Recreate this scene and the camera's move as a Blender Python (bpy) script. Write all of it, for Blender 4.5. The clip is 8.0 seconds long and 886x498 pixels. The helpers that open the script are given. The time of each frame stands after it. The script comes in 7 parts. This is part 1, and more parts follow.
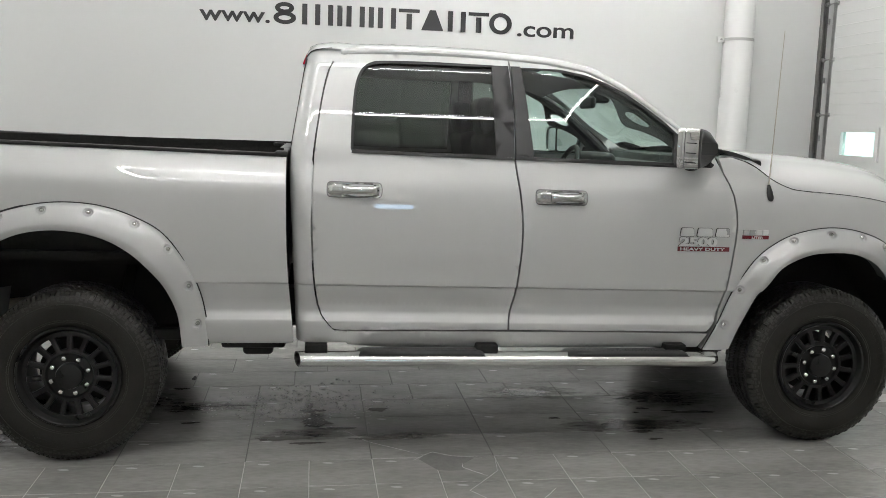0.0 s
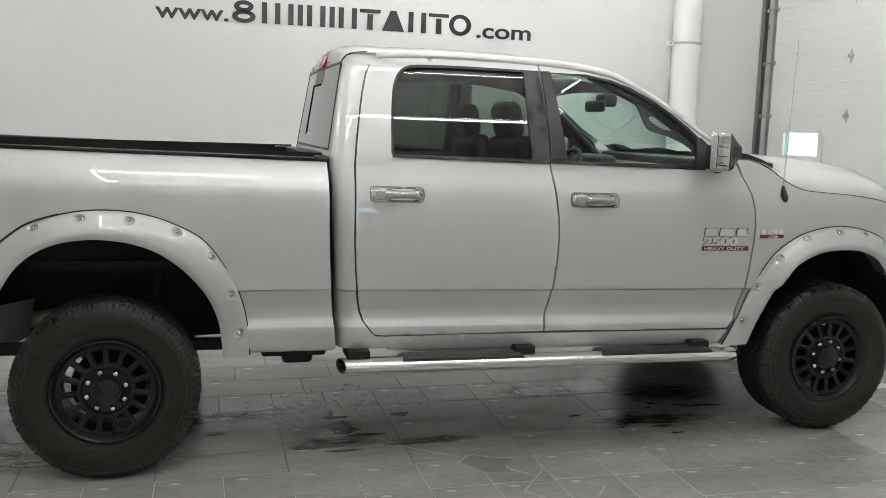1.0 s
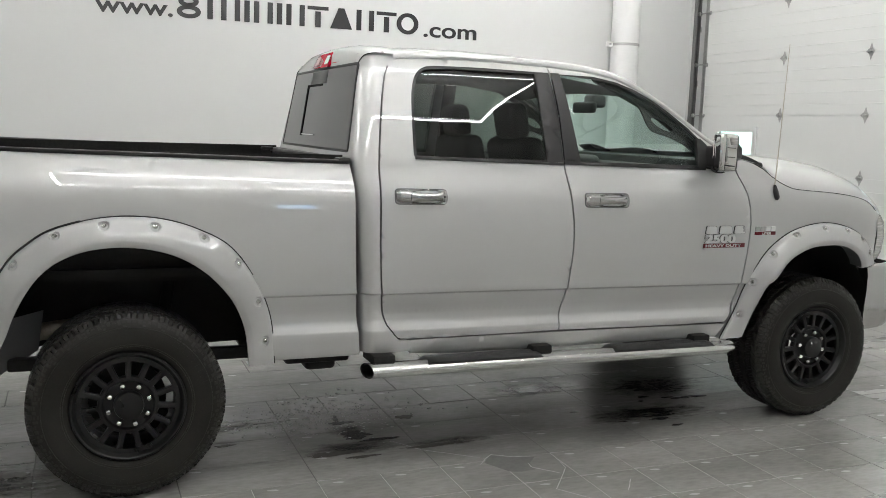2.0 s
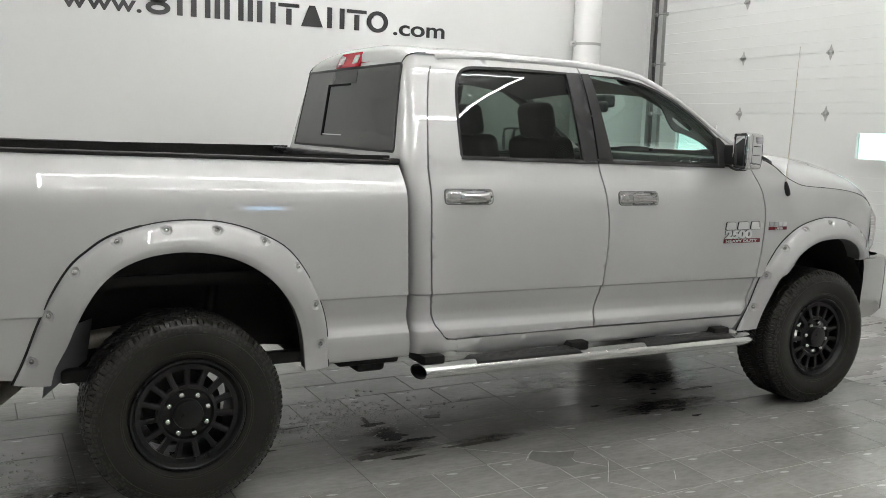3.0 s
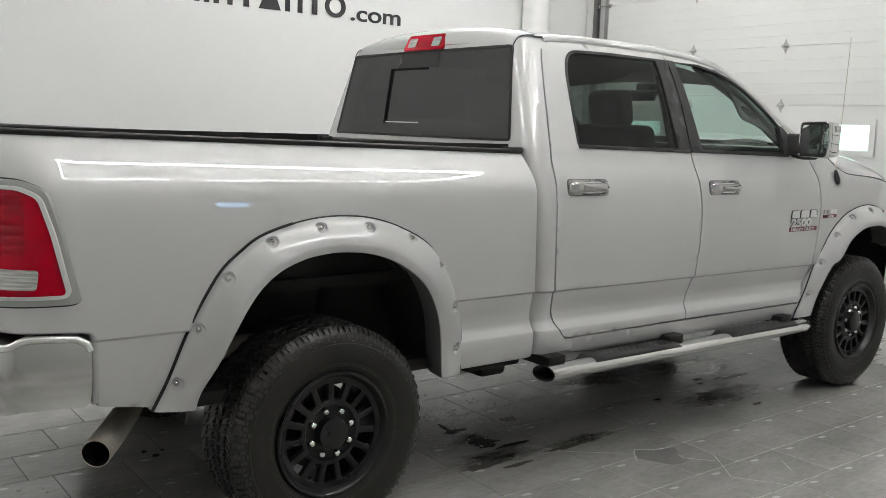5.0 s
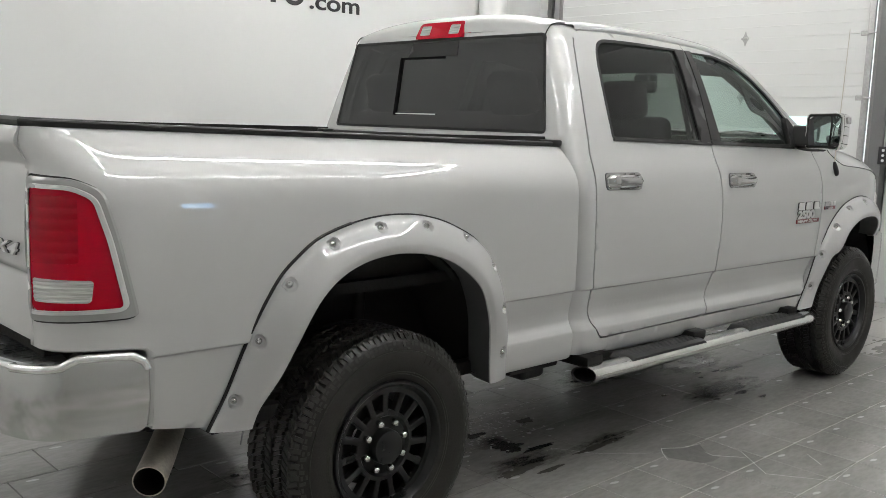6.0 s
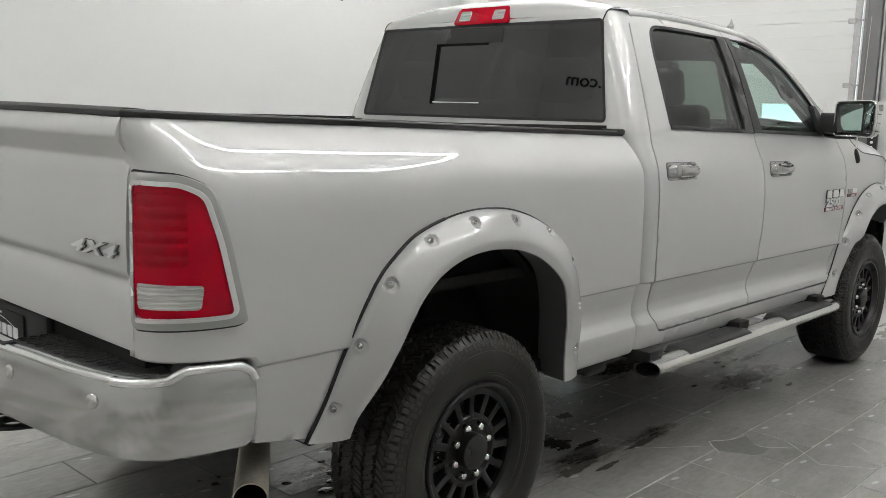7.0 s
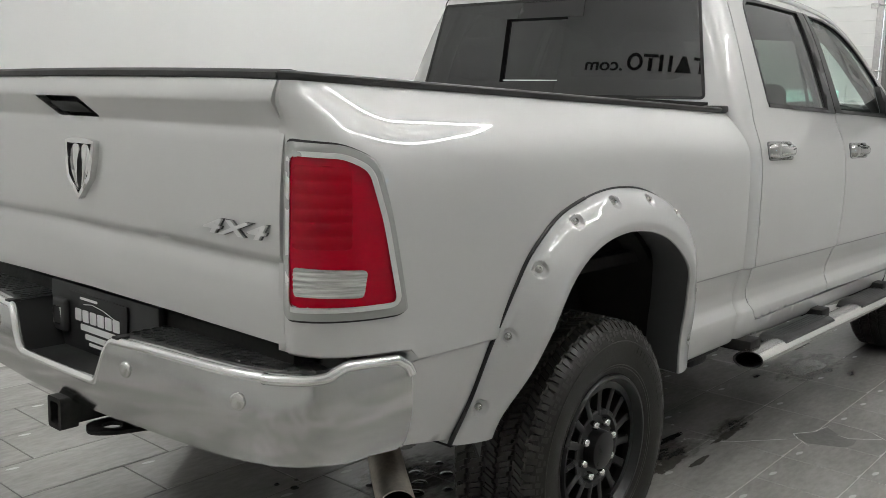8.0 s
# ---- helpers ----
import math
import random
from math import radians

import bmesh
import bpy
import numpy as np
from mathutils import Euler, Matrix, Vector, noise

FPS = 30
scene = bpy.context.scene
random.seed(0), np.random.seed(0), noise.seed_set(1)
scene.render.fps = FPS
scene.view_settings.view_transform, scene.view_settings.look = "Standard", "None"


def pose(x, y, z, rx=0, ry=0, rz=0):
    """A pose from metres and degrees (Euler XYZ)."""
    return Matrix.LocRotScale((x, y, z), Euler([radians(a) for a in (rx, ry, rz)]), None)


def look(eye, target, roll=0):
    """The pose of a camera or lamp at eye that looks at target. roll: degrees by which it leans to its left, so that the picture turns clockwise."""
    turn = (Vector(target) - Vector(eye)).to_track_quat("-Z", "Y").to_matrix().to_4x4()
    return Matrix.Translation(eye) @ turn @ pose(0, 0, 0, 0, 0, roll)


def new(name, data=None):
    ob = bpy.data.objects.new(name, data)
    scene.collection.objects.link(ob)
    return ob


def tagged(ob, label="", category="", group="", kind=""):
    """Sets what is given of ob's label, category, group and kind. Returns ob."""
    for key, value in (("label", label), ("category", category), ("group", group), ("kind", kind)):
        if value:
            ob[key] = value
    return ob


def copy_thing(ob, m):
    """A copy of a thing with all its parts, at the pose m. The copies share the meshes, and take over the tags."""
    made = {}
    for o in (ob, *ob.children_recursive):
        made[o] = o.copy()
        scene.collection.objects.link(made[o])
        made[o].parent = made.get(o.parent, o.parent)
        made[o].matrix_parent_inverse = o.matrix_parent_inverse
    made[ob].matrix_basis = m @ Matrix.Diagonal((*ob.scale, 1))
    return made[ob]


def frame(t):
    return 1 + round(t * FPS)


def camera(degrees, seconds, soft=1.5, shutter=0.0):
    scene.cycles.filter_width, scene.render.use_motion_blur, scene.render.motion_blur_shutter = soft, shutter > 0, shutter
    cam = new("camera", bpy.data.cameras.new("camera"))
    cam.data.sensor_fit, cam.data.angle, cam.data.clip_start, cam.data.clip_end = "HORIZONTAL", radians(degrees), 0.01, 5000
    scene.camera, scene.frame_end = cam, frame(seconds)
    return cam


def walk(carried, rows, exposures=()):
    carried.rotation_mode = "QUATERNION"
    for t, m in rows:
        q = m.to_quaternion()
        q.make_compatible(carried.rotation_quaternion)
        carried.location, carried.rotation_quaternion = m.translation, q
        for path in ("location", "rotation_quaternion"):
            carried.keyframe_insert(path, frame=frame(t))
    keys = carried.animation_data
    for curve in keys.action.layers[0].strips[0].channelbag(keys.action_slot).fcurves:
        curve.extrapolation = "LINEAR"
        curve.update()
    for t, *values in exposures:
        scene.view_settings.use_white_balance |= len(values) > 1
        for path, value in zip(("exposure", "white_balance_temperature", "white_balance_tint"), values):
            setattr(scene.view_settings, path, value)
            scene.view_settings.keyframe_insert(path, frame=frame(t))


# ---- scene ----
cam = camera(51.9, 8.0, 0.8)
PATH = [
    (0, (1.111, -5.353, 1.629), (1.397, -3.391, 1.363), 1.9),
    (0.5, (0.766, -5.273, 1.635), (1.166, -3.332, 1.37), 1.9),
    (1, (0.406, -5.226, 1.637), (0.918, -3.311, 1.374), 1.9),
    (2.5, (-0.504, -4.882, 1.64), (0.338, -3.088, 1.378), 1.9),
    (3, (-0.813, -4.75, 1.633), (0.109, -2.994, 1.371), 1.8),
    (3.5, (-1.066, -4.528, 1.595), (-0.071, -2.813, 1.333), 1.7),
    (4, (-1.281, -4.296, 1.596), (-0.216, -2.624, 1.335), 1.8),
    (4.5, (-1.543, -4.069, 1.583), (-0.406, -2.445, 1.32), 1.9),
    (6, (-2.016, -3.33, 1.546), (-0.655, -1.89, 1.27), 1.9),
    (6.5, (-2.164, -3.097, 1.548), (-0.751, -1.71, 1.262), 1.8),
    (7, (-2.266, -2.87, 1.534), (-0.813, -1.528, 1.237), 1.7),
    (7.5, (-2.326, -2.608, 1.494), (-0.842, -1.302, 1.193), 1.7),
    (7.967, (-2.429, -2.353, 1.455), (-0.927, -1.069, 1.146), 1.7),
    (8, (-2.434, -2.342, 1.453), (-0.929, -1.061, 1.144), 1.7),
]
walk(cam, [(t, look(eye, target, roll)) for t, eye, target, roll in PATH])
from mathutils.geometry import delaunay_2d_cdt

# ---- world and light ----
world = bpy.data.worlds.new("world")
scene.world = world
world.use_nodes = True
sky = world.node_tree.nodes.new("ShaderNodeTexSky")
sky.sky_type, sky.sun_disc, sky.sun_elevation, sky.sun_rotation = "NISHITA", False, radians(35), radians(60)
world.node_tree.links.new(sky.outputs["Color"], world.node_tree.nodes["Background"].inputs["Color"])
world.node_tree.nodes["Background"].inputs["Strength"].default_value = 0.12
LIGHT, UPLIGHT = 87.0, 112.0
scene.view_settings.exposure = 0.0


# ---- materials ----
def node(m, kind, **values):
    n = m.node_tree.nodes.new(kind)
    for key, value in values.items():
        n.inputs[key.replace("_", " ")].default_value = value
    return n


def link(m, a, b):
    m.node_tree.links.new(a, b)


def material(name, color, rough, metal=0.0, coat=0.0, var=0.12, fine=120.0, coarse=3.0, bump=0.05, rvar=0.08, stretch=(1, 1, 1), spec=0.5, step=0.002, coat_ior=1.85):
    """A surface with grain and larger, softer variation in colour, gloss and relief."""
    m = bpy.data.materials.new(name)
    m.use_nodes = True
    b = m.node_tree.nodes["Principled BSDF"]
    b.inputs["Metallic"].default_value = metal
    b.inputs["Coat Weight"].default_value = coat
    b.inputs["Coat Roughness"].default_value = 0.015
    b.inputs["Coat IOR"].default_value = coat_ior
    b.inputs["Specular IOR Level"].default_value = spec
    co = node(m, "ShaderNodeTexCoord")
    mp = node(m, "ShaderNodeMapping", Scale=stretch)
    link(m, co.outputs["Object"], mp.inputs["Vector"])
    n1 = node(m, "ShaderNodeTexNoise", Scale=coarse, Detail=5.0, Roughness=0.6)
    n2 = node(m, "ShaderNodeTexNoise", Scale=fine, Detail=3.0, Roughness=0.6)
    for n in (n1, n2):
        link(m, mp.outputs["Vector"], n.inputs["Vector"])
    add = node(m, "ShaderNodeMath")
    add.operation = "ADD"
    link(m, n1.outputs["Fac"], add.inputs[0])
    link(m, n2.outputs["Fac"], add.inputs[1])
    rng = node(m, "ShaderNodeMapRange", From_Min=0.6, From_Max=1.4, To_Min=1 - var, To_Max=1 + var)
    link(m, add.outputs[0], rng.inputs["Value"])
    mul = node(m, "ShaderNodeVectorMath")
    mul.operation = "SCALE"
    mul.inputs[0].default_value = color
    link(m, rng.outputs["Result"], mul.inputs["Scale"])
    link(m, mul.outputs["Vector"], b.inputs["Base Color"])
    rr = node(m, "ShaderNodeMapRange", From_Min=0.3, From_Max=0.7, To_Min=max(0.02, rough - rvar), To_Max=min(1, rough + rvar))
    link(m, n1.outputs["Fac"], rr.inputs["Value"])
    link(m, rr.outputs["Result"], b.inputs["Roughness"])
    if bump:
        bp = node(m, "ShaderNodeBump", Strength=bump, Distance=step)
        link(m, n2.outputs["Fac"], bp.inputs["Height"])
        link(m, bp.outputs["Normal"], b.inputs["Normal"])
    return m


def glass(name, tint, ior=1.5):
    m = bpy.data.materials.new(name)
    m.use_nodes = True
    nt = m.node_tree
    nt.nodes.remove(nt.nodes["Principled BSDF"])
    tr = node(m, "ShaderNodeBsdfTransparent", Color=(*tint, 1))
    gl = node(m, "ShaderNodeBsdfGlossy", Color=(1, 1, 1, 1), Roughness=0.015)
    # gloss grows towards grazing angles
    lw = node(m, "ShaderNodeLayerWeight", Blend=0.5)
    pw = node(m, "ShaderNodeMath")
    pw.operation = "POWER"
    pw.inputs[1].default_value = 5.0
    link(m, lw.outputs["Facing"], pw.inputs[0])
    r0 = ((ior - 1) / (ior + 1)) ** 2
    fr = node(m, "ShaderNodeMapRange", To_Min=r0, To_Max=1.0)
    link(m, pw.outputs[0], fr.inputs["Value"])
    mx = node(m, "ShaderNodeMixShader")
    link(m, fr.outputs["Result"], mx.inputs[0])
    link(m, tr.outputs[0], mx.inputs[1])
    link(m, gl.outputs[0], mx.inputs[2])
    link(m, mx.outputs[0], nt.nodes["Material Output"].inputs["Surface"])
    return m


def glow(name, color, strength):
    m = bpy.data.materials.new(name)
    m.use_nodes = True
    b = m.node_tree.nodes["Principled BSDF"]
    b.inputs["Base Color"].default_value = (*color, 1)
    b.inputs["Emission Color"].default_value = (*color, 1)
    b.inputs["Emission Strength"].default_value = strength
    return m


PAINT = material("silver_paint", (0.63, 0.632, 0.624), 0.60, 0.60, 1.0, 0.02, 900, 1.5, 0.03, 0.02, step=0.0004)
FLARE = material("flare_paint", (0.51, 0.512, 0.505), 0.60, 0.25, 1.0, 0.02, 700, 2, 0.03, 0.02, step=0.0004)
CHROME = material("chrome", (0.80, 0.80, 0.79), 0.07, 1.0, 0, 0.02, 200, 4, 0.0, 0.02)
BUMPER = material("bumper_chrome", (0.60, 0.60, 0.59), 0.17, 1.0, 0, 0.01, 200, 3, 0.0, 0.0)
# bumper chrome made lighter, so the highlight along the top is in the colour
EDGE = material("polished_edge", (0.88, 0.88, 0.87), 0.20, 1.0, 0, 0.03, 200, 4, 0.0, 0.03)
BRUSHED = material("polished_steel", (0.72, 0.72, 0.70), 0.19, 1.0, 0, 0.05, 300, 3, 0.04, 0.05, (0.05, 1, 1))
STEEL = material("stained_steel", (0.55, 0.51, 0.44), 0.50, 0.8, 0, 0.25, 90, 6, 0.05, 0.12)
BOLT = material("zinc_bolt", (0.62, 0.62, 0.60), 0.25, 1.0, 0, 0.08, 300, 10, 0.03, 0.05)
PLASTIC = material("black_plastic", (0.018, 0.018, 0.018), 0.5, 0, 0, 0.25, 500, 5, 0.12, 0.08)
PAD = material("step_pad_plastic", (0.030, 0.030, 0.030), 0.5, 0, 0, 0.25, 400, 5, 0.15, 0.08)
RETURN = material("dark_grey_plastic", (0.11, 0.11, 0.112), 0.55, 0, 0, 0.15, 400, 5, 0.08, 0.08)
PILLAR = material("satin_black_trim", (0.022, 0.021, 0.021), 0.38, 0, 0, 0.1, 400, 4, 0.03, 0.05, spec=0.4)
BEZEL = material("bezel_silver", (0.40, 0.40, 0.39), 0.40, 0.6, 0.6, 0.03, 200, 6, 0.0, 0.03)
SATIN = material("satin_chrome", (0.60, 0.60, 0.59), 0.14, 1.0, 0, 0.03, 200, 6, 0.0, 0.03)
SEAL = material("black_rubber_seal", (0.01, 0.01, 0.01), 0.55, 0, 0, 0.2, 300, 5, 0.05)
VOID = material("matte_black", (0.004, 0.004, 0.004), 0.8, 0, 0, 0.1, 300, 5, 0.0, 0.05, spec=0.08)
TYRE = material("tyre_rubber", (0.0165, 0.0153, 0.0128), 0.50, 0, 0, 0.5, 160, 9, 0.25, 0.12, spec=0.28)
# same rubber as TYRE, lightened as if the tread tops caught the light
TREAD = material("tread_rubber", (0.0240, 0.0224, 0.0190), 0.42, 0, 0, 0.4, 220, 12, 0.3, 0.12, spec=0.46)
RIM = material("black_wheel_paint", (0.005, 0.005, 0.005), 0.33, 0.0, 0.0, 0.25, 400, 12, 0.04, 0.08, spec=0.42)
UNDER = material("black_chassis", (0.012, 0.0115, 0.011), 0.65, 0, 0, 0.5, 60, 6, 0.3, 0.15, step=0.004, spec=0.25)
LINER = material("wheel_liner", (0.028, 0.028, 0.027), 0.8, 0, 0, 0.35, 300, 6, 0.4, 0.1, spec=0.12)
GLASS = glass("clear_glass", (0.72, 0.83, 0.79))
TINT = glass("tinted_glass", (0.175, 0.205, 0.182))
DARK_TINT = glass("dark_tinted_glass", (0.012, 0.0132, 0.0115), 1.76)
MIRROR = material("mirror_glass", (0.86, 0.88, 0.88), 0.03, 1.0, 0, 0.0, 50, 3, 0.0, 0.0)
RED_LENS = material("red_lens", (0.42, 0.0, 0.012), 0.06, 0, 0.0, 0.10, 60, 14, 0.0, 0.03, (1, 1, 3), spec=0.35)
RED_DARK = material("dark_red_lens", (0.33, 0.0, 0.008), 0.08, 0, 0.0, 0.10, 60, 14, 0.0, 0.03, (1, 1, 3), spec=0.35)
CLEAR_LENS = material("ribbed_clear_lens", (0.56, 0.55, 0.53), 0.16, 0.35, 0.9, 0.5, 160, 60, 0.15, 0.05, (0.1, 0.1, 1.6))
BADGE_RED = material("red_badge", (0.16, 0.012, 0.018), 0.3, 0, 0.5, 0.08)
BADGE_GREY = material("badge_silver", (0.72, 0.72, 0.71), 0.3, 0.45, 0.2, 0.05)
SEAT = material("dark_leather", (0.008, 0.0078, 0.0075), 0.5, 0, 0, 0.25, 260, 5, 0.2, 0.08)
TRIM_IN = material("cabin_plastic", (0.05, 0.05, 0.048), 0.6, 0, 0, 0.15, 300, 4, 0.1)
LINING = material("headliner_cloth", (0.16, 0.16, 0.15), 0.9, 0, 0, 0.1, 500, 4, 0.1)
WALL = material("painted_wall", (0.70, 0.705, 0.695), 0.55, 0, 0, 0.025, 220, 0.7, 0.06, 0.06)
# unseen wall, toned down to darken its reflection in paint and glass
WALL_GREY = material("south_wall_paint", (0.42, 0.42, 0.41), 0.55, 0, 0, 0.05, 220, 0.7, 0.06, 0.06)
CEIL = material("white_ceiling", (0.72, 0.72, 0.71), 0.7, 0, 0, 0.04, 90, 1, 0.1)
PANEL = material("door_panel_white", (0.71, 0.715, 0.70), 0.42, 0, 0, 0.03, 260, 1.0, 0.12, 0.06)
GALV = material("galvanised_steel", (0.46, 0.46, 0.45), 0.4, 0.85, 0, 0.2, 60, 14, 0.06, 0.12)
TRACK = material("dark_galvanised_steel", (0.20, 0.20, 0.195), 0.42, 0.7, 0, 0.25, 60, 14, 0.06, 0.12)
POST = material("grey_steel_post", (0.15, 0.15, 0.148), 0.5, 0.2, 0, 0.15, 120, 4, 0.08)
PIPE = material("white_pipe", (0.80, 0.80, 0.79), 0.3, 0, 0, 0.03, 120, 2, 0.02)
INK = material("black_lettering", (0.018, 0.018, 0.019), 0.4, 0, 0, 0.1)
WHITE = material("white_print", (0.75, 0.75, 0.74), 0.5, 0, 0, 0.05)
LAMP = glow("lamp_diffuser", (1.0, 0.995, 0.985), LIGHT)
# added fill: softens the room light by way of the ceiling
UP_FILL = glow("upward_lamp", (1.0, 0.995, 0.985), UPLIGHT)
SKYLIGHT = glow("blue_daylight", (0.58, 0.68, 1.0), 7.0)
DAYLIGHT = glow("daylight", (0.93, 0.97, 1.0), 2.2)


# ---- mesh helpers ----
def obj(name, bm, mat, parent=None, label="", smooth=True):
    me = bpy.data.meshes.new(name)
    bm.to_mesh(me)
    bm.free()
    me.materials.append(mat)
    if smooth:
        me.shade_smooth()
        me.set_sharp_from_angle(angle=radians(38))
    if "own_normal" in me.attributes:
        own = [Vector(d.vector) for d in me.attributes["own_normal"].data]
        me.attributes.remove(me.attributes["own_normal"])
        me.normals_split_custom_set_from_vertices(own)
    ob = new(name, me)
    if parent is not None:
        ob.parent = parent
    return tagged(ob, label)


def part(name, bm, mat, parent, label="", smooth=True):
    return obj(name, bm, mat, parent, label, smooth)


def mirrored(ob, parent=None):
    """The same part on the other side of the truck."""
    me = ob.data.copy()
    for v in me.vertices:
        v.co.y = -v.co.y
    if "custom_normal" in me.attributes:
        me.attributes.remove(me.attributes["custom_normal"])
    me.flip_normals()
    twin = new(ob.name.split(".")[0], me)
    twin.parent = parent or ob.parent
    if "label" in ob:
        twin["label"] = ob["label"]
    twin.visible_shadow = ob.visible_shadow
    return twin


def spline(pts, n=8, closed=False):
    """A smooth line through the points."""
    p = [np.array(q, float) for q in pts]
    out = []
    last = len(p) if closed else len(p) - 1
    for i in range(last):
        a, b = p[i], p[(i + 1) % len(p)]
        z = p[i - 1] if (i or closed) else 2 * a - b
        c = p[(i + 2) % len(p)] if (i + 2 < len(p) or closed) else 2 * b - a
        for k in range(n):
            t = k / n
            out.append(0.5 * (2 * a + (b - z) * t + (2 * z - 5 * a + 4 * b - c) * t * t + (3 * a - z - 3 * b + c) * t ** 3))
    if not closed:
        out.append(p[-1])
    return [tuple(q) for q in out]


def rounded(pts, r, n=5):
    """A closed outline with its corners rounded."""
    out = []
    for i, b in enumerate(pts):
        a, b, c = np.array(pts[i - 1], float), np.array(b, float), np.array(pts[(i + 1) % len(pts)], float)
        k = min(r, 0.45 * np.linalg.norm(a - b), 0.45 * np.linalg.norm(c - b))
        s, e = b + (a - b) / np.linalg.norm(a - b) * k, b + (c - b) / np.linalg.norm(c - b) * k
        for j in range(n + 1):
            t = j / n
            out.append(tuple((1 - t) ** 2 * s + 2 * t * (1 - t) * b + t * t * e))
    return out


def inset(pts, d):
    """A closed outline moved inwards by d (outwards: minus)."""
    p = np.array(pts, float)
    area = 0.5 * np.sum(p[:, 0] * np.roll(p[:, 1], -1) - np.roll(p[:, 0], -1) * p[:, 1])
    t = np.roll(p, -1, 0) - np.roll(p, 1, 0)
    t /= np.linalg.norm(t, axis=1)[:, None] + 1e-9
    return [tuple(q) for q in p + np.sign(area) * d * np.stack([-t[:, 1], t[:, 0]], 1)]


def inside(q, loops):
    hit = np.zeros(len(q), bool)
    for lp in loops:
        a = np.array(lp)
        b = np.roll(a, -1, 0)
        for (x0, y0), (x1, y1) in zip(a, b):
            if y0 != y1:
                c = (y0 > q[:, 1]) != (y1 > q[:, 1])
                hit ^= c & (q[:, 0] < (x1 - x0) * (q[:, 1] - y0) / (y1 - y0) + x0)
    return hit


def unwarped(warp, u, v):
    q = v
    for _ in range(6):
        q = v - (warp(u, q) - q)
    return q


def sheet(loops, f, g=0.04, rows=(), depth=(0, 0.02, 0), warp=None, flip=False):
    """A curved panel: the area within the first outline less the others, laid on the surface f(u, v), with a folded edge.
    warp: the height at which a level line of the panel runs, so that creases may slope."""
    if warp:
        plain, loops = f, [[(u, unwarped(warp, u, v)) for u, v in lp] for lp in loops]
        f = lambda u, v: plain(u, warp(u, v))
    fine = []
    for lp in loops:
        out = []
        for (x0, y0), (x1, y1) in zip(lp, list(lp[1:]) + [lp[0]]):
            d = math.hypot(x1 - x0, y1 - y0)
            if d < 1e-6:
                continue
            cuts = {k / max(1, math.ceil(d / g)) for k in range(max(1, math.ceil(d / g)))}
            cuts |= {(r - y0) / (y1 - y0) for r in rows if (r - y0) * (r - y1) < 0}
            last = -1.0
            for t in sorted(cuts):
                if (t - last) * d > 0.002:
                    out.append((x0 + (x1 - x0) * t, y0 + (y1 - y0) * t))
                    last = t
        fine.append(out)
    rim = np.array([q for lp in fine for q in lp])
    lo, hi = rim.min(0), rim.max(0)
    levels = [r for r in rows if lo[1] < r < hi[1]]
    levels += [v for v in np.arange(lo[1] + g / 2, hi[1], g) if all(abs(v - r) > 0.4 * g for r in rows)]
    grid = np.array([(u, v) for k, v in enumerate(levels) for u in np.arange(lo[0] + (0.75 if k % 2 and v not in rows else 0.25) * g, hi[0], g)])
    if len(grid):
        grid = grid[inside(grid, fine)]
    if len(grid):
        near = np.min(np.hypot(grid[:, None, 0] - rim[None, :, 0], grid[:, None, 1] - rim[None, :, 1]), axis=1)
        grid = grid[near > 0.3 * g]
    pts, edges = [Vector(q) for q in rim] + [Vector(q) for q in grid], []
    k = 0
    for lp in fine:
        edges += [(k + i, k + (i + 1) % len(lp)) for i in range(len(lp))]
        k += len(lp)
    from_2d, _, tris = delaunay_2d_cdt(pts, edges, [], 0, 1e-6)[:3]
    mid = np.array([[sum(from_2d[i][c] for i in t) / 3 for c in (0, 1)] for t in tris])
    good = inside(mid, fine)
    bm = bmesh.new()
    layer = bm.verts.layers.float_vector.new("own_normal")
    made = [bm.verts.new(f(q[0], q[1])) for q in from_2d]
    for t, ok in zip(tris, good):
        if ok:
            try:
                bm.faces.new([made[i] for i in t])
            except ValueError:
                pass
    # the surface's own normals keep its reflections smooth
    bm.normal_update()
    e = 0.003
    for v, q in zip(made, from_2d):
        a, b = Vector(f(q[0] + e, q[1])) - Vector(f(q[0] - e, q[1])), Vector(f(q[0], q[1] + e)) - Vector(f(q[0], q[1] - e))
        n = a.cross(b)
        if n.length > 1e-12 and v.normal.length > 0.5:
            n.normalize()
            n = n if n.dot(v.normal) > 0 else -n
            if n.dot(v.normal) > 0.9:
                v[layer] = -n if flip else n
    for v in [v for v in bm.verts if not v.link_faces]:
        bm.verts.remove(v)
    if depth:
        d, twin = Vector(depth), {}
        border = [e for e in bm.edges if len(e.link_faces) == 1]
        for v in {v for e in border for v in e.verts}:
            twin[v] = (bm.verts.new(v.co), bm.verts.new(v.co + d))
        for e in border:
            a, b = e.verts
            bm.faces.new((twin[a][0], twin[b][0], twin[b][1], twin[a][1]))
    if flip:
        bmesh.ops.reverse_faces(bm, faces=bm.faces[:])
    return bm


def loft(lines, closed=False, caps=False):
    """A skin over lines of as many points each."""
    bm = bmesh.new()
    vs = [[bm.verts.new(q) for q in ln] for ln in lines]
    n = len(vs[0])
    for a, b in zip(vs, vs[1:]):
        for i in range(n if closed else n - 1):
            j = (i + 1) % n
            try:
                bm.faces.new((a[i], a[j], b[j], b[i]))
            except ValueError:
                pass
    if caps:
        for ln in (lines[0], lines[-1]):
            bm.faces.new([bm.verts.new(q) for q in ln])
    return bm


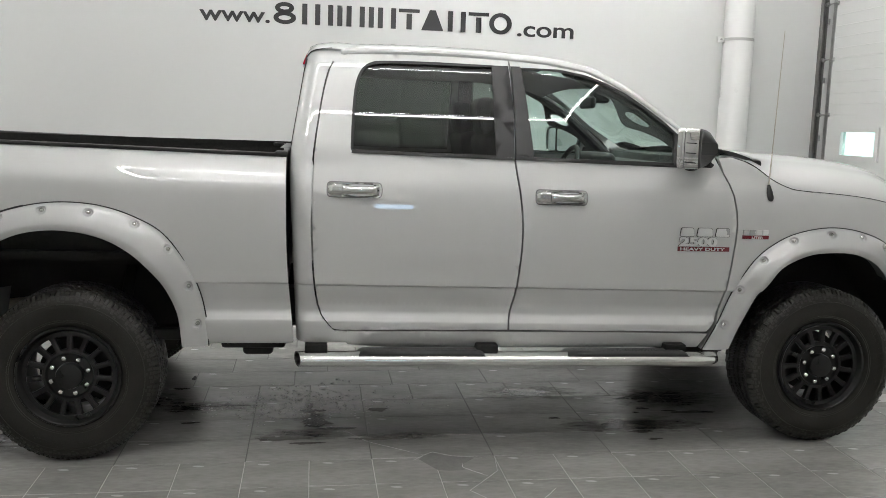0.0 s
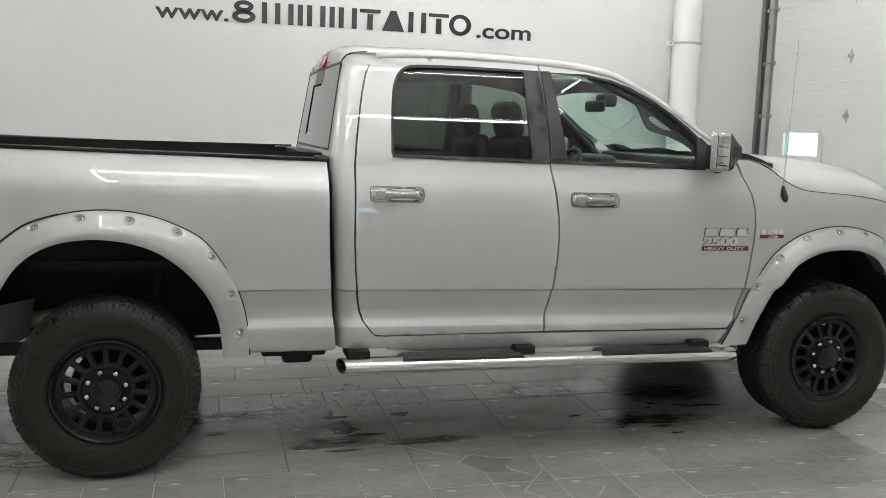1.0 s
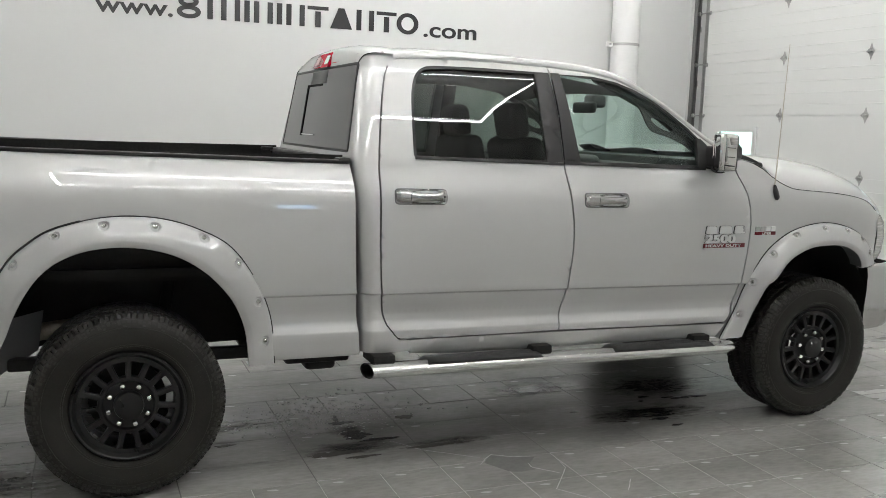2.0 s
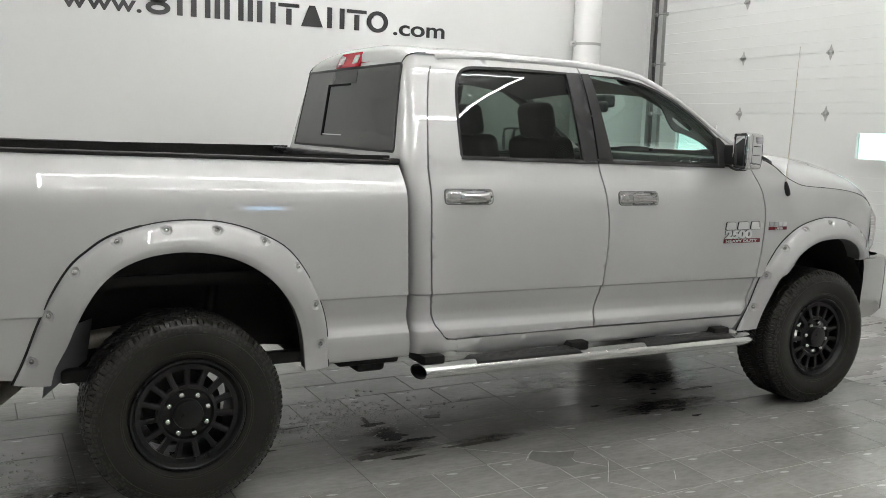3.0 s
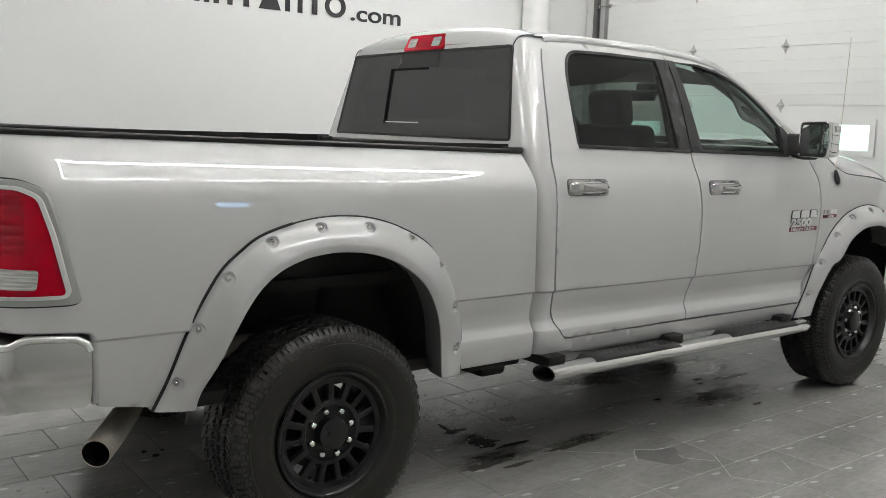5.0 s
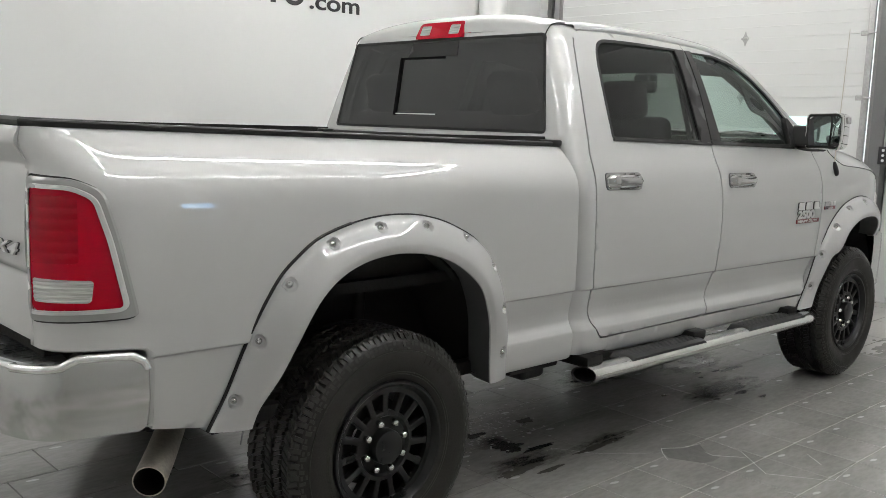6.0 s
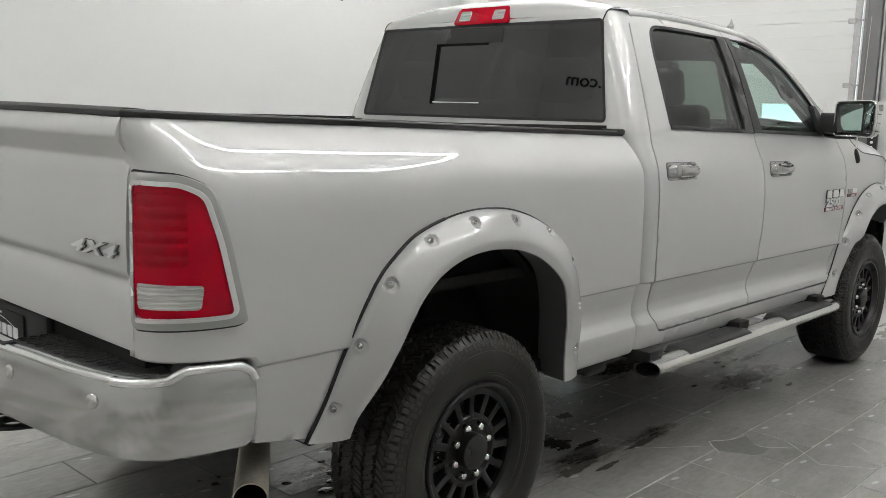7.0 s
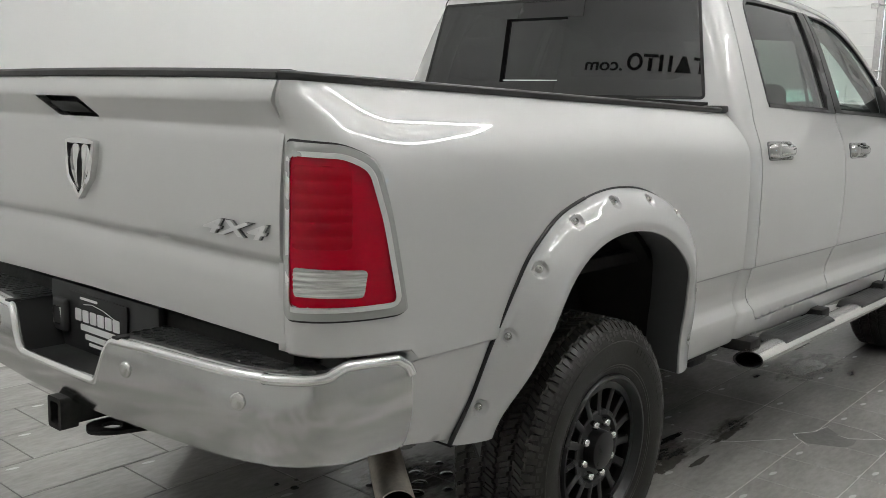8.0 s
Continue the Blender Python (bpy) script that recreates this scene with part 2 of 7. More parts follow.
def tube(pts, r, n=12, squash=1.0, caps=True):
    """A bar along a line, r thick (one number, or one a point)."""
    p = [Vector(q) for q in pts]
    rs = r if isinstance(r, (list, tuple)) else [r] * len(p)
    lines, side = [], None
    for i, q in enumerate(p):
        d = (p[min(i + 1, len(p) - 1)] - p[max(i - 1, 0)]).normalized()
        if side is None:
            side = d.cross(Vector((0, 0, 1)) if abs(d.z) < 0.9 else Vector((0, 1, 0))).normalized()
        side = (side - d * side.dot(d)).normalized()
        up = side.cross(d)
        lines.append([q + rs[i] * (math.cos(a) * side + squash * math.sin(a) * up) for a in np.linspace(0, 2 * math.pi, n, endpoint=False)])
    return loft(lines, True, caps)


def box(x0, x1, y0, y1, z0, z1, bev=0.004, seg=2, m=None):
    bm = bmesh.new()
    bmesh.ops.create_cube(bm, size=1, matrix=Matrix.LocRotScale(((x0 + x1) / 2, (y0 + y1) / 2, (z0 + z1) / 2), None, (x1 - x0, y1 - y0, z1 - z0)))
    if bev:
        bmesh.ops.bevel(bm, geom=bm.edges[:], offset=bev, segments=seg, affect="EDGES", profile=0.5)
    if m is not None:
        bm.transform(m)
    return bm


def join(*bms):
    """Several pieces of one part as one mesh."""
    out, keep = bmesh.new(), bpy.data.meshes.new("join")
    for b in bms:
        b.to_mesh(keep)
        out.from_mesh(keep)
        b.free()
    bpy.data.meshes.remove(keep)
    return out


def prism(pts, f0, f1, bev=0.0):
    """A closed outline carried from the surface f0 to the surface f1."""
    bm = bmesh.new()
    a, b = [bm.verts.new(f0(*q)) for q in pts], [bm.verts.new(f1(*q)) for q in pts]
    bm.faces.new(a)
    bm.faces.new(b[::-1])
    for i in range(len(pts)):
        j = (i + 1) % len(pts)
        bm.faces.new((a[j], a[i], b[i], b[j]))
    if bev:
        bmesh.ops.bevel(bm, geom=[e for e in bm.edges if e.verts[0] in set(a) and e.verts[1] in set(a)], offset=bev, segments=2, affect="EDGES", profile=0.5)
    bmesh.ops.recalc_face_normals(bm, faces=bm.faces[:])
    return bm


def revolve(profile, n=48, axis="y"):
    """A turned body: (distance along the axis, radius) pairs about the axis."""
    lines = []
    for k in range(n + 1):
        a = 2 * math.pi * k / n
        c, s = math.cos(a), math.sin(a)
        lines.append([(r * c, y, r * s) if axis == "y" else (r * c, r * s, y) for y, r in profile])
    bm = loft(lines)
    bmesh.ops.remove_doubles(bm, verts=bm.verts[:], dist=1e-5)
    return bm


def lettering(text, size, depth, m, bold=0.0, spacing=1.0, shear=0.0, wide=1.0):
    """Words in the built-in font as a mesh, lower left corner at the pose m; x is the line, z up."""
    cu = bpy.data.curves.new("text", "FONT")
    cu.body, cu.size, cu.extrude, cu.offset, cu.space_character, cu.shear = text, size, depth, bold, spacing, shear
    ob = new("text", cu)
    me = ob.evaluated_get(bpy.context.evaluated_depsgraph_get()).to_mesh()
    bm = bmesh.new()
    bm.from_mesh(me)
    bpy.data.objects.remove(ob)
    bpy.data.curves.remove(cu)
    bm.transform(m @ Matrix.Diagonal((wide, 1, 1, 1)))
    return bm


def thing(name, label, category, group="", kind="", at=(0, 0, 0)):
    ob = new(name)
    ob.location = at
    return tagged(ob, label, category, group, kind)


# ---- the room ----
X0, X1, Y0, Y1, H = -5.0, 6.60, -6.7, 4.2, 5.4
DOOR_Y0, DOOR_Y1, DOOR_TOP = 0.17, 3.84, 3.63


SLOPE_X, SLOPE_Y, LEVEL = 0.0074, 0.009, -0.0064     # the floor falls a little, as garage floors do
FLOOR_M = Matrix.Translation((0, 0, LEVEL)) @ Vector((0, 0, 1)).rotation_difference(Vector((-SLOPE_X, -SLOPE_Y, 1))).to_matrix().to_4x4()


def floor_z(x, y):
    return LEVEL + SLOPE_X * x + SLOPE_Y * y


def wall(name, x0, x1, y0, y1, z0, z1, label):
    return tagged(obj(name, box(x0, x1, y0, y1, z0, z1, 0), WALL, None, label, False), category="wall", kind="structure")


wall("wall_north", X0 - 0.2, X1 + 0.2, Y1, Y1 + 0.2, -0.12, H, "plain off-white painted wall with black lettering")
south = tagged(new("wall_south"), "unseen plain wall, greyed to darken its reflections, with one small window", "wall", kind="structure")
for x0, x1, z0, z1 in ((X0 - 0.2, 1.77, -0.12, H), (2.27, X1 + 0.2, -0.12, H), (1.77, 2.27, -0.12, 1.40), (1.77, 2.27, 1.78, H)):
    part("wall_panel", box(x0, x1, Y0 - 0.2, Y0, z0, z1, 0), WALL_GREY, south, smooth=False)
small = tagged(new("window_1"), "small bright window in the grey wall", "window", kind="structure")
part("window_frame", sheet([[(1.73, 1.36), (2.31, 1.36), (2.31, 1.82), (1.73, 1.82)], [(1.80, 1.43), (2.24, 1.43), (2.24, 1.75), (1.80, 1.75)]], lambda x, z: (x, Y0 + 0.02, z), 0.3, (), (0, -0.06, 0)), PANEL, small, smooth=False)
pane = part("pane", box(1.77, 2.27, Y0 - 0.10, Y0 - 0.094, 1.40, 1.78, 0), GLASS, small, "clear window pane", False)
pane.visible_shadow = False
wall("wall_west", X0 - 0.2, X0, Y0, Y1, -0.12, H, "plain off-white painted wall at the rear")
east = tagged(new("wall_east"), "off-white wall with a large sectional garage door", "wall", kind="structure")
for y0, y1, z0, z1 in ((Y0, DOOR_Y0, -0.12, H), (DOOR_Y1, Y1, -0.12, H), (DOOR_Y0, DOOR_Y1, DOOR_TOP, H)):
    part("wall_panel", box(X1, X1 + (0.03 if y0 > 3 else 0.2), y0, y1, z0, z1, 0), WALL, east, smooth=False)
tagged(obj("ceiling", box(X0 - 0.2, X1 + 0.2, Y0 - 0.2, Y1 + 0.2, H, H + 0.15, 0), CEIL, None, "plain white ceiling", False), category="ceiling", kind="structure")


def garage_door():
    """The sectional door with its hinges, rollers, tracks and two small windows."""
    door = tagged(new("door_1"), "white insulated sectional garage door with two small windows, closed", "garage door", kind="structure")
    xf, seams = 6.545, [0.0, 0.15, 0.73, 1.31, 1.89, 2.47, 3.05, 3.62]
    panes = ((2.89, 3.50), (0.47, 1.05))
    for z0, z1 in zip(seams, seams[1:]):
        outline = [(DOOR_Y0, z0 + 0.003), (DOOR_Y1, z0 + 0.003), (DOOR_Y1, z1 - 0.003), (DOOR_Y0, z1 - 0.003)]
        holes = [[(a, 1.462), (b, 1.462), (b, 1.724), (a, 1.724)] for a, b in panes] if z0 == 1.31 else []
        p = part("door_section", sheet([outline, *holes], lambda y, z: (xf, y, z), 0.3, (), (0.045, 0, 0)), PANEL, door, smooth=False)
        ribs = [box(xf - 0.0022, xf + 0.01, DOOR_Y0 + 0.05, DOOR_Y1 - 0.05, z - 0.004, z + 0.004, 0.0018, 1) for z in np.arange(z0 + 0.11, z1 - 0.06, 0.115)] if not holes and z1 - z0 > 0.3 else []
        if ribs:
            part("pressed_rib", join(*ribs), PANEL, p, smooth=False)
    for z in seams[1:-1]:
        part("section_joint", box(xf + 0.012, xf + 0.035, DOOR_Y0, DOOR_Y1, z - 0.03, z + 0.03, 0), PANEL, door, smooth=False)
    for a, b in panes:
        ring = [[(a - 0.045, 1.42), (b + 0.045, 1.42), (b + 0.045, 1.766), (a - 0.045, 1.766)], [(a + 0.012, 1.474), (b - 0.012, 1.474), (b - 0.012, 1.712), (a + 0.012, 1.712)]]
        w = part("window_frame", sheet([rounded(ring[0], 0.012), rounded(ring[1], 0.012)], lambda y, z: (xf - 0.022, y, z), 0.2, (), (0.03, 0, 0)), PANEL, door, "white moulded window frame")
        pane = part("pane", box(xf + 0.012, xf + 0.016, a, b, 1.462, 1.724, 0), GLASS, w, "clear window pane", False)
        pane.visible_shadow = False

    def hinge(y, z):
        leaf = [(0, 0.075), (0.018, 0.03), (0.033, 0.012), (0.033, -0.012), (0.018, -0.03), (0, -0.075), (-0.018, -0.03), (-0.033, -0.012), (-0.033, 0.012), (-0.018, 0.03)]
        bm = prism([(y + a, z + b) for a, b in leaf], lambda u, v: (xf - 0.005, u, v), lambda u, v: (xf, u, v))
        knuckle = tube([(xf - 0.014, y - 0.035, z), (xf - 0.014, y + 0.035, z)], 0.012, 8)
        lug = box(xf - 0.032, xf - 0.004, y + 0.004, y + 0.012, z - 0.02, z + 0.02, 0.002, 1)
        h = part("hinge", join(bm, knuckle, lug), GALV, door, "galvanised steel hinge", False)
        for k in (0.05, -0.05):
            part("screw", revolve([(0, 0.0), (-0.004, 0.004), (-0.006, 0.0)], 8), BOLT, h).matrix_basis = pose(xf - 0.004, y, z + k, 0, 0, -90)

    for z in seams[2:-1]:
        for y in (1.42, 2.53):
            hinge(y, z)
        for y, s in ((DOOR_Y0 + 0.07, -1), (DOOR_Y1 - 0.05, 1)):
            plate = box(xf - 0.012, xf, y - 0.035, y + 0.035, z - 0.022, z + 0.022, 0.003, 1)
            pin = tube([(xf - 0.03, y - 0.05, z), (xf - 0.03, y + s * 0.16, z)], 0.008, 8)
            wheel = tube([(xf - 0.03, y + s * 0.12, z), (xf - 0.03, y + s * 0.15, z)], 0.024, 12)
            part("roller_bracket", join(plate, pin, wheel), GALV, door, "galvanised roller bracket", False)
    for y in (DOOR_Y0 + 0.02, DOOR_Y1 - 0.02):
        part("end_stile", box(xf - 0.006, xf, y - 0.03, y + 0.03, 0.01, 3.59, 0.002, 1), GALV, door, "galvanised end stile", False)
    for y, s in ((DOOR_Y0 - 0.09, -1), (DOOR_Y1 + 0.085, 1)):
        u = [(0, -0.03), (0.055, -0.03), (0.055, -0.025), (0.006, -0.025), (0.006, 0.025), (0.055, 0.025), (0.055, 0.03), (0, 0.03)]
        lines = [[(6.485 + b, y + s * (0.03 - a), z) for a, b in u] for z in (0.02, H - 0.02)]
        t = part("door_track", loft(lines, True, True), TRACK, door, "galvanised vertical door track", False)
        for z in np.arange(0.4, H, 0.62):
            part("track_bracket", box(6.49, 6.575, y + s * 0.03, y + s * 0.075, z - 0.03, z + 0.03, 0.003, 1), GALV, t, smooth=False)
    return door


garage_door()
tagged(obj("steel_post", box(6.44, 6.578, -0.045, 0.075, 0, H, 0.004, 1), POST, None, "dark grey steel post beside the garage door", False), category="post", kind="structure")
tagged(obj("trim", box(6.552, 6.579, -0.16, -0.06, 0, H, 0.004, 1), PANEL, None, "white vertical trim board beside the post", False), category="trim", kind="structure")


def control_box():
    b = thing("door_control", "small black wall control with round buttons", "switch")
    bz = part("housing", box(6.40, 6.44, -0.12, -0.03, 1.30, 1.46, 0.006), PLASTIC, b)
    part("conduit", tube([(6.43, -0.075, 1.46), (6.43, -0.075, 2.4), (6.43, -0.075, H)], 0.011, 10), GALV, b, "thin metal conduit")
    part("wall_bracket", box(6.44, 6.575, -0.09, -0.055, 1.34, 1.42, 0.003), GALV, b)
    for k in range(3):
        part("button", tube([(6.40, -0.075, 1.335 + 0.045 * k), (6.392, -0.075, 1.335 + 0.045 * k)], 0.012, 12), WHITE, bz, "pale round button")


control_box()


def stand_pipe():
    p = thing("stand_pipe", "white painted round vertical pipe by the wall", "pipe", at=(5.58, 4.02, 0))
    part("pipe", tube([(0, 0, 0), (0, 0, 2.0), (0, 0, H)], 0.155, 40), PIPE, p)
    part("clamp", revolve([(2.63, 0.157), (2.63, 0.163), (2.66, 0.163), (2.66, 0.157)], 40, "z"), GALV, p, "thin steel pipe clamp")
    part("clamp_arm", box(-0.235, -0.15, -0.012, 0.012, 2.615, 2.675, 0.004), PIPE, p, "short white clamp arm")
    part("clamp_bolt", tube([(-0.2, -0.03, 2.645), (-0.2, 0.03, 2.645)], 0.01, 8), GALV, p)


stand_pipe()


def block_sign(name, m, label):
    """The name as plain shapes of each letter's size, between the readable ends of the web address."""
    s = thing(name, label, "sign")
    s.matrix_basis = m
    put = lambda bm, nm="letter_shape": part(nm, bm, INK, s, smooth=False)
    flat = lambda u, v: (u, -0.006, v)
    back = lambda u, v: (u, 0.0, v)
    put(lettering("www.", 0.215, 0.003, pose(-0.02, -0.003, 0.0, 90), 0.0035, 1.0, 0, 1.36), "lettering")
    put(lettering(".com", 0.225, 0.003, pose(3.20, -0.003, -0.012, 90), 0.0035, 1.0, 0, 1.42), "lettering")
    bar = lambda x, w, z0=0.0, z1=0.205: put(prism([(x, z0), (x + w, z0), (x + w, z1), (x, z1)], flat, back))

    def ring(x, w, z0=-0.006, z1=0.211, t=0.05, k=36):
        a = [(x + w / 2 + w / 2 * math.cos(q), (z0 + z1) / 2 + (z1 - z0) / 2 * math.sin(q)) for q in np.linspace(0, 2 * math.pi, k, endpoint=False)]
        b = [(x + w / 2 + (w / 2 - t) * math.cos(q), (z0 + z1) / 2 + ((z1 - z0) / 2 - 0.04) * math.sin(q)) for q in np.linspace(0, 2 * math.pi, k, endpoint=False)]
        put(sheet([a, b], flat, 0.05, (), (0, 0.006, 0)))

    wedge = lambda a, b, c, d: put(prism([(a, 0), (b, 0), (c, 0.205), (d, 0.205)], flat, back))
    ring(0.715, 0.19, 0.098, 0.211, 0.048)
    ring(0.700, 0.225, -0.006, 0.120, 0.050)
    for x in (0.985, 1.115, 1.245, 1.338, 1.431, 1.565, 1.658, 1.751, 1.885, 2.475, 2.61):
        bar(x, 0.052)
    bar(2.045, 0.056, 0.0, 0.155)
    bar(1.965, 0.215, 0.170)
    wedge(2.20, 2.43, 2.345, 2.285)
    bar(2.770, 0.056, 0.0, 0.155)
    bar(2.690, 0.215, 0.170)
    ring(2.91, 0.24)
    return s


block_sign("wall_sign", pose(0, Y1 - 0.002, 2.61), "web address in black letters and plain shapes on the wall")
block_sign("wall_sign", pose(X0 + 0.002, -0.08, 3.90, 0, 0, 90), "web address in black letters and plain shapes on the rear wall")
tagged(obj("sign_bar", box(3.35, 3.95, Y1 - 0.008, Y1 - 0.001, 3.03, 3.07, 0.002), INK, None, "thin black bar above the lettering on the wall"), category="sign")


def ring_light(x0, x1, y0, y1):
    """A rectangular loop of lamps under the ceiling."""
    t = thing("ceiling_light", "white rectangular loop of strip lamps, unseen below the ceiling", "ceiling light", "ceiling lights")
    z, w = 4.46, 0.009
    runs = ((x0 - w, x1 + w, y0 - w, y0 + w), (x0 - w, x1 + w, y1 - w, y1 + w), (x0 - w, x0 + w, y0 + w, y1 - w), (x1 - w, x1 + w, y0 + w, y1 - w))
    for a, b, c, d in runs:
        f = part("diffuser", box(a, b, c, d, z + 0.012, z + 0.034, 0.004, 1), LAMP, t, "glowing white diffuser", False)
        part("housing", box(a - 0.008, b + 0.008, c - 0.008, d + 0.008, z + 0.036, z + 0.060, 0), CEIL, f, smooth=False)
        # upward strip added as fill, not part of the mirrored lamp
        part("up_lamp", box(a, b, c, d, z + 0.063, z + 0.070, 0), UP_FILL, f, "added fill strip that lights the ceiling", False)
    for a in (x0, x1):
        for b in (y0, y1):
            part("hanger", tube([(a, b, z + 0.06), (a, b, H)], 0.005, 6), GALV, t)


# the first loop is the one mirrored in the truck; the others are added fill
for x0, x1, y0, y1 in ((-0.4, 3.55, -3.95, -2.0), (1.7, 5.2, 0.7, 2.5), (-4.6, -3.0, 0.2, 1.6)):
    ring_light(x0, x1, y0, y1)

tagged(obj("backdrop", box(8.5, 8.55, -4, 14, -1, 6, 0), DAYLIGHT, None, "bright overcast daylight outside the garage door", False), category="daylight", kind="structure")
tagged(obj("backdrop", box(0.0, 4.2, Y0 - 1.3, Y0 - 1.25, 0.5, 5, 0), SKYLIGHT, None, "pale blue daylight outside the small window", False), category="daylight", kind="structure")
tagged(obj("ground", box(X1 + 0.2, 14, -12, 16, -0.1, -0.02, 0), POST, None, "grey paved ground outside the garage door", False), category="ground", kind="structure")


# ---- the pickup truck: x ahead from the rear axle, y to its left, z up ----
def table(pairs):
    """A smooth function through (place, value) pairs."""
    x, y = np.array([p[0] for p in pairs], float), np.array([p[1] for p in pairs], float)
    d = np.diff(y) / np.diff(x)
    s = np.concatenate([[d[0]], np.where(d[1:] * d[:-1] > 0, 2 * d[1:] * d[:-1] / (d[1:] + d[:-1] + 1e-12), 0), [d[-1]]])

    def f(q):
        i = int(np.clip(np.searchsorted(x, q) - 1, 0, len(x) - 2))
        h = x[i + 1] - x[i]
        t = (q - x[i]) / h
        if t < 0 or t > 1:
            return y[0] + s[0] * (q - x[0]) if t < 0 else y[-1] + s[-1] * (q - x[-1])
        return (2 * t ** 3 - 3 * t * t + 1) * y[i] + (t ** 3 - 2 * t * t + t) * h * s[i] + (3 * t * t - 2 * t ** 3) * y[i + 1] + (t ** 3 - t * t) * h * s[i + 1]
    return f


# half width of the body by height
LOW = [(0.50, 0.862), (0.525, 0.905), (0.55, 0.925), (0.60, 0.937), (0.635, 0.942), (0.655, 0.943), (0.675, 0.935), (0.695, 0.9255), (0.712, 0.9205), (0.735, 0.9200), (0.765, 0.926), (0.80, 0.936), (0.834, 0.9450), (0.8395, 0.9460)]
HIGH = [(0.8445, 0.9585), (0.850, 0.9605), (0.90, 0.962), (1.02, 0.967), (1.15, 0.967), (1.24, 0.963), (1.30, 0.956), (1.34, 0.947), (1.375, 0.934)]
CAB = table(LOW + HIGH + [(1.41, 0.920), (1.44, 0.909), (1.47, 0.902), (1.52, 0.886), (1.60, 0.857), (1.70, 0.820), (1.80, 0.780), (1.88, 0.743), (1.95, 0.702), (1.99, 0.666)])
SHOULDER = table([(1.15, 0.5), (1.24, 2.3), (1.28, 5.5), (1.305, 11.5), (1.325, 19.0), (1.345, 27.0), (1.365, 34.5), (1.39, 40.0), (1.42, 44.0), (1.46, 46.0), (1.50, 48.0)])   # lean of the bed side in degrees
bed_top, high = [(1.15, 0.967)], 1.15
while high < 1.49:
    bed_top.append((high + 0.005, bed_top[-1][1] - 0.005 * math.tan(radians(SHOULDER(high + 0.0025)))))
    high += 0.005
BED = table(LOW + HIGH[:4] + bed_top)
ROWS = (0.635, 0.655, 0.665, 0.675, 0.685, 0.695, 0.712, 0.735, 0.765, 0.80, 0.836, 0.8395, 0.8445, 0.850, 1.34, 1.375, 1.41, 1.44)
BED_TAIL = table([(0.50, 0.868), (0.58, 0.896), (0.65, 0.916), (0.72, 0.930), (0.78, 0.939), (0.834, 0.9455), (0.8395, 0.9460)])
FOLD = table([(1.36, 0.0), (1.392, 0.001), (1.425, 0.012), (1.452, 0.0235), (1.462, 0.0245), (1.485, 0.021), (1.52, 0.014)])   # the folded band runs out into the bed corner
crease = lambda x: 0.0085 * (1.8 - x)          # the body leans a little nose-down


def lean(x, z):
    return z + crease(x) * max(0.0, min(1.0, (1.35 - z) / 0.3))


def bed_lean(u, z):
    return z + 0.0190 * (0.985 - u) * max(0.0, min(1.0, (z - 1.2) / 0.26)) + 0.012 * max(0.0, min(1.0, (1.2 - z) / 0.3))


def side(x, z):
    w = CAB(unwarped(lean, x, z))
    if x > 3.75:
        w -= 0.34 * max(0.0, x - 3.75) ** 2 + (0.7 * (x - 4.25) ** 2 if x > 4.25 else 0)
    return Vector((x, -w, z))


def bed_skin(u, z):
    v = unwarped(bed_lean, u, z)
    w = BED(v)
    if u < -0.40 and v < 0.8395:
        k = min(1.0, (-0.40 - u) / 0.12)
        w += (BED_TAIL(v) - w) * k
    if u < 0.2:
        w -= 0.016 * ((0.2 - max(u, -0.93)) / 1.13) ** 2
    if u >= -0.93:
        return Vector((u, -w, z))
    t = min(1.0, (-0.93 - u) / 0.305) * math.pi / 2
    fold = max(0.0, FOLD(z)) * max(0.0, min(1.0, (-1.06 - u) / 0.17)) ** 2 if z > 1.36 else 0.0
    return Vector((-0.93 - 0.226 * math.sin(t) - fold, -w + (w - 0.803) * (1 - math.cos(t)), z))


def off(f, d):
    """The surface f moved outwards by d."""
    def g(u, z):
        e = 0.004
        p = f(u, z)
        n = (f(u + e, z) - f(u - e, z)).cross(f(u, z + e) - f(u, z - e))
        n.normalize()
        if n.y > 0 and abs(n.y) > 0.05:
            n = -n
        return p + n * d
    return g


truck = thing("pickup_truck", "lifted silver crew-cab pickup truck with black wheels and riveted flares", "pickup truck")

# arches: rear and front, outer and inner line of the flares
ARCH_R = spline([(-0.682, 0.580), (-0.64, 0.677), (-0.585, 0.83), (-0.535, 0.945), (-0.47, 1.050), (-0.40, 1.115), (-0.323, 1.166), (-0.21, 1.203), (-0.10, 1.223), (0.014, 1.227), (0.137, 1.214), (0.268, 1.174), (0.408, 1.097), (0.516, 0.96), (0.585, 0.81), (0.615, 0.664), (0.623, 0.54)], 24)
ARCH_R_IN = spline([(-0.546, 0.571), (-0.53, 0.645), (-0.49, 0.74), (-0.457, 0.83), (-0.412, 0.92), (-0.357, 0.995), (-0.285, 1.052), (-0.195, 1.089), (-0.10, 1.105), (-0.015, 1.106), (0.09, 1.092), (0.20, 1.055), (0.30, 0.991), (0.375, 0.915), (0.437, 0.825), (0.483, 0.705), (0.504, 0.54)], 24)
ARCH_F = spline([(3.148, 0.515), (3.207, 0.635), (3.268, 0.80), (3.324, 0.91), (3.380, 0.995), (3.45, 1.06), (3.55, 1.12), (3.66, 1.155), (3.78, 1.172), (3.90, 1.165), (4.02, 1.138), (4.12, 1.10), (4.20, 1.048), (4.265, 0.99), (4.315, 0.917)], 24)
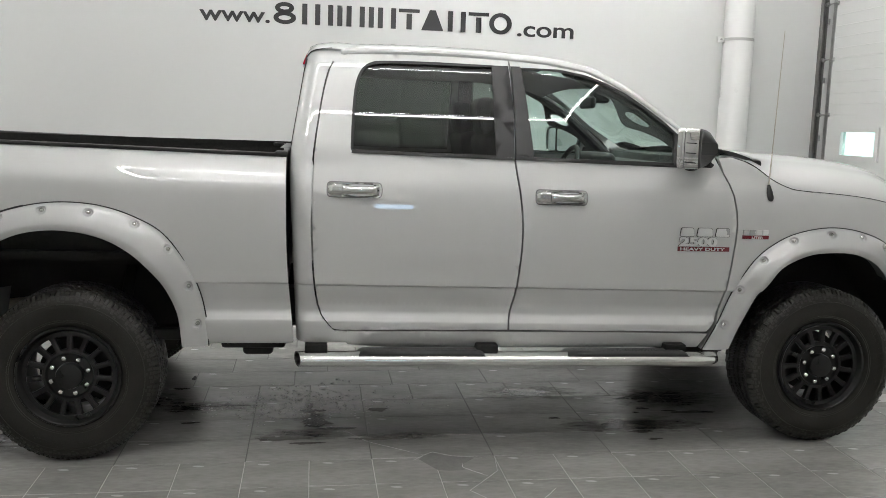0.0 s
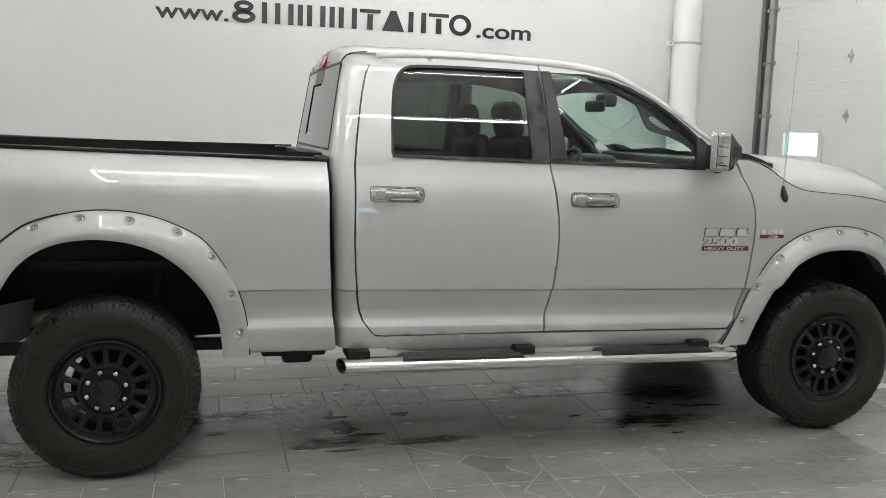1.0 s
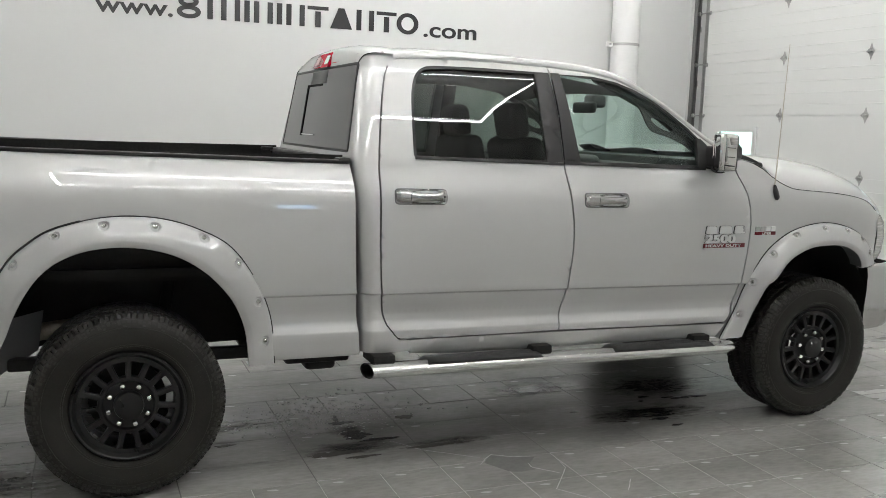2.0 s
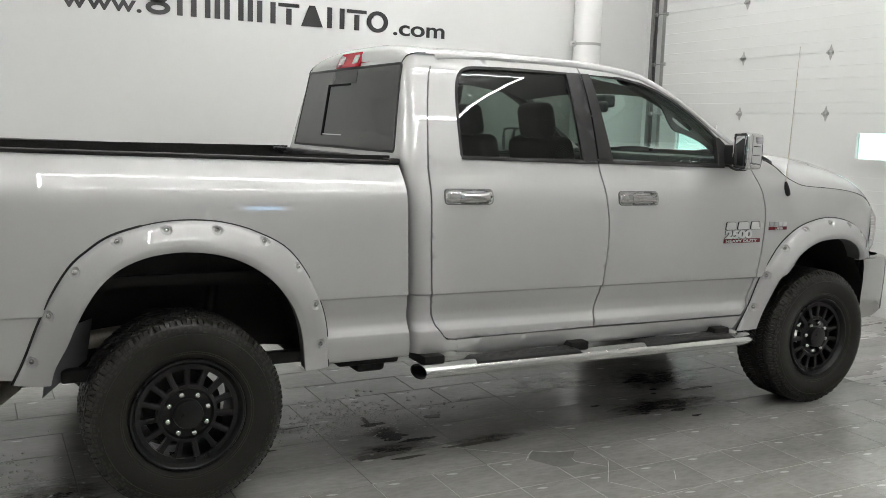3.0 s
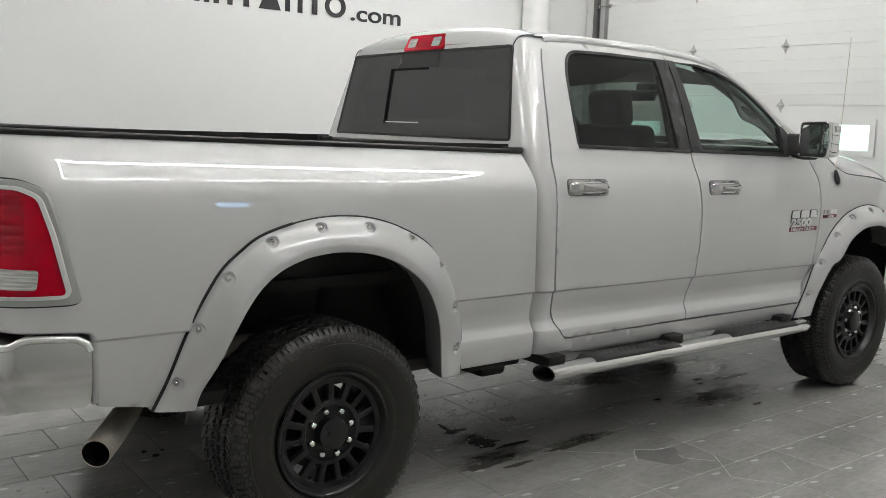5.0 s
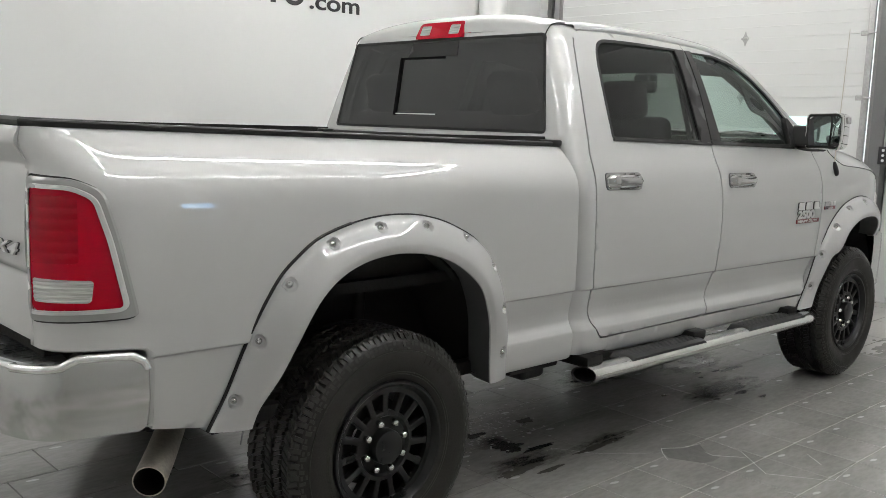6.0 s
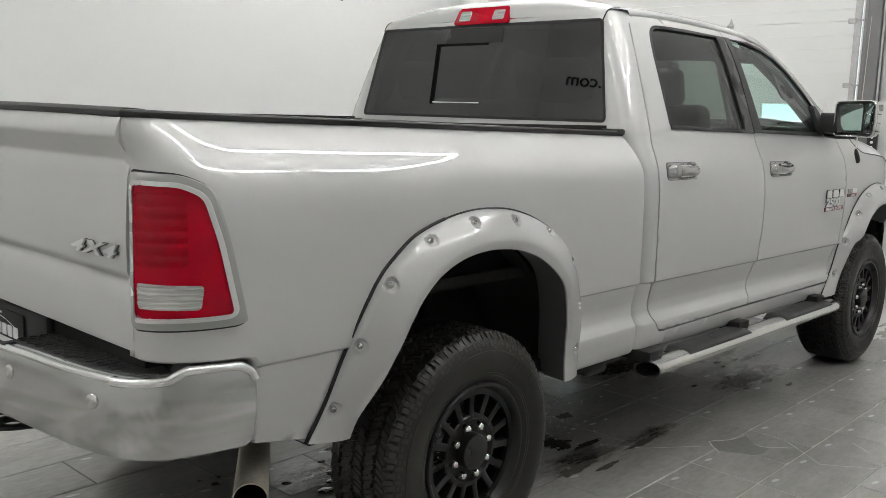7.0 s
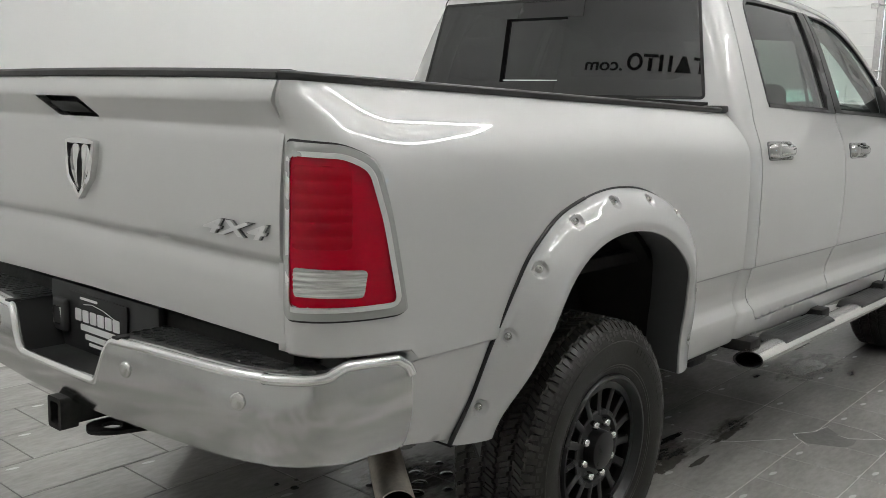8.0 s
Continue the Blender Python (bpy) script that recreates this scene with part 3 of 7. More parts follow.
ARCH_F_IN = spline([(3.277, 0.525), (3.33, 0.665), (3.384, 0.81), (3.41, 0.853), (3.44, 0.90), (3.49, 0.965), (3.57, 1.013), (3.665, 1.044), (3.78, 1.053), (3.885, 1.047), (3.97, 1.023), (4.04, 0.99), (4.09, 0.955), (4.13, 0.925), (4.16, 0.895)], 24)
FLARE_SECTION = table([(0, 0.0), (0.03, 0.20), (0.09, 0.38), (0.3, 0.64), (0.55, 0.86), (0.74, 0.98), (0.80, 1.0), (0.9, 0.99), (1.0, 0.95)])


def flare(outer, inner, skin, cx, bolts):
    """A pocket-style wheel arch flare: standing well off the body, with a lip turned in and bolts in pockets."""
    raw = [-skin(x, z).y for x, z in outer]
    ext = [raw[0]] * 30 + raw + [raw[-1]] * 30
    base = [sum(ext[i:i + 61]) / 61 for i in range(len(raw))]
    c = Vector((cx, 0, 0.45))

    def at(i, t):
        (xo, zo), (xi, zi) = outer[i], inner[i]
        x, z = xo + (xi - xo) * t, zo + (zi - zo) * t
        k = max(0.0, min(1.0, (zo - 0.57) / 0.50))
        high = 0.037 + 0.048 * k * k * (3 - 2 * k)
        return Vector((x, -base[i] - 0.003 - high * FLARE_SECTION(t), z))
    ts = [0.0, 0.012, 0.025] + list(np.linspace(0.04, 0.46, 22)) + [0.52, 0.58, 0.64, 0.69, 0.74, 0.78, 0.82, 0.88, 0.94, 0.98, 1.0]
    # the bolts sit in shallow pockets, open towards the arch
    o, spots = np.array(outer), []
    for bx, bz in bolts:
        i, t = min(((i, t) for i in range(1, len(o) - 1) for t in np.linspace(0.12, 0.32, 9)), key=lambda q: (at(*q).x - bx) ** 2 + (at(*q).z - bz) ** 2)
        along = (at(i, t + 0.06) - at(i, t - 0.06)).normalized()
        n = along.cross(at(min(i + 1, len(o) - 1), t) - at(max(i - 1, 0), t)).normalized()
        n = -n if n.y > 0 else n
        spots.append((i, at(i, t), along, n, (-n).cross(along)))

    def dented(i, q):
        for j, c0, along, n, across in spots:
            if abs(i - j) < 18:
                d = q - c0
                a, b = d.dot(along), d.dot(across)
                rr = math.hypot(a * (1.25 if a < 0 else 0.72), b)
                k = max(0.0, min(1.0, (0.0235 - rr) / 0.007))
                q = q - n * 0.0115 * k * k * (3 - 2 * k) * max(0.0, min(1.0, 1 - (a - 0.004) / 0.028))
        return q
    lines, inward_face = [], []
    for i in range(len(outer)):
        ln = [dented(i, at(i, t)) for t in ts]
        lip = ln[-1]
        inw = Vector((c.x - lip.x, 0, c.z - lip.z)).normalized()
        first = ln[0].copy()
        first.y += 0.05
        lines.append([first] + ln + [lip + inw * 0.002 + Vector((0, 0.004, 0)), lip + Vector((0, 0.009, 0))])
        inward_face.append([lip + Vector((0, 0.008, 0)), lip - inw * 0.006 + Vector((0, 0.05, 0)), lip - inw * 0.012 + Vector((0, 0.10, 0)), lip - inw * 0.03 + Vector((0, 0.15, 0))])
    bm = loft(lines)
    for ln in (lines[0], lines[-1]):
        pts = [bm.verts.new(q) for q in ln]
        back = [bm.verts.new((q.x, -base[0] + 0.03, q.z)) for q in ln]
        for i in range(len(pts) - 1):
            bm.faces.new((pts[i], pts[i + 1], back[i + 1], back[i]))
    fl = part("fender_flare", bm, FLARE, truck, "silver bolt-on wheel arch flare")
    rim = part("flare_gasket", tube([(x, -base[i] - 0.002, z) for i, (x, z) in enumerate(outer)], [0.0072 if x < cx - 0.2 and cx < 1 else 0.0045 for x, z in outer], 6), SEAL, fl, "thin black rubber edge")
    made = [fl, rim, part("flare_return", loft(inward_face), RETURN, fl, "dark grey inside of the flare")]
    for i, c0, along, n, across in spots:
        m = Matrix((across, -n, along)).transposed().to_4x4()
        m.translation = c0 - n * 0.0085
        head = revolve([(0.004, 0.0105), (-0.003, 0.0105), (-0.007, 0.0085), (-0.010, 0.0045), (-0.007, 0.0035), (-0.007, 0.0)], 12)
        head.transform(m)
        made.append(part("flare_bolt", head, BOLT, fl, "bright domed bolt head"))
    twin = mirrored(fl)
    for q in made[1:]:
        mirrored(q, twin)


BOLTS_R = [(-0.616, 0.678), (-0.565, 0.867), (-0.468, 1.045), (-0.299, 1.157), (-0.107, 1.200), (0.098, 1.191), (0.299, 1.141), (0.453, 1.022), (0.541, 0.840), (0.572, 0.652)]
BOLTS_F = [(3.242, 0.654), (3.293, 0.848), (3.388, 1.025), (3.562, 1.126), (3.768, 1.148), (3.955, 1.133), (4.107, 1.077), (4.20, 0.98)]


def both(ob):
    mirrored(ob)
    return ob


# ---- cargo bed ----
def bed():
    arch = [(x * 0.975, z - 0.014) for x, z in ARCH_R[14:-14:4]]
    loop = [(0.985, 1.459), (0.986, 1.30), (0.988, 1.15), (0.993, 1.0), (1.000, 0.883), (1.010, 0.77), (1.021, 0.663), (1.031, 0.560), (1.018, 0.551), (0.58, 0.551)]
    loop += arch[::-1]
    loop += [(-0.665, 0.590), (-0.860, 0.627), (-0.863, 0.72), (-0.866, 0.81), (-0.874, 0.866), (-0.898, 0.888), (-0.955, 0.896), (-1.02, 0.899), (-1.235, 0.902), (-1.235, 1.365), (-1.231, 1.405), (-1.227, 1.45), (-1.230, 1.475), (-1.235, 1.499)]
    loop += [(x, 1.459 + 0.0190 * (0.985 - x)) for x in np.linspace(-1.15, 0.9, 18)]
    p = part("bed_side", sheet([loop], bed_skin, 0.03, tuple(r for r in ROWS if r < 1.3) + tuple(np.arange(1.29, 1.45, 0.02)), (0, 0.025, 0), bed_lean), PAINT, truck, "silver painted cargo bed side")
    both(p)
    edge = spline([(-0.84, 0.6235), (-0.860, 0.627), (-0.863, 0.72), (-0.866, 0.81), (-0.874, 0.866), (-0.898, 0.888), (-0.955, 0.896), (-1.02, 0.899), (-1.13, 0.9005), (-1.235, 0.902)], 5)[5:]
    lines = []
    for i, (x, z) in enumerate(edge):
        a, c = edge[max(0, i - 1)], edge[min(len(edge) - 1, i + 1)]
        d = Vector((a[1] - c[1], c[0] - a[0])).normalized()
        q, w = bed_skin(x, bed_lean(x, z)), 0.022
        t = bed_skin(x + 0.003, q.z) - bed_skin(x - 0.003, q.z)
        t.normalize()
        n = Vector((-t.y, t.x, 0))
        lines.append([q + t * d.x * w * math.sin(k) + Vector((0, 0, d.y * w * math.sin(k))) + n * 0.020 * (1 - math.cos(k)) for k in np.linspace(0, math.pi / 2, 6)] + [q + t * d.x * w + Vector((0, 0, d.y * w)) + n * 0.10])
    both(part("bed_side_return", loft(lines), PAINT, truck, "rounded inner edge of the bed side"))
    # rolled top edge and black rail cap
    def inward(x, z):
        t = bed_skin(x + 0.003, z) - bed_skin(x - 0.003, z)
        return Vector((-t.y, t.x, 0)).normalized()
    line = [(x, 1.459 + 0.0190 * (0.985 - max(x, -1.15))) for x in np.linspace(-1.234, 0.985, 60)]
    sec = [(0.0, 0.0), (-0.008, 0.005), (-0.011, 0.010), (-0.008, 0.015), (0.0, 0.020), (0.03, 0.030), (0.060, 0.041), (0.066, 0.040), (0.068, 0.027)]
    cap = part("rail_cap", loft([[bed_skin(x, z - 0.002) + inward(x, z) * a * 0.8 + Vector((0, 0, 0.002 + b - 0.4 * a)) for a, b in sec] for x, z in line], False, True), PLASTIC, truck, "black plastic bed rail cap")
    both(cap)
    inner = part("bed_inner_wall", loft([[(x, -0.78, 1.50), (x, -0.79, 0.98)] for x in (-1.04, 0.97)]), UNDER, truck, "black lined inner side of the bed")
    both(inner)
    part("bed_floor", box(-1.13, 0.985, -0.83, 0.83, 0.94, 0.98, 0), UNDER, truck, "black bed liner floor", False)
    part("bed_front_wall", box(0.945, 0.982, -0.83, 0.83, 0.70, 1.478, 0.01), PLASTIC, truck, "black front wall of the bed")
    part("bed_front_cap", box(0.93, 0.99, -0.86, 0.86, 1.462, 1.488, 0.008), PLASTIC, truck, "black cap on the front of the bed")
    for y in (-0.70, 0.70):
        part("bed_lamp", box(0.86, 0.93, y - 0.03, y + 0.03, 1.475, 1.492, 0.006), PLASTIC, truck)


bed()
flare(ARCH_R, ARCH_R_IN, bed_skin, 0.0, BOLTS_R)


def liner(cx, skin_y, r0, r1, z0):
    """The dark inside of a wheel arch."""
    lines = []
    for a in np.linspace(-28, 208, 28):
        c, s = math.cos(radians(a)), math.sin(radians(a))
        x, z = cx + r0 * c * (1.06 if c < 0 else 1.0), 0.44 + r1 * s
        lines.append([(x, y, max(z, z0)) for y in (-skin_y, -0.75, -0.60, -0.52)])
    bm = loft(lines)
    bm2 = loft([[(q[-1][0], -0.52, q[-1][2]), (cx, -0.52, 0.62)] for q in lines])
    both(part("wheel_arch_liner", bm, LINER, truck, "dark textured wheel arch liner"))
    # black sheet put where the arch is just a dark hollow
    both(part("inner_arch_wall", bm2, UNDER, truck, "black sheet in place of the dark void inside the wheel arch"))


liner(-0.02, 0.875, 0.60, 0.70, 0.56)
liner(3.76, 0.870, 0.58, 0.66, 0.54)
# pressed panel that hangs down inside the rear arch, with a crease along it
hang = [(-0.60, 0.985, 1.06), (-0.45, 0.955, 1.03), (-0.25, 0.915, 0.985), (-0.10, 0.893, 0.965), (0.20, 0.888, 0.960), (0.45, 0.884, 0.955), (0.52, 0.905, 0.955)]
both(part("inner_arch_panel", loft([[(x, -0.60, 1.13), (x, -0.612, c + 0.012), (x, -0.604, c), (x, -0.622, c - 0.012), (x, -0.625, z), (x, -0.60, z - 0.002)] for x, z, c in hang]), LINER, truck, "dark pressed panel inside the wheel arch"))


# ---- tailgate ----
def tailgate():
    prof = table([(0.90, -1.152), (0.94, -1.158), (1.072, -1.152), (1.100, -1.146), (1.122, -1.164), (1.132, -1.169), (1.20, -1.170), (1.36, -1.162), (1.392, -1.155), (1.396, -1.1545), (1.401, -1.1565), (1.425, -1.171), (1.449, -1.1855), (1.454, -1.188), (1.460, -1.1885), (1.480, -1.185), (1.498, -1.178), (1.508, -1.170)])

    def gate_lean(y, z):
        return z - 0.012 * (y / 0.8) ** 2 * max(0.0, 1 - ((z - 1.12) / 0.12) ** 2) ** 2

    def skin(y, z):
        return Vector((prof(unwarped(gate_lean, y, z)) - 0.022 * (1 - (y / 0.80) ** 2), y, z))
    o = [(-0.800, 0.915), (-0.797, 1.20), (-0.797, 1.38), (-0.791, 1.45), (-0.797, 1.499)]
    loop = o + [(-0.5, 1.505), (0.0, 1.508), (0.5, 1.505)] + [(-y, z) for y, z in o[::-1]] + [(0.4, 0.928), (0.0, 0.933), (-0.4, 0.928)]
    hole = rounded([(-0.070, 1.399), (0.150, 1.399), (0.235, 1.453), (-0.003, 1.453)], 0.012)
    t = part("tailgate", sheet([loop, hole], skin, 0.035, (1.08, 1.09, 1.10, 1.111, 1.122, 1.132, 1.142, 1.385, 1.392, 1.396, 1.401, 1.413, 1.425, 1.437, 1.449, 1.454, 1.46, 1.47), (0.03, 0, 0), gate_lean, True), PAINT, truck, "silver tailgate, closed")
    sec = [(0.0, 0.0), (-0.008, 0.006), (-0.008, 0.018), (0.0, 0.026), (0.03, 0.028), (0.06, 0.024), (0.062, 0.004)]
    part("tailgate_cap", loft([[(skin(y, 1.505).x + a, y, 1.505 - 0.006 * (y / 0.8) ** 2 + b * 0.85) for a, b in sec] for y in np.linspace(-0.7985, 0.7985, 17)], False, True), PLASTIC, t, "black plastic tailgate cap")
    part("inner_panel", box(-1.14, -1.12, -0.78, 0.78, 0.95, 1.495, 0), UNDER, t, smooth=False)
    cup = sheet([hole], lambda y, z: skin(y, z) + Vector((0.045, 0, 0)), 0.04, (), (-0.045, 0, 0))
    part("handle_recess", cup, PLASTIC, t, "black recessed handle cup")
    part("tailgate_handle", prism(rounded([(-0.025, 1.410), (0.135, 1.410), (0.178, 1.438), (0.015, 1.438)], 0.01), lambda y, z: skin(y, z) + Vector((0.006, 0, 0)), lambda y, z: skin(y, z) + Vector((0.04, 0, 0)), 0.004), SEAL, t, "black tailgate pull handle")
    # shield emblem as plain shapes
    c = 0.0
    sh = [(c - 0.076, 1.335), (c - 0.040, 1.341), (c, 1.342), (c + 0.040, 1.341), (c + 0.076, 1.335), (c + 0.073, 1.285), (c + 0.060, 1.235), (c, 1.178), (c - 0.060, 1.235), (c - 0.073, 1.285)]
    e = part("emblem", sheet([sh, inset(sh, 0.014)], lambda y, z: skin(y, z) + Vector((-0.018, 0, 0)), 0.02, (), (0.02, 0, 0)), CHROME, t, "chrome shield-shaped emblem")
    part("emblem_field", prism(inset(sh, 0.012), lambda y, z: skin(y, z) + Vector((-0.004, 0, 0)), lambda y, z: skin(y, z) + Vector((0.004, 0, 0))), PLASTIC, e, "dark emblem field")
    for k in (-1, 1):
        half = spline([(c + k * 0.006, 1.318), (c + k * 0.034, 1.326), (c + k * 0.052, 1.300), (c + k * 0.046, 1.262), (c + k * 0.030, 1.232), (c + k * 0.010, 1.206), (c + k * 0.016, 1.262)], 4, True)
        part("emblem_shape", prism(half, lambda y, z: skin(y, z) + Vector((-0.014, 0, 0)), lambda y, z: skin(y, z) + Vector((0.0, 0, 0)), 0.003), CHROME, e, "chrome rounded shape")
    tx = lettering("4X4", 0.047, 0.004, pose(-1.182, -0.538, 1.150, 90, 0, -90), 0.0012, 1.10, 0.3, 2.5)
    for v in tx.verts:
        v.co.x += skin(v.co.y, 1.165).x + 1.176
    b4 = part("badge", tx, BADGE_GREY, t, "raised silver 4X4 badge", False)
    # a bolder dark copy behind the letters stands in for their shadow
    tx = lettering("4X4", 0.047, 0.002, pose(-1.1785, -0.538, 1.150, 90, 0, -90), 0.0020, 1.10, 0.3, 2.5)
    for v in tx.verts:
        v.co.x += skin(v.co.y, 1.165).x + 1.176
    part("badge_edge", tx, RETURN, b4, "dark outline drawn as the shadow round the badge", False)


tailgate()


def tail_light():
    lens = rounded([(-1.209, 1.345), (-1.075, 1.337), (-1.024, 1.312), (-0.994, 1.20), (-0.958, 1.012), (-1.211, 1.006)], 0.022)
    bez = rounded([(-1.232, 1.372), (-1.07, 1.362), (-1.005, 1.332), (-0.975, 1.21), (-0.932, 0.990), (-0.95, 0.984), (-1.232, 0.980)], 0.028)
    b = part("tail_light", sheet([bez, inset(lens, 0.006)], off(bed_skin, 0.010), 0.03, (), (0.010, 0.004, 0)), BEZEL, truck, "red tail light in a bright bezel")
    made = [part("shadow_gap", sheet([inset(bez, -0.006)], off(bed_skin, 0.003), 0.03, (), None), SEAL, b, "dark gap round the lamp")]
    made.append(part("bezel_ring", sheet([inset(lens, -0.007), inset(lens, 0.004)], off(bed_skin, 0.0175), 0.02, (), (0.005, 0.003, 0)), BADGE_GREY, b, "thin bright ring round the lens"))
    mid = rounded([(-1.200, 1.140), (-1.062, 1.140), (-1.062, 1.318), (-1.200, 1.322)], 0.012)
    rev = rounded([(-1.197, 1.035), (-1.035, 1.032), (-1.028, 1.094), (-1.197, 1.100)], 0.012)

    def dome(f, d):
        return lambda u, z: off(f, d + 0.005 * math.sin(math.pi * min(1, max(0, (z - 1.0) / 0.35))))(u, z)
    made.append(part("lens", sheet([lens, mid, rev], dome(bed_skin, 0.0095), 0.02, (), (0.005, 0.003, 0)), RED_LENS, b, "glossy red lens"))
    made.append(part("brake_lens", sheet([mid], lambda u, z: dome(bed_skin, 0.0080 + 0.0020 * abs(math.sin((z - 1.14) * math.pi / 0.030)))(u, z), 0.012, tuple(np.arange(1.142, 1.32, 0.0075)), None), RED_DARK, b, "darker ribbed red lens"))
    made.append(part("reversing_lens", sheet([rev], lambda u, z: dome(bed_skin, 0.0095 + 0.002 * abs(math.sin((z - 1.03) * math.pi / 0.012)))(u, z), 0.012, tuple(np.arange(1.036, 1.098, 0.003)), None), CLEAR_LENS, b, "ribbed clear reversing lens"))
    twin = mirrored(b)
    for q in made:
        mirrored(q, twin)


tail_light()


# ---- rear bumper ----
def bumper():
    plan = spline([(-1.300, 0.0), (-1.298, 0.15), (-1.293, 0.30), (-1.284, 0.45), (-1.270, 0.60), (-1.248, 0.73), (-1.213, 0.830), (-1.160, 0.896), (-1.09, 0.930), (-1.0, 0.945), (-0.94, 0.950), (-0.895, 0.952)], 12)
    smooth_plan = np.array(plan)
    for _ in range(60):
        smooth_plan[1:-1] = (smooth_plan[:-2] + 2 * smooth_plan[1:-1] + smooth_plan[2:]) / 4
    plan = [tuple(q) for q in smooth_plan]
    run = np.concatenate([[0], np.cumsum([math.dist(a, b) for a, b in zip(plan, plan[1:])])])
    END = run[-1]
    steps = np.gradient(np.array(plan), axis=0)
    for _ in range(6):
        steps[1:-1] = (steps[:-2] + 2 * steps[1:-1] + steps[2:]) / 4
    steps[0] = (0, 1)
    steps /= np.hypot(steps[:, 0], steps[:, 1])[:, None]
    cols = ([q[0] for q in plan], [q[1] for q in plan], -steps[:, 1], steps[:, 0])
    round_end = lambda a: max(0.0, min(1.0, (a - 0.70) / 0.30)) ** 2

    def skin(s, z):
        """s runs along the bumper from the middle to its end."""
        a, k = min(abs(s), END), (1 if s >= 0 else -1)
        x, y, nx, ny = (float(np.interp(a, run, col)) for col in cols)
        q = (z - 0.75) / 0.11
        o = -0.030 * max(0.0, -q) ** 1.8 - 0.010 * max(0.0, q) ** 2
        return Vector((x + nx * o, k * (y + ny * o), z))
    ZT = table([(0.0, 0.728), (0.19, 0.728), (0.212, 0.735), (0.235, 0.775), (0.262, 0.832), (0.285, 0.848), (0.50, 0.853), (0.75, 0.851), (0.90, 0.853), (0.955, 0.857), (0.985, 0.870), (1.01, 0.877), (1.15, 0.870), (END - 0.03, 0.862), (END - 0.01, 0.850), (END, 0.830)])
    ZB = table([(0.0, 0.630), (0.24, 0.633), (0.30, 0.638), (0.70, 0.642), (0.95, 0.646), (1.10, 0.645), (END - 0.02, 0.640), (END, 0.655)])
    ss = sorted(set(list(run) + [0.19, 0.2, 0.212, 0.222, 0.235, 0.25, 0.262, 0.272, 0.285] + list(np.linspace(0.93, 1.03, 15))))
    half = [(s, ZT(s)) for s in ss]
    lines = [[skin(k, ZB(abs(k)) + (ZT(abs(k)) - ZB(abs(k))) * t) for t in (0, 0.06, 0.14, 0.24, 0.36, 0.5, 0.62, 0.74, 0.84, 0.92, 0.97, 1.0)] for k in [-s for s in ss[:0:-1]] + ss]
    b = part("rear_bumper", loft(lines), BUMPER, truck, "chrome rear step bumper")
    for ln in (lines[0], lines[-1]):
        part("bumper_end", loft([[q, (q[0] + 0.006, q[1] * 0.994, q[2]), (q[0] + 0.008, q[1] * 0.90, q[2])] for q in ln]), BUMPER, b)
    edge = [skin(k, ZT(abs(k))) for k in [-s for s in ss[:0:-1]] + ss]
    part("rolled_edge", tube([(x + 0.010 if abs(y) < 0.8 else x, y, z - 0.001) for x, y, z in edge], 0.0125, 12), EDGE, b, "bright rolled top edge")
    part("bottom_flange", loft([[ln[0], (ln[0].x + 0.05, ln[0].y * 0.97, ln[0].z + 0.012)] for ln in lines]), CHROME, b)
    for k in (-1, 1):
        lines, lip = [], []
        for a in np.linspace(0.278, END - 0.15, 30):
            q = skin(a, 0.85)
            zt = ZT(a)
            lip.append([(q.x + 0.004, k * q.y, zt), (q.x + 0.014, k * q.y * (1 - 0.006 * round_end(a)), zt + 0.008), (q.x + 0.034, k * q.y * (1 - 0.018 * round_end(a)), zt + 0.009)])
            lines.append([(q.x + 0.030, k * q.y * (1 - 0.016 * round_end(a)), zt + 0.002), (q.x + 0.036, k * q.y * (1 - 0.022 * round_end(a)), zt + 0.013), (min(-0.93, q.x + 0.09), k * min(q.y, 0.88), zt + 0.015), (-1.06 if a < 0.9 else -0.93, k * min(q.y, 0.84), zt + 0.015), (-1.05 if a < 0.9 else -0.92, k * min(q.y, 0.82), zt - 0.06)])
        pad = part("step_pad", loft(lines), PAD, b, "black textured step pad")
        part("top_lip", loft(lip), EDGE, b, "bright chrome top lip")
        cells = []
        for i in range(23):
            for j in range(6):
                yy, xx = 0.305 + 0.0255 * i, -1.226 + 0.0295 * (j + 0.5 * (i % 2)) + 0.060 * max(0, (0.0255 * i) / 0.6) ** 2
                if xx > -1.085 or xx < float(np.interp(yy, cols[1], cols[0])) + 0.058:
                    continue
                zt = 0.8655 + (0.002 if 0.4 < yy < 0.7 else 0)
                hexo = [(xx + 0.0165 * math.cos(q), k * (yy + 0.0165 * math.sin(q))) for q in (np.arange(6) + 0.5) * math.pi / 3]
                hexi = [(xx + 0.0135 * math.cos(q), k * (yy + 0.0135 * math.sin(q))) for q in (np.arange(6) + 0.5) * math.pi / 3]
                cells.append(loft([[(x, y, zt - 0.004) for x, y in hexo + hexo[:1]], [(x, y, zt + 0.0015) for x, y in hexo + hexo[:1]], [(x, y, zt + 0.0015) for x, y in hexi + hexi[:1]], [(x, y, zt - 0.001) for x, y in hexi + hexi[:1]]]))
        part("honeycomb_tread", join(*cells), PAD, pad, "raised black honeycomb tread", False)
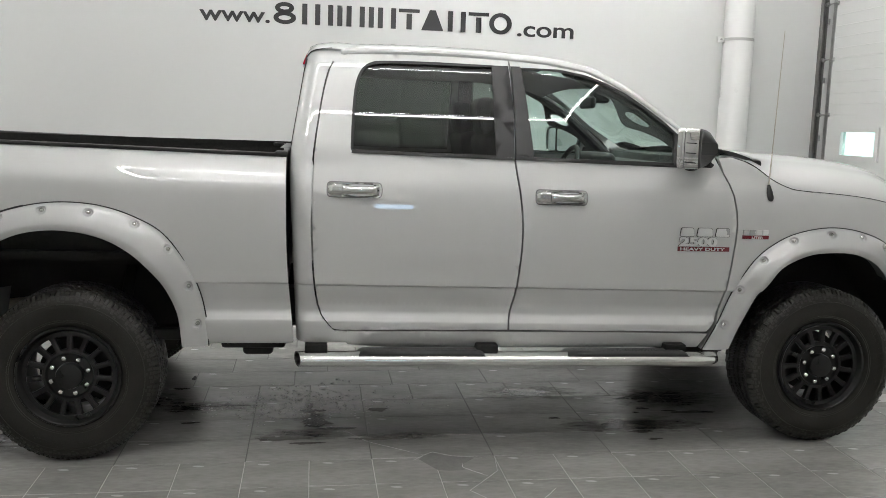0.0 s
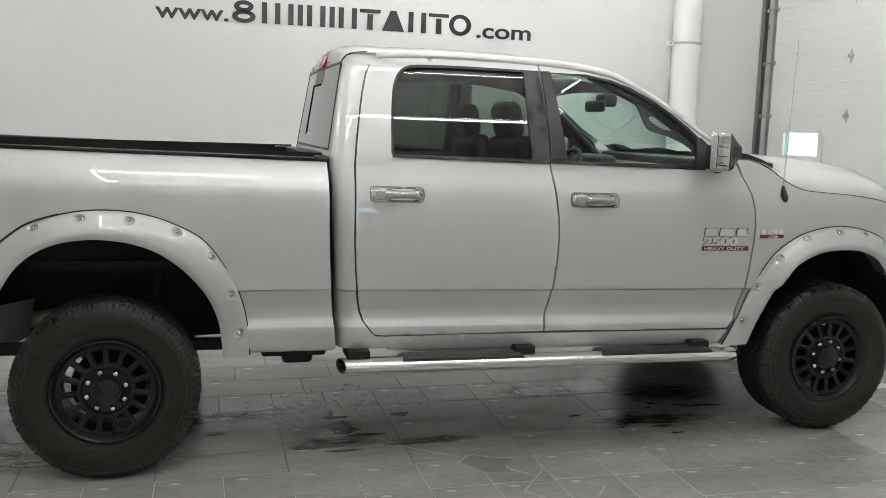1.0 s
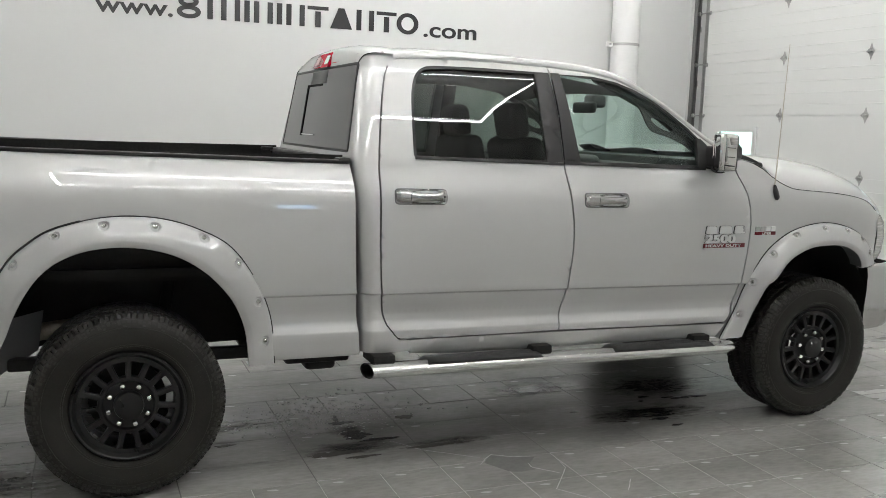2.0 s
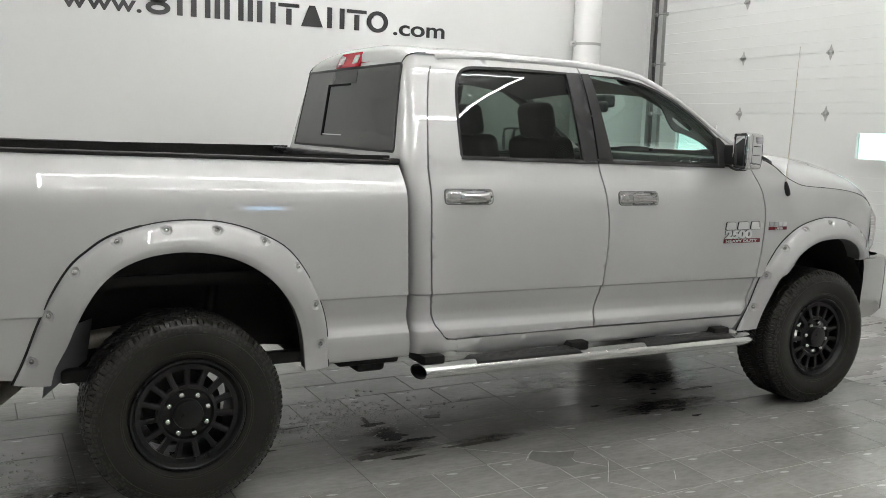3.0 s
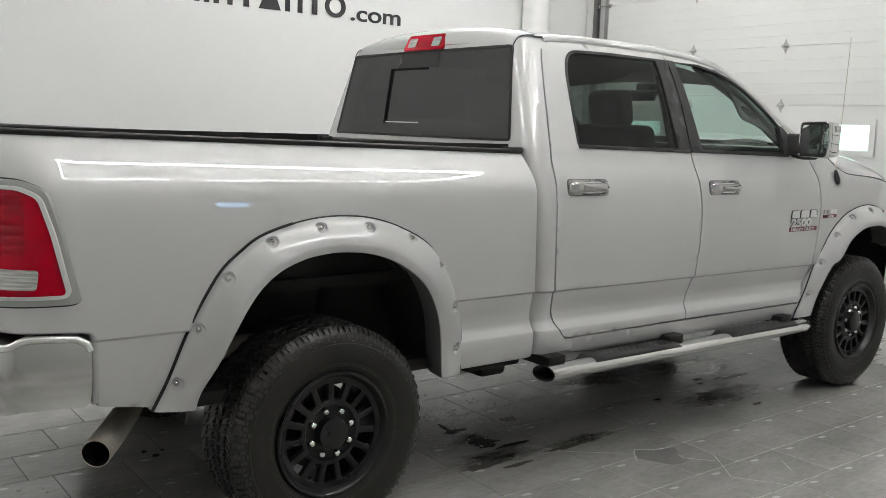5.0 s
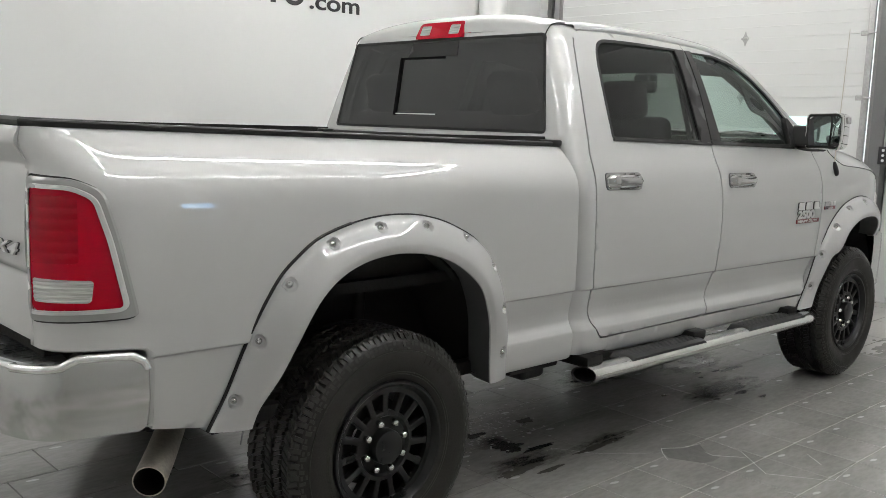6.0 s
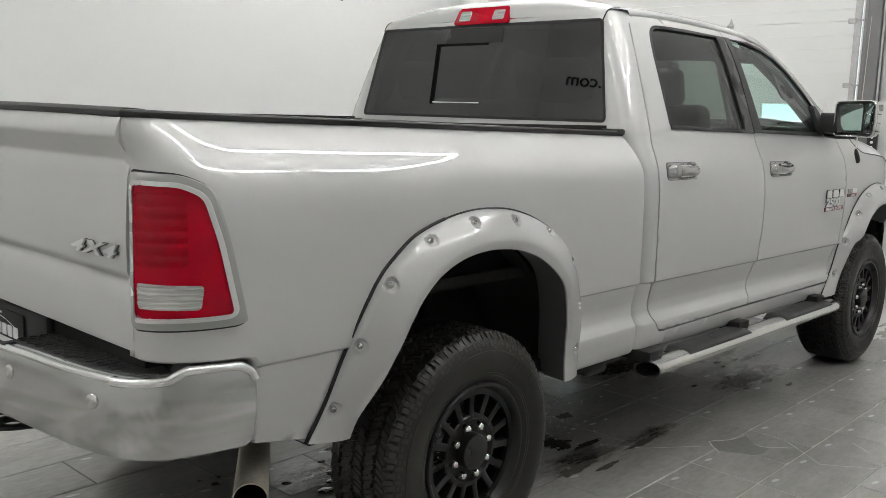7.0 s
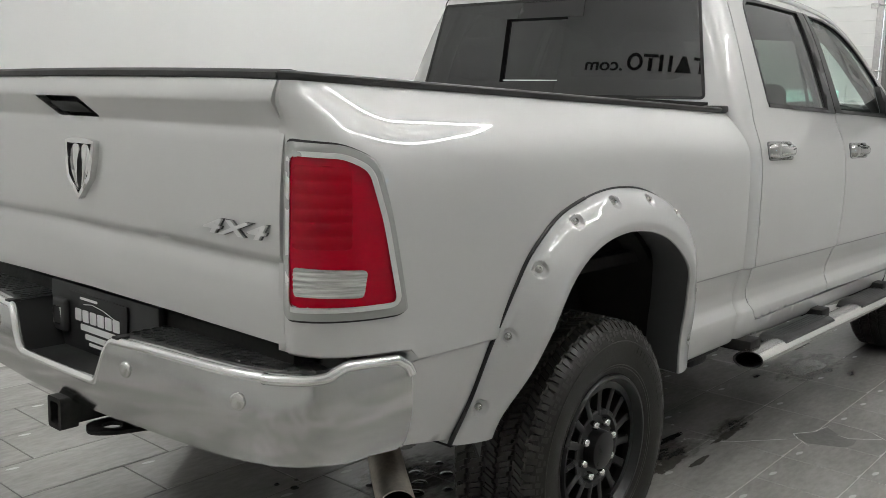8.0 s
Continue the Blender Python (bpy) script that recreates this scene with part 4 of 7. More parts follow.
        for s in (0.355, 0.745):
            q = skin(s, 0.792)
            n = (skin(s + 0.01, 0.792) - skin(s - 0.01, 0.792)).normalized()
            ang = math.degrees(math.atan2(n.x, n.y))
            part("parking_sensor", revolve([(0.006, 0.0205), (-0.002, 0.0205), (-0.004, 0.019), (-0.005, 0.0165), (-0.005, 0.0)], 24), BRUSHED, b, "round silver parking sensor").matrix_basis = pose(q.x, k * q.y, q.z, 0, 0, -90 + k * -ang)
        part("end_flange", loft([[skin(k * a, ZT(a)), skin(k * a, ZT(a)) + Vector((0.012, -k * 0.022, 0.003)), skin(k * a, ZT(a)) + Vector((0.03, -k * 0.11, 0.002))] for a in np.linspace(0.94, END, 18)]), EDGE, b, "bright top of the bumper end")
    # recess for the number plate
    rec = [box(-1.155, -1.125, -0.29, 0.29, 0.66, 0.915, 0.01), box(-1.285, -1.13, -0.25, 0.25, 0.700, 0.724, 0.004)]
    for k in (-1, 1):
        rec.append(prism([(0.205 * k, 0.715), (0.285 * k, 0.862), (0.31 * k, 0.862), (0.25 * k, 0.70)], lambda y, z: (-1.283, y, z), lambda y, z: (-1.13, y, z)))
    r = part("plate_recess", join(*rec), PLASTIC, b, "black plastic number plate recess")
    plate = part("number_plate", box(-1.1645, -1.1585, -0.152, 0.153, 0.742, 0.895, 0.002), SEAL, b, "black dealer plate with white printed bars")
    for y0, y1, z0, z1 in tuple((-0.115 + 0.041 * i, -0.081 + 0.041 * i, 0.815, 0.850) for i in range(6)) + ((-0.095, 0.095, 0.790, 0.808), (-0.065, 0.07, 0.766, 0.782), (-0.045, 0.05, 0.750, 0.759), (0.0, 0.095, 0.879, 0.886)):
        part("printed_bar", prism(rounded([(y0, z0), (y1, z0), (y1, z1), (y0, z1)], 0.005), lambda y, z: (-1.1662, y, z), lambda y, z: (-1.164, y, z)), WHITE, plate, "white printed bar")
    part("printed_line", tube([(-1.1655, 0.075, 0.866), (-1.1655, 0.03, 0.872), (-1.1655, -0.03, 0.865), (-1.1655, -0.09, 0.85)], 0.0012, 5), WHITE, plate)
    plug = part("socket_cover", box(-1.172, -1.15, 0.172, 0.255, 0.765, 0.865, 0.012, 3), PLASTIC, b, "black trailer socket surround")
    part("socket", box(-1.178, -1.170, 0.190, 0.238, 0.788, 0.842, 0.006), CHROME, plug, "bright trailer socket")
    # filler between bumper and tailgate
    part("bumper_filler", box(-1.13, -1.03, -0.80, 0.80, 0.62, 0.905, 0.01), UNDER, b)


bumper()


def hitch():
    h = part("tow_hitch", box(-1.265, -0.72, -0.030, 0.026, 0.560, 0.635, 0.006), UNDER, truck, "black tow hitch receiver")
    ring = sheet([rounded([(-0.038, 0.552), (0.034, 0.552), (0.034, 0.642), (-0.038, 0.642)], 0.012), rounded([(-0.024, 0.566), (0.020, 0.566), (0.020, 0.628), (-0.024, 0.628)], 0.006)], lambda y, z: (-1.300, y, z), 0.03, (), (0.05, 0, 0))
    part("receiver_mouth", ring, UNDER, h)
    part("receiver_inside", box(-1.269, -1.266, -0.025, 0.021, 0.566, 0.628, 0), SEAL, h)
    for k in (-1, 1):
        loop = rounded([(-1.262, k * 0.045), (-1.29, k * 0.13), (-1.24, k * 0.19), (-1.12, k * 0.24), (-0.98, k * 0.26), (-0.98, k * 0.045)], 0.04)
        hole = [(-1.215 + 0.027 * math.cos(a), k * 0.125 + 0.036 * math.sin(a)) for a in np.linspace(0, 2 * math.pi, 20, endpoint=False)]
        part("chain_plate", sheet([loop, hole], lambda x, y: (x + 0.03, y * 0.8, 0.560), 0.05, (), (0, 0, -0.012)), UNDER, h, "black safety chain plate")
    part("hitch_tube", tube([(-1.0, -0.62, 0.60), (-1.0, 0.62, 0.60)], 0.038, 12), UNDER, h)


hitch()


# ---- cab ----
SEAM_R = table([(0.640, 1.205), (0.675, 1.172), (0.773, 1.138), (0.937, 1.119), (1.154, 1.110), (1.42, 1.112), (1.658, 1.138), (1.878, 1.180), (1.945, 1.212)])
BACK = table([(0.50, 1.045), (1.0, 1.02), (1.45, 1.000), (1.50, 1.0052), (1.516, 1.0075), (1.72, 1.039), (1.935, 1.072), (2.0, 1.082)])
RC = 0.075
ARC = RC * math.pi / 2


def corner(p, z):
    """The rear corner of the cab; p runs from the back round to the side."""
    w, xr = CAB(unwarped(lean, 1.1, z)), BACK(z)
    if p < ARC:
        t = p / RC
        return Vector((xr + RC * (1 - math.cos(t)), -(w - RC * (1 - math.sin(t))), z))
    return Vector((xr + RC + p - ARC, -w, z))


def p_of(x, z):
    return x - BACK(z) - RC + ARC


TOP = [(1.215, 1.952), (1.262, 1.974), (1.40, 1.984), (1.577, 1.988), (1.85, 1.987), (2.075, 1.982), (2.30, 1.967), (2.497, 1.935), (2.63, 1.878), (2.762, 1.801), (2.88, 1.719), (2.992, 1.638), (3.08, 1.585), (3.175, 1.532)]


def cab_corner():
    zs = np.linspace(0.64, 1.945, 26)
    loop = [(p_of(SEAM_R(z) - 0.004, z), z) for z in zs]
    loop += [(p_of(1.235, 1.966), 1.966), (p_of(1.25, 1.986), 1.986), (p_of(1.18, 1.988), 1.988), (0.03, 1.976), (0.0, 1.955)]
    loop += [(0.0, z) for z in np.linspace(1.90, 0.62, 20)]
    loop += [(0.0, 0.56), (p_of(1.10, 0.55), 0.556), (p_of(1.20, 0.55), 0.556), (p_of(1.29, 0.55), 0.556), (p_of(1.29, 0.62), 0.612), (p_of(1.225, 0.63), 0.617)]
    both(part("cab_corner", sheet([loop], corner, 0.03, ROWS, (0.0, 0.02, 0), lambda p, z: lean(1.1, z)), PAINT, truck, "silver cab rear corner panel"))
    # sill under the doors
    sill = [(1.29, 0.615), (1.29, 0.545)] + [(x, 0.527) for x in (1.5, 2.0, 2.5)] + [(3.118, 0.527), (3.165, 0.604), (2.6, 0.610), (1.8, 0.615)]
    both(part("door_sill", sheet([sill], side, 0.035, (0.55, 0.575), (0, 0.05, 0), lean), PAINT, truck, "silver sill below the doors"))


cab_corner()


def rear_face():
    edge = lambda z: CAB(unwarped(lean, 1.1, z)) - RC
    face = lambda y, z: Vector((BACK(z) - 0.009 * max(0, 1 - (y / edge(z)) ** 2), y, z))
    zs = np.linspace(0.62, 1.962, 24)
    loop = [(-edge(z), z) for z in zs] + [(y, 1.966) for y in np.linspace(-0.5, 0.5, 9)] + [(edge(z), z) for z in zs[::-1]]
    hole = rounded([(-0.748, 1.514), (0.748, 1.514), (0.664, 1.944), (-0.664, 1.944)], 0.02)
    part("cab_back", sheet([loop, hole], face, 0.05, (), (0.02, 0, 0)), PAINT, truck, "silver rear wall of the cab")
    g = part("rear_window", sheet([inset(hole, 0.004)], lambda y, z: face(y, z) + Vector((-0.002, 0, 0)), 0.05, (), None, None, True), DARK_TINT, truck, "dark tinted sliding rear window")
    g.visible_shadow = False
    part("window_seal", sheet([inset(hole, -0.004), inset(hole, 0.008)], lambda y, z: face(y, z) + Vector((-0.004, 0, 0)), 0.04, (), (0.01, 0, 0)), SEAL, g, "thin black window seal")
    # slider: dark frame lines round the middle pane
    fr = lambda d: (lambda y, z: face(y, z) + Vector((d, 0, 0)))
    for y0, y1, z0, z1, mt in ((0.246, 0.270, 1.575, 1.862, VOID), (-0.06, 0.262, 1.852, 1.862, VOID), (-0.05, 0.25, 1.580, 1.585, CHROME)):
        part("slider_frame", sheet([[(y0, z0), (y1, z0), (y1, z1), (y0, z1)]], fr(-0.0060), 0.06, (), (0.004, 0, 0)), mt, g, "black slider frame" if mt is VOID else "bright slider rail")
    part("slider_block", sheet([[(-0.14, 1.862), (0.215, 1.862), (0.19, 1.932), (-0.14, 1.932)]], fr(-0.0035), 0.06, (), None), PILLAR, g, "satin black band under the brake lamp")


rear_face()


def roof():
    """Roof skin and windscreen, spanned between the two door top lines."""
    right = spline(TOP, 4)
    xs = np.array([q[0] for q in right])
    zs = np.array([q[1] for q in right])
    lines = []
    for x, dz, cr in ((1.078, -0.038, 0.022), (1.083, -0.020, 0.042), (1.098, -0.004, 0.056), (1.135, 0.006, 0.064), (1.18, 0.010, 0.069), (1.25, 0.011, 0.071)):
        lines.append((x, 1.986 + dz, cr))
    for x in np.linspace(1.32, 2.50, 22):
        lines.append((x, float(np.interp(x, xs, zs)) + 0.011, 0.072 - 0.024 * max(0, (x - 2.0) / 0.5)))

    def cross(x, z, cr):
        k = max(0.0, min(1.0, (x - 1.074) / RC))
        w = CAB(min(z, 1.986)) + 0.004 - RC * (1 - math.sqrt(1 - (1 - k) ** 2)) * 0.95
        ys = [math.sin(t) for t in np.linspace(-math.pi / 2, math.pi / 2, 41)]
        return [(x - 0.010 * (1 - y * y) * max(0, 1 - (x - 1.07) / 0.2), y * w, z + cr * (1 - abs(y) ** 2.6) ** 0.8) for y in ys]
    body = [cross(*ln) for ln in lines]
    part("roof", loft(body), PAINT, truck, "silver painted roof")
    # side rail over the doors, closing the gap to the roof skin
    rail = []
    for x, z in right[3:-1]:
        w = CAB(z)
        rail.append([(x, -w + 0.012, z - 0.012), (x, -w - 0.001, z + 0.003), (x, -w - 0.001, z + 0.012), (x, -w + 0.008, z + 0.026), (x, -w + 0.022, z + 0.034), (x, -w + 0.055, z + 0.036)])
    both(part("roof_rail", loft(rail), PAINT, truck, "silver roof rail and windscreen pillar"))
    # rounded upper corner between the rear pillar and the roof skin
    fill = []
    for p in np.linspace(0.0, p_of(1.255, 1.96), 14):
        inw = Vector((1.45 - corner(p, 1.95).x, -corner(p, 1.95).y, 0)).normalized()
        out = [corner(p, z) - inw * 0.0015 for z in (1.935, 1.95, 1.962, 1.972, 1.980)]
        fill.append(out + [out[-1] + inw * a + Vector((0, 0, h)) for a, h in ((0.008, 0.007), (0.020, 0.013), (0.040, 0.020), (0.075, 0.028), (0.12, 0.030))])
    both(part("roof_corner", loft(fill), PAINT, truck, "silver rounded rear corner of the roof"))
    screen = []
    for t in np.linspace(0, 1, 16):
        x, z = 2.47 + (3.21 - 2.47) * t, float(np.interp(2.49 + (3.165 - 2.49) * t, xs, zs)) + 0.022 * (1 - t) + 0.012
        w = CAB(z) - 0.03
        bulge = 0.04 + 0.21 * t
        screen.append([(x + bulge * (1 - y * y), y * w, z + (0.042 * (1 - t)) * (1 - y * y)) for y in np.linspace(-1, 1, 25)])
    glazed = loft(screen)
    bmesh.ops.reverse_faces(glazed, faces=glazed.faces[:])
    g = part("windscreen", glazed, GLASS, truck, "clear curved windscreen")
    g.visible_shadow = False
    # roof seam and high brake lamp
    both(part("roof_seam", tube(spline([(1.070, -0.668, 1.938), (1.078, -0.670, 1.956), (1.100, -0.670, 1.981), (1.14, -0.668, 1.994), (1.20, -0.664, 2.002)], 3), 0.003, 6), SEAL, truck, "thin black roof seam"))
    lamp = part("high_brake_lamp", prism(rounded([(-0.168, 1.948), (0.168, 1.948), (0.154, 2.028), (-0.154, 2.028)], 0.012), lambda y, z: (1.050 + 0.42 * (z - 1.952), y, z), lambda y, z: (1.105 + 0.42 * (z - 1.952), y, z), 0.006), RED_LENS, truck, "red high-mounted brake lamp")
    for y in (-0.102, 0.102):
        part("cargo_lamp_lens", prism(rounded([(y - 0.034, 1.966), (y + 0.034, 1.966), (y + 0.032, 2.012), (y - 0.032, 2.012)], 0.008), lambda u, z: (1.047 + 0.42 * (z - 1.952), u, z), lambda u, z: (1.06 + 0.42 * (z - 1.952), u, z)), CLEAR_LENS, lamp, "clear cargo lamp lens")
    part("roof_antenna", prism(spline([(2.08, 2.030), (2.115, 2.046), (2.150, 2.082), (2.158, 2.082), (2.165, 2.030)], 3), lambda x, z: (x, -0.016, z), lambda x, z: (x, 0.016, z), 0.004), PAINT, truck, "small silver fin antenna")


roof()


def door(name, loop, hole, pane_mat, label):
    d = part(name, sheet([loop, hole], side, 0.03, ROWS + (1.46,), (0, 0.03, 0), lean), PAINT, truck, label)
    made = []
    g = part("door_window", sheet([inset(hole, -0.012)], off(side, -0.007), 0.06, (), None), pane_mat, d, "tinted door window" if pane_mat is TINT else "clear door window")
    g.visible_shadow = False
    made.append(g)
    made.append(part("window_seal", sheet([inset(hole, -0.005), inset(hole, 0.009)], off(side, 0.002), 0.06, (), (0, 0.012, 0)), SEAL, d, "black window seal"))
    return d, made


FRONT_SEAM = [(2.099, 1.976), (2.106, 1.85), (2.111, 1.719), (2.113, 1.60), (2.108, 1.471), (2.118, 1.40), (2.132, 1.305), (2.145, 1.20), (2.150, 1.109), (2.148, 1.03), (2.143, 0.967), (2.135, 0.88), (2.126, 0.795), (2.106, 0.700), (2.101, 0.665), (2.101, 0.624)]


def doors():
    rear = [(x + 0.004, z) for x, z in [(SEAM_R(z), z) for z in np.linspace(0.64, 1.945, 26)]]
    rear = [(1.266, 0.6215), (1.232, 0.625), (1.214, 0.633)] + rear + [(1.238, 1.962), (1.275, 1.973), (1.40, 1.980), (1.577, 1.984), (1.85, 1.983)] + [(x - 0.004, z) for x, z in FRONT_SEAM] + [(1.8, 0.6215)]
    hole_r = spline([(1.297, 1.513), (1.300, 1.60), (1.305, 1.70), (1.314, 1.795), (1.326, 1.848), (1.343, 1.888), (1.368, 1.917), (1.402, 1.934), (1.445, 1.941), (1.58, 1.945), (1.719, 1.946)], 3)
    hole_r += [(2.012, 1.943), (2.016, 1.716), (2.018, 1.489), (1.693, 1.491), (1.416, 1.494), (1.325, 1.496), (1.308, 1.499), (1.300, 1.504)]
    front = [(x + 0.004, z) for x, z in FRONT_SEAM[::-1]] + [(2.30, 1.962), (2.497, 1.930), (2.63, 1.873), (2.762, 1.796), (2.88, 1.714), (2.992, 1.633), (3.08, 1.580), (3.150, 1.530), (3.198, 1.44), (3.225, 1.385), (3.247, 1.324), (3.262, 1.25), (3.269, 1.177), (3.266, 1.10), (3.259, 1.029), (3.248, 0.92), (3.235, 0.819), (3.218, 0.735), (3.199, 0.668), (3.158, 0.615), (2.6, 0.6165)]
    hole_f = [(2.152, 1.940), (2.36, 1.935), (2.495, 1.912), (2.60, 1.876), (2.703, 1.824), (2.80, 1.760), (2.906, 1.680), (2.967, 1.625), (2.966, 1.476), (2.567, 1.480), (2.20, 1.486)]
    for name, loop, hole, pane, lab, hx, hz in (("rear_door", rear, hole_r, TINT, "silver rear passenger door, closed", 1.313, 1.313), ("front_door", front, hole_f, GLASS, "silver front door, closed", 2.341, 1.298)):
        d, made = door(name, loop, hole, pane, lab)
        # chrome handle: a shallow cup, a fixed block with the lock and a pull bar bridging the cup
        skin_y = lambda x, z: side(x, z).y
        cup = rounded([(hx - 0.131, hz - 0.033), (hx + 0.126, hz - 0.034), (hx + 0.133, hz), (hx + 0.126, hz + 0.034), (hx - 0.131, hz + 0.036)], 0.020)

        def hollow(x, z):
            k = max(0.0, 1 - ((x - hx - 0.030) / 0.088) ** 4) * max(0.0, 1 - ((z - hz) / 0.032) ** 4)
            return off(side, 0.006 - 0.012 * k)(x, z)
        made.append(part("handle_cup", sheet([cup], hollow, 0.009, (), (0, 0.014, 0)), SATIN, d, "chrome handle surround"))
        made.append(part("handle_edge", sheet([inset(cup, -0.003), inset(cup, 0.004)], off(side, 0.003), 0.03, (), (0, 0.006, 0)), RETURN, d, "thin dark outline drawn as shadow round the handle"))
        lines = []
        for t in np.linspace(0, 1, 22):
            x = hx - 0.060 + 0.178 * t
            h = 0.0205 + 0.006 * abs(2 * t - 1) ** 3
            o = 0.020 + 0.018 * math.sin(math.pi * min(1.0, 0.12 + 0.88 * t)) ** 0.6 - 0.012 * max(0.0, (t - 0.9) / 0.1)
            lines.append([(x, skin_y(x, hz) - 0.002 - o * max(0.0, math.sin(a)) ** 0.55, hz + 0.001 + h * math.cos(a)) for a in np.linspace(0, math.pi, 13)])
        made.append(part("door_handle", loft(lines, False, True), SATIN, d, "chrome pull handle"))
        lines = []
        for t in np.linspace(0, 1, 9):
            x = hx - 0.128 + 0.066 * t
            h, o = 0.030 * (0.60 + 0.40 * min(1.0, 2.6 * t)), 0.007 + 0.022 * min(1.0, 2.4 * t) ** 0.6
            lines.append([(x, skin_y(x, hz) - 0.002 - o * max(0.0, math.sin(a)) ** 0.45, hz + 0.001 + h * math.cos(a)) for a in np.linspace(0, math.pi, 13)])
        made.append(part("handle_block", loft(lines, False, True), SATIN, d, "chrome fixed end of the handle"))
        if name == "rear_door":
            trim = [(2.010, 1.945), (2.093, 1.945), (2.107, 1.719), (2.104, 1.486), (2.014, 1.487)]
            made.append(part("key_lock", tube([(hx + 0.112, -CAB(hz) - 0.012, hz + 0.002), (hx + 0.112, -CAB(hz) - 0.022, hz + 0.002)], 0.005, 10), PILLAR, d))
        else:
            trim = [(2.105, 1.945), (2.155, 1.945), (2.205, 1.484), (2.113, 1.485), (2.115, 1.719)]
        made.append(part("pillar_trim", sheet([trim], off(side, 0.004), 0.05, (), (0, 0.012, 0)), PILLAR, d, "satin black window pillar trim"))
        x0, x1 = (1.296, 2.104) if name == "rear_door" else (2.108, 2.985)
        za = lambda x: 1.500 - 0.019 * (x - 1.29) if name == "rear_door" else 1.4885 - 0.019 * (x - 2.1)
        made.append(part("belt_trim", sheet([[(x0, za(x0) - 0.012), (x1, za(x1) - 0.012), (x1, za(x1)), (x0 + 0.004, za(x0) + 0.006)]], off(side, 0.006), 0.06, (), (0, 0.012, 0)), PILLAR, d, "black belt line trim"))
        inner = [q for q in inset(loop, 0.03) if q[1] < 1.49]
        made.append(part("door_lining", sheet([inner], off(side, -0.05), 0.08, (), None), TRIM_IN, d, "dark door lining"))
        if name == "front_door":
            made.append(part("mirror_base", sheet([[(2.935, 1.470), (3.135, 1.462), (3.150, 1.478), (3.06, 1.545), (2.975, 1.628), (2.95, 1.628)]], off(side, 0.010), 0.05, (), (0, 0.03, 0)), PLASTIC, d, "black mirror base"))
        twin = mirrored(d)
        for q in made:
            mirrored(q, twin)


doors()


# ---- badges on the right side, and their twins ----
def badges():
    b = part("model_badge", lettering("2500", 0.060, 0.003, pose(2.963, -0.974, 1.070, 90), 0.0026, 1.0, 0.0, 1.68), BADGE_GREY, truck, "raised silver 2500 badge", False)
    # dark copy of the digits, drawn as their shadow on the door
    part("badge_edge", lettering("2500", 0.060, 0.0015, pose(2.963, -0.9712, 1.070, 90), 0.0038, 1.0, 0.0, 1.68), PLASTIC, b, "dark outline drawn as the shadow round the digits", False)
    part("badge_back", prism([(2.958, 1.041), (3.236, 1.041), (3.236, 1.064), (2.958, 1.064)], lambda x, z: (x, -0.972, z), lambda x, z: (x, -0.96, z), 0.001), BADGE_RED, b, "dark red badge strip", False)
    part("strip_lettering", lettering("HEAVY DUTY", 0.021, 0.0006, pose(2.968, -0.9728, 1.045, 90), 0.0006, 1.0, 0, 1.9), BADGE_GREY, b, "small silver words", False)
    for x0, x1 in ((2.966, 3.040), (3.056, 3.140), (3.156, 3.232)):
        # larger dark block behind each shape, in place of its shadow
        part("name_edge", prism(rounded([(x0 - 0.0022, 1.1160), (x1 + 0.0022, 1.1160), (x1 - 0.0038, 1.1620), (x0 + 0.0038, 1.1620)], 0.009), lambda x, z: (x, -0.9725, z), lambda x, z: (x, -0.962, z)), PLASTIC, b, "dark outline drawn as shadow", False)
        # plain shapes for the maker's name
        part("name_shape", prism(rounded([(x0, 1.118), (x1, 1.118), (x1 - 0.006, 1.160), (x0 + 0.006, 1.160)], 0.008), lambda x, z: (x, -0.976, z), lambda x, z: (x, -0.962, z), 0.002), BADGE_GREY, b, "plain silver block", False)
    e = part("engine_badge", prism([(3.303, 1.108), (3.447, 1.108), (3.447, 1.127), (3.303, 1.127)], lambda x, z: (x, -0.971, z), lambda x, z: (x, -0.955, z), 0.001), BADGE_RED, truck, "small red and silver engine badge", False)
    for k in range(4):
        part("name_shape", prism([(3.305 + 0.036 * k, 1.130), (3.335 + 0.036 * k, 1.130), (3.335 + 0.036 * k, 1.155), (3.305 + 0.036 * k, 1.155)], lambda x, z: (x, -0.973, z), lambda x, z: (x, -0.955, z), 0.001), BADGE_GREY, e, smooth=False)
    part("engine_lettering", lettering("LITER", 0.017, 0.0006, pose(3.352, -0.9718, 1.1105, 90), 0.0004, 1.0, 0, 1.5), BADGE_GREY, e, smooth=False)


badges()


# ---- fender, hood and front ----
HOOD_EDGE = [(3.182, 1.522), (3.25, 1.524), (3.32, 1.505), (3.384, 1.474), (3.435, 1.437), (3.489, 1.402), (3.575, 1.368), (3.68, 1.357), (3.794, 1.350), (3.943, 1.337), (4.08, 1.318), (4.184, 1.294), (4.25, 1.266), (4.304, 1.232)]


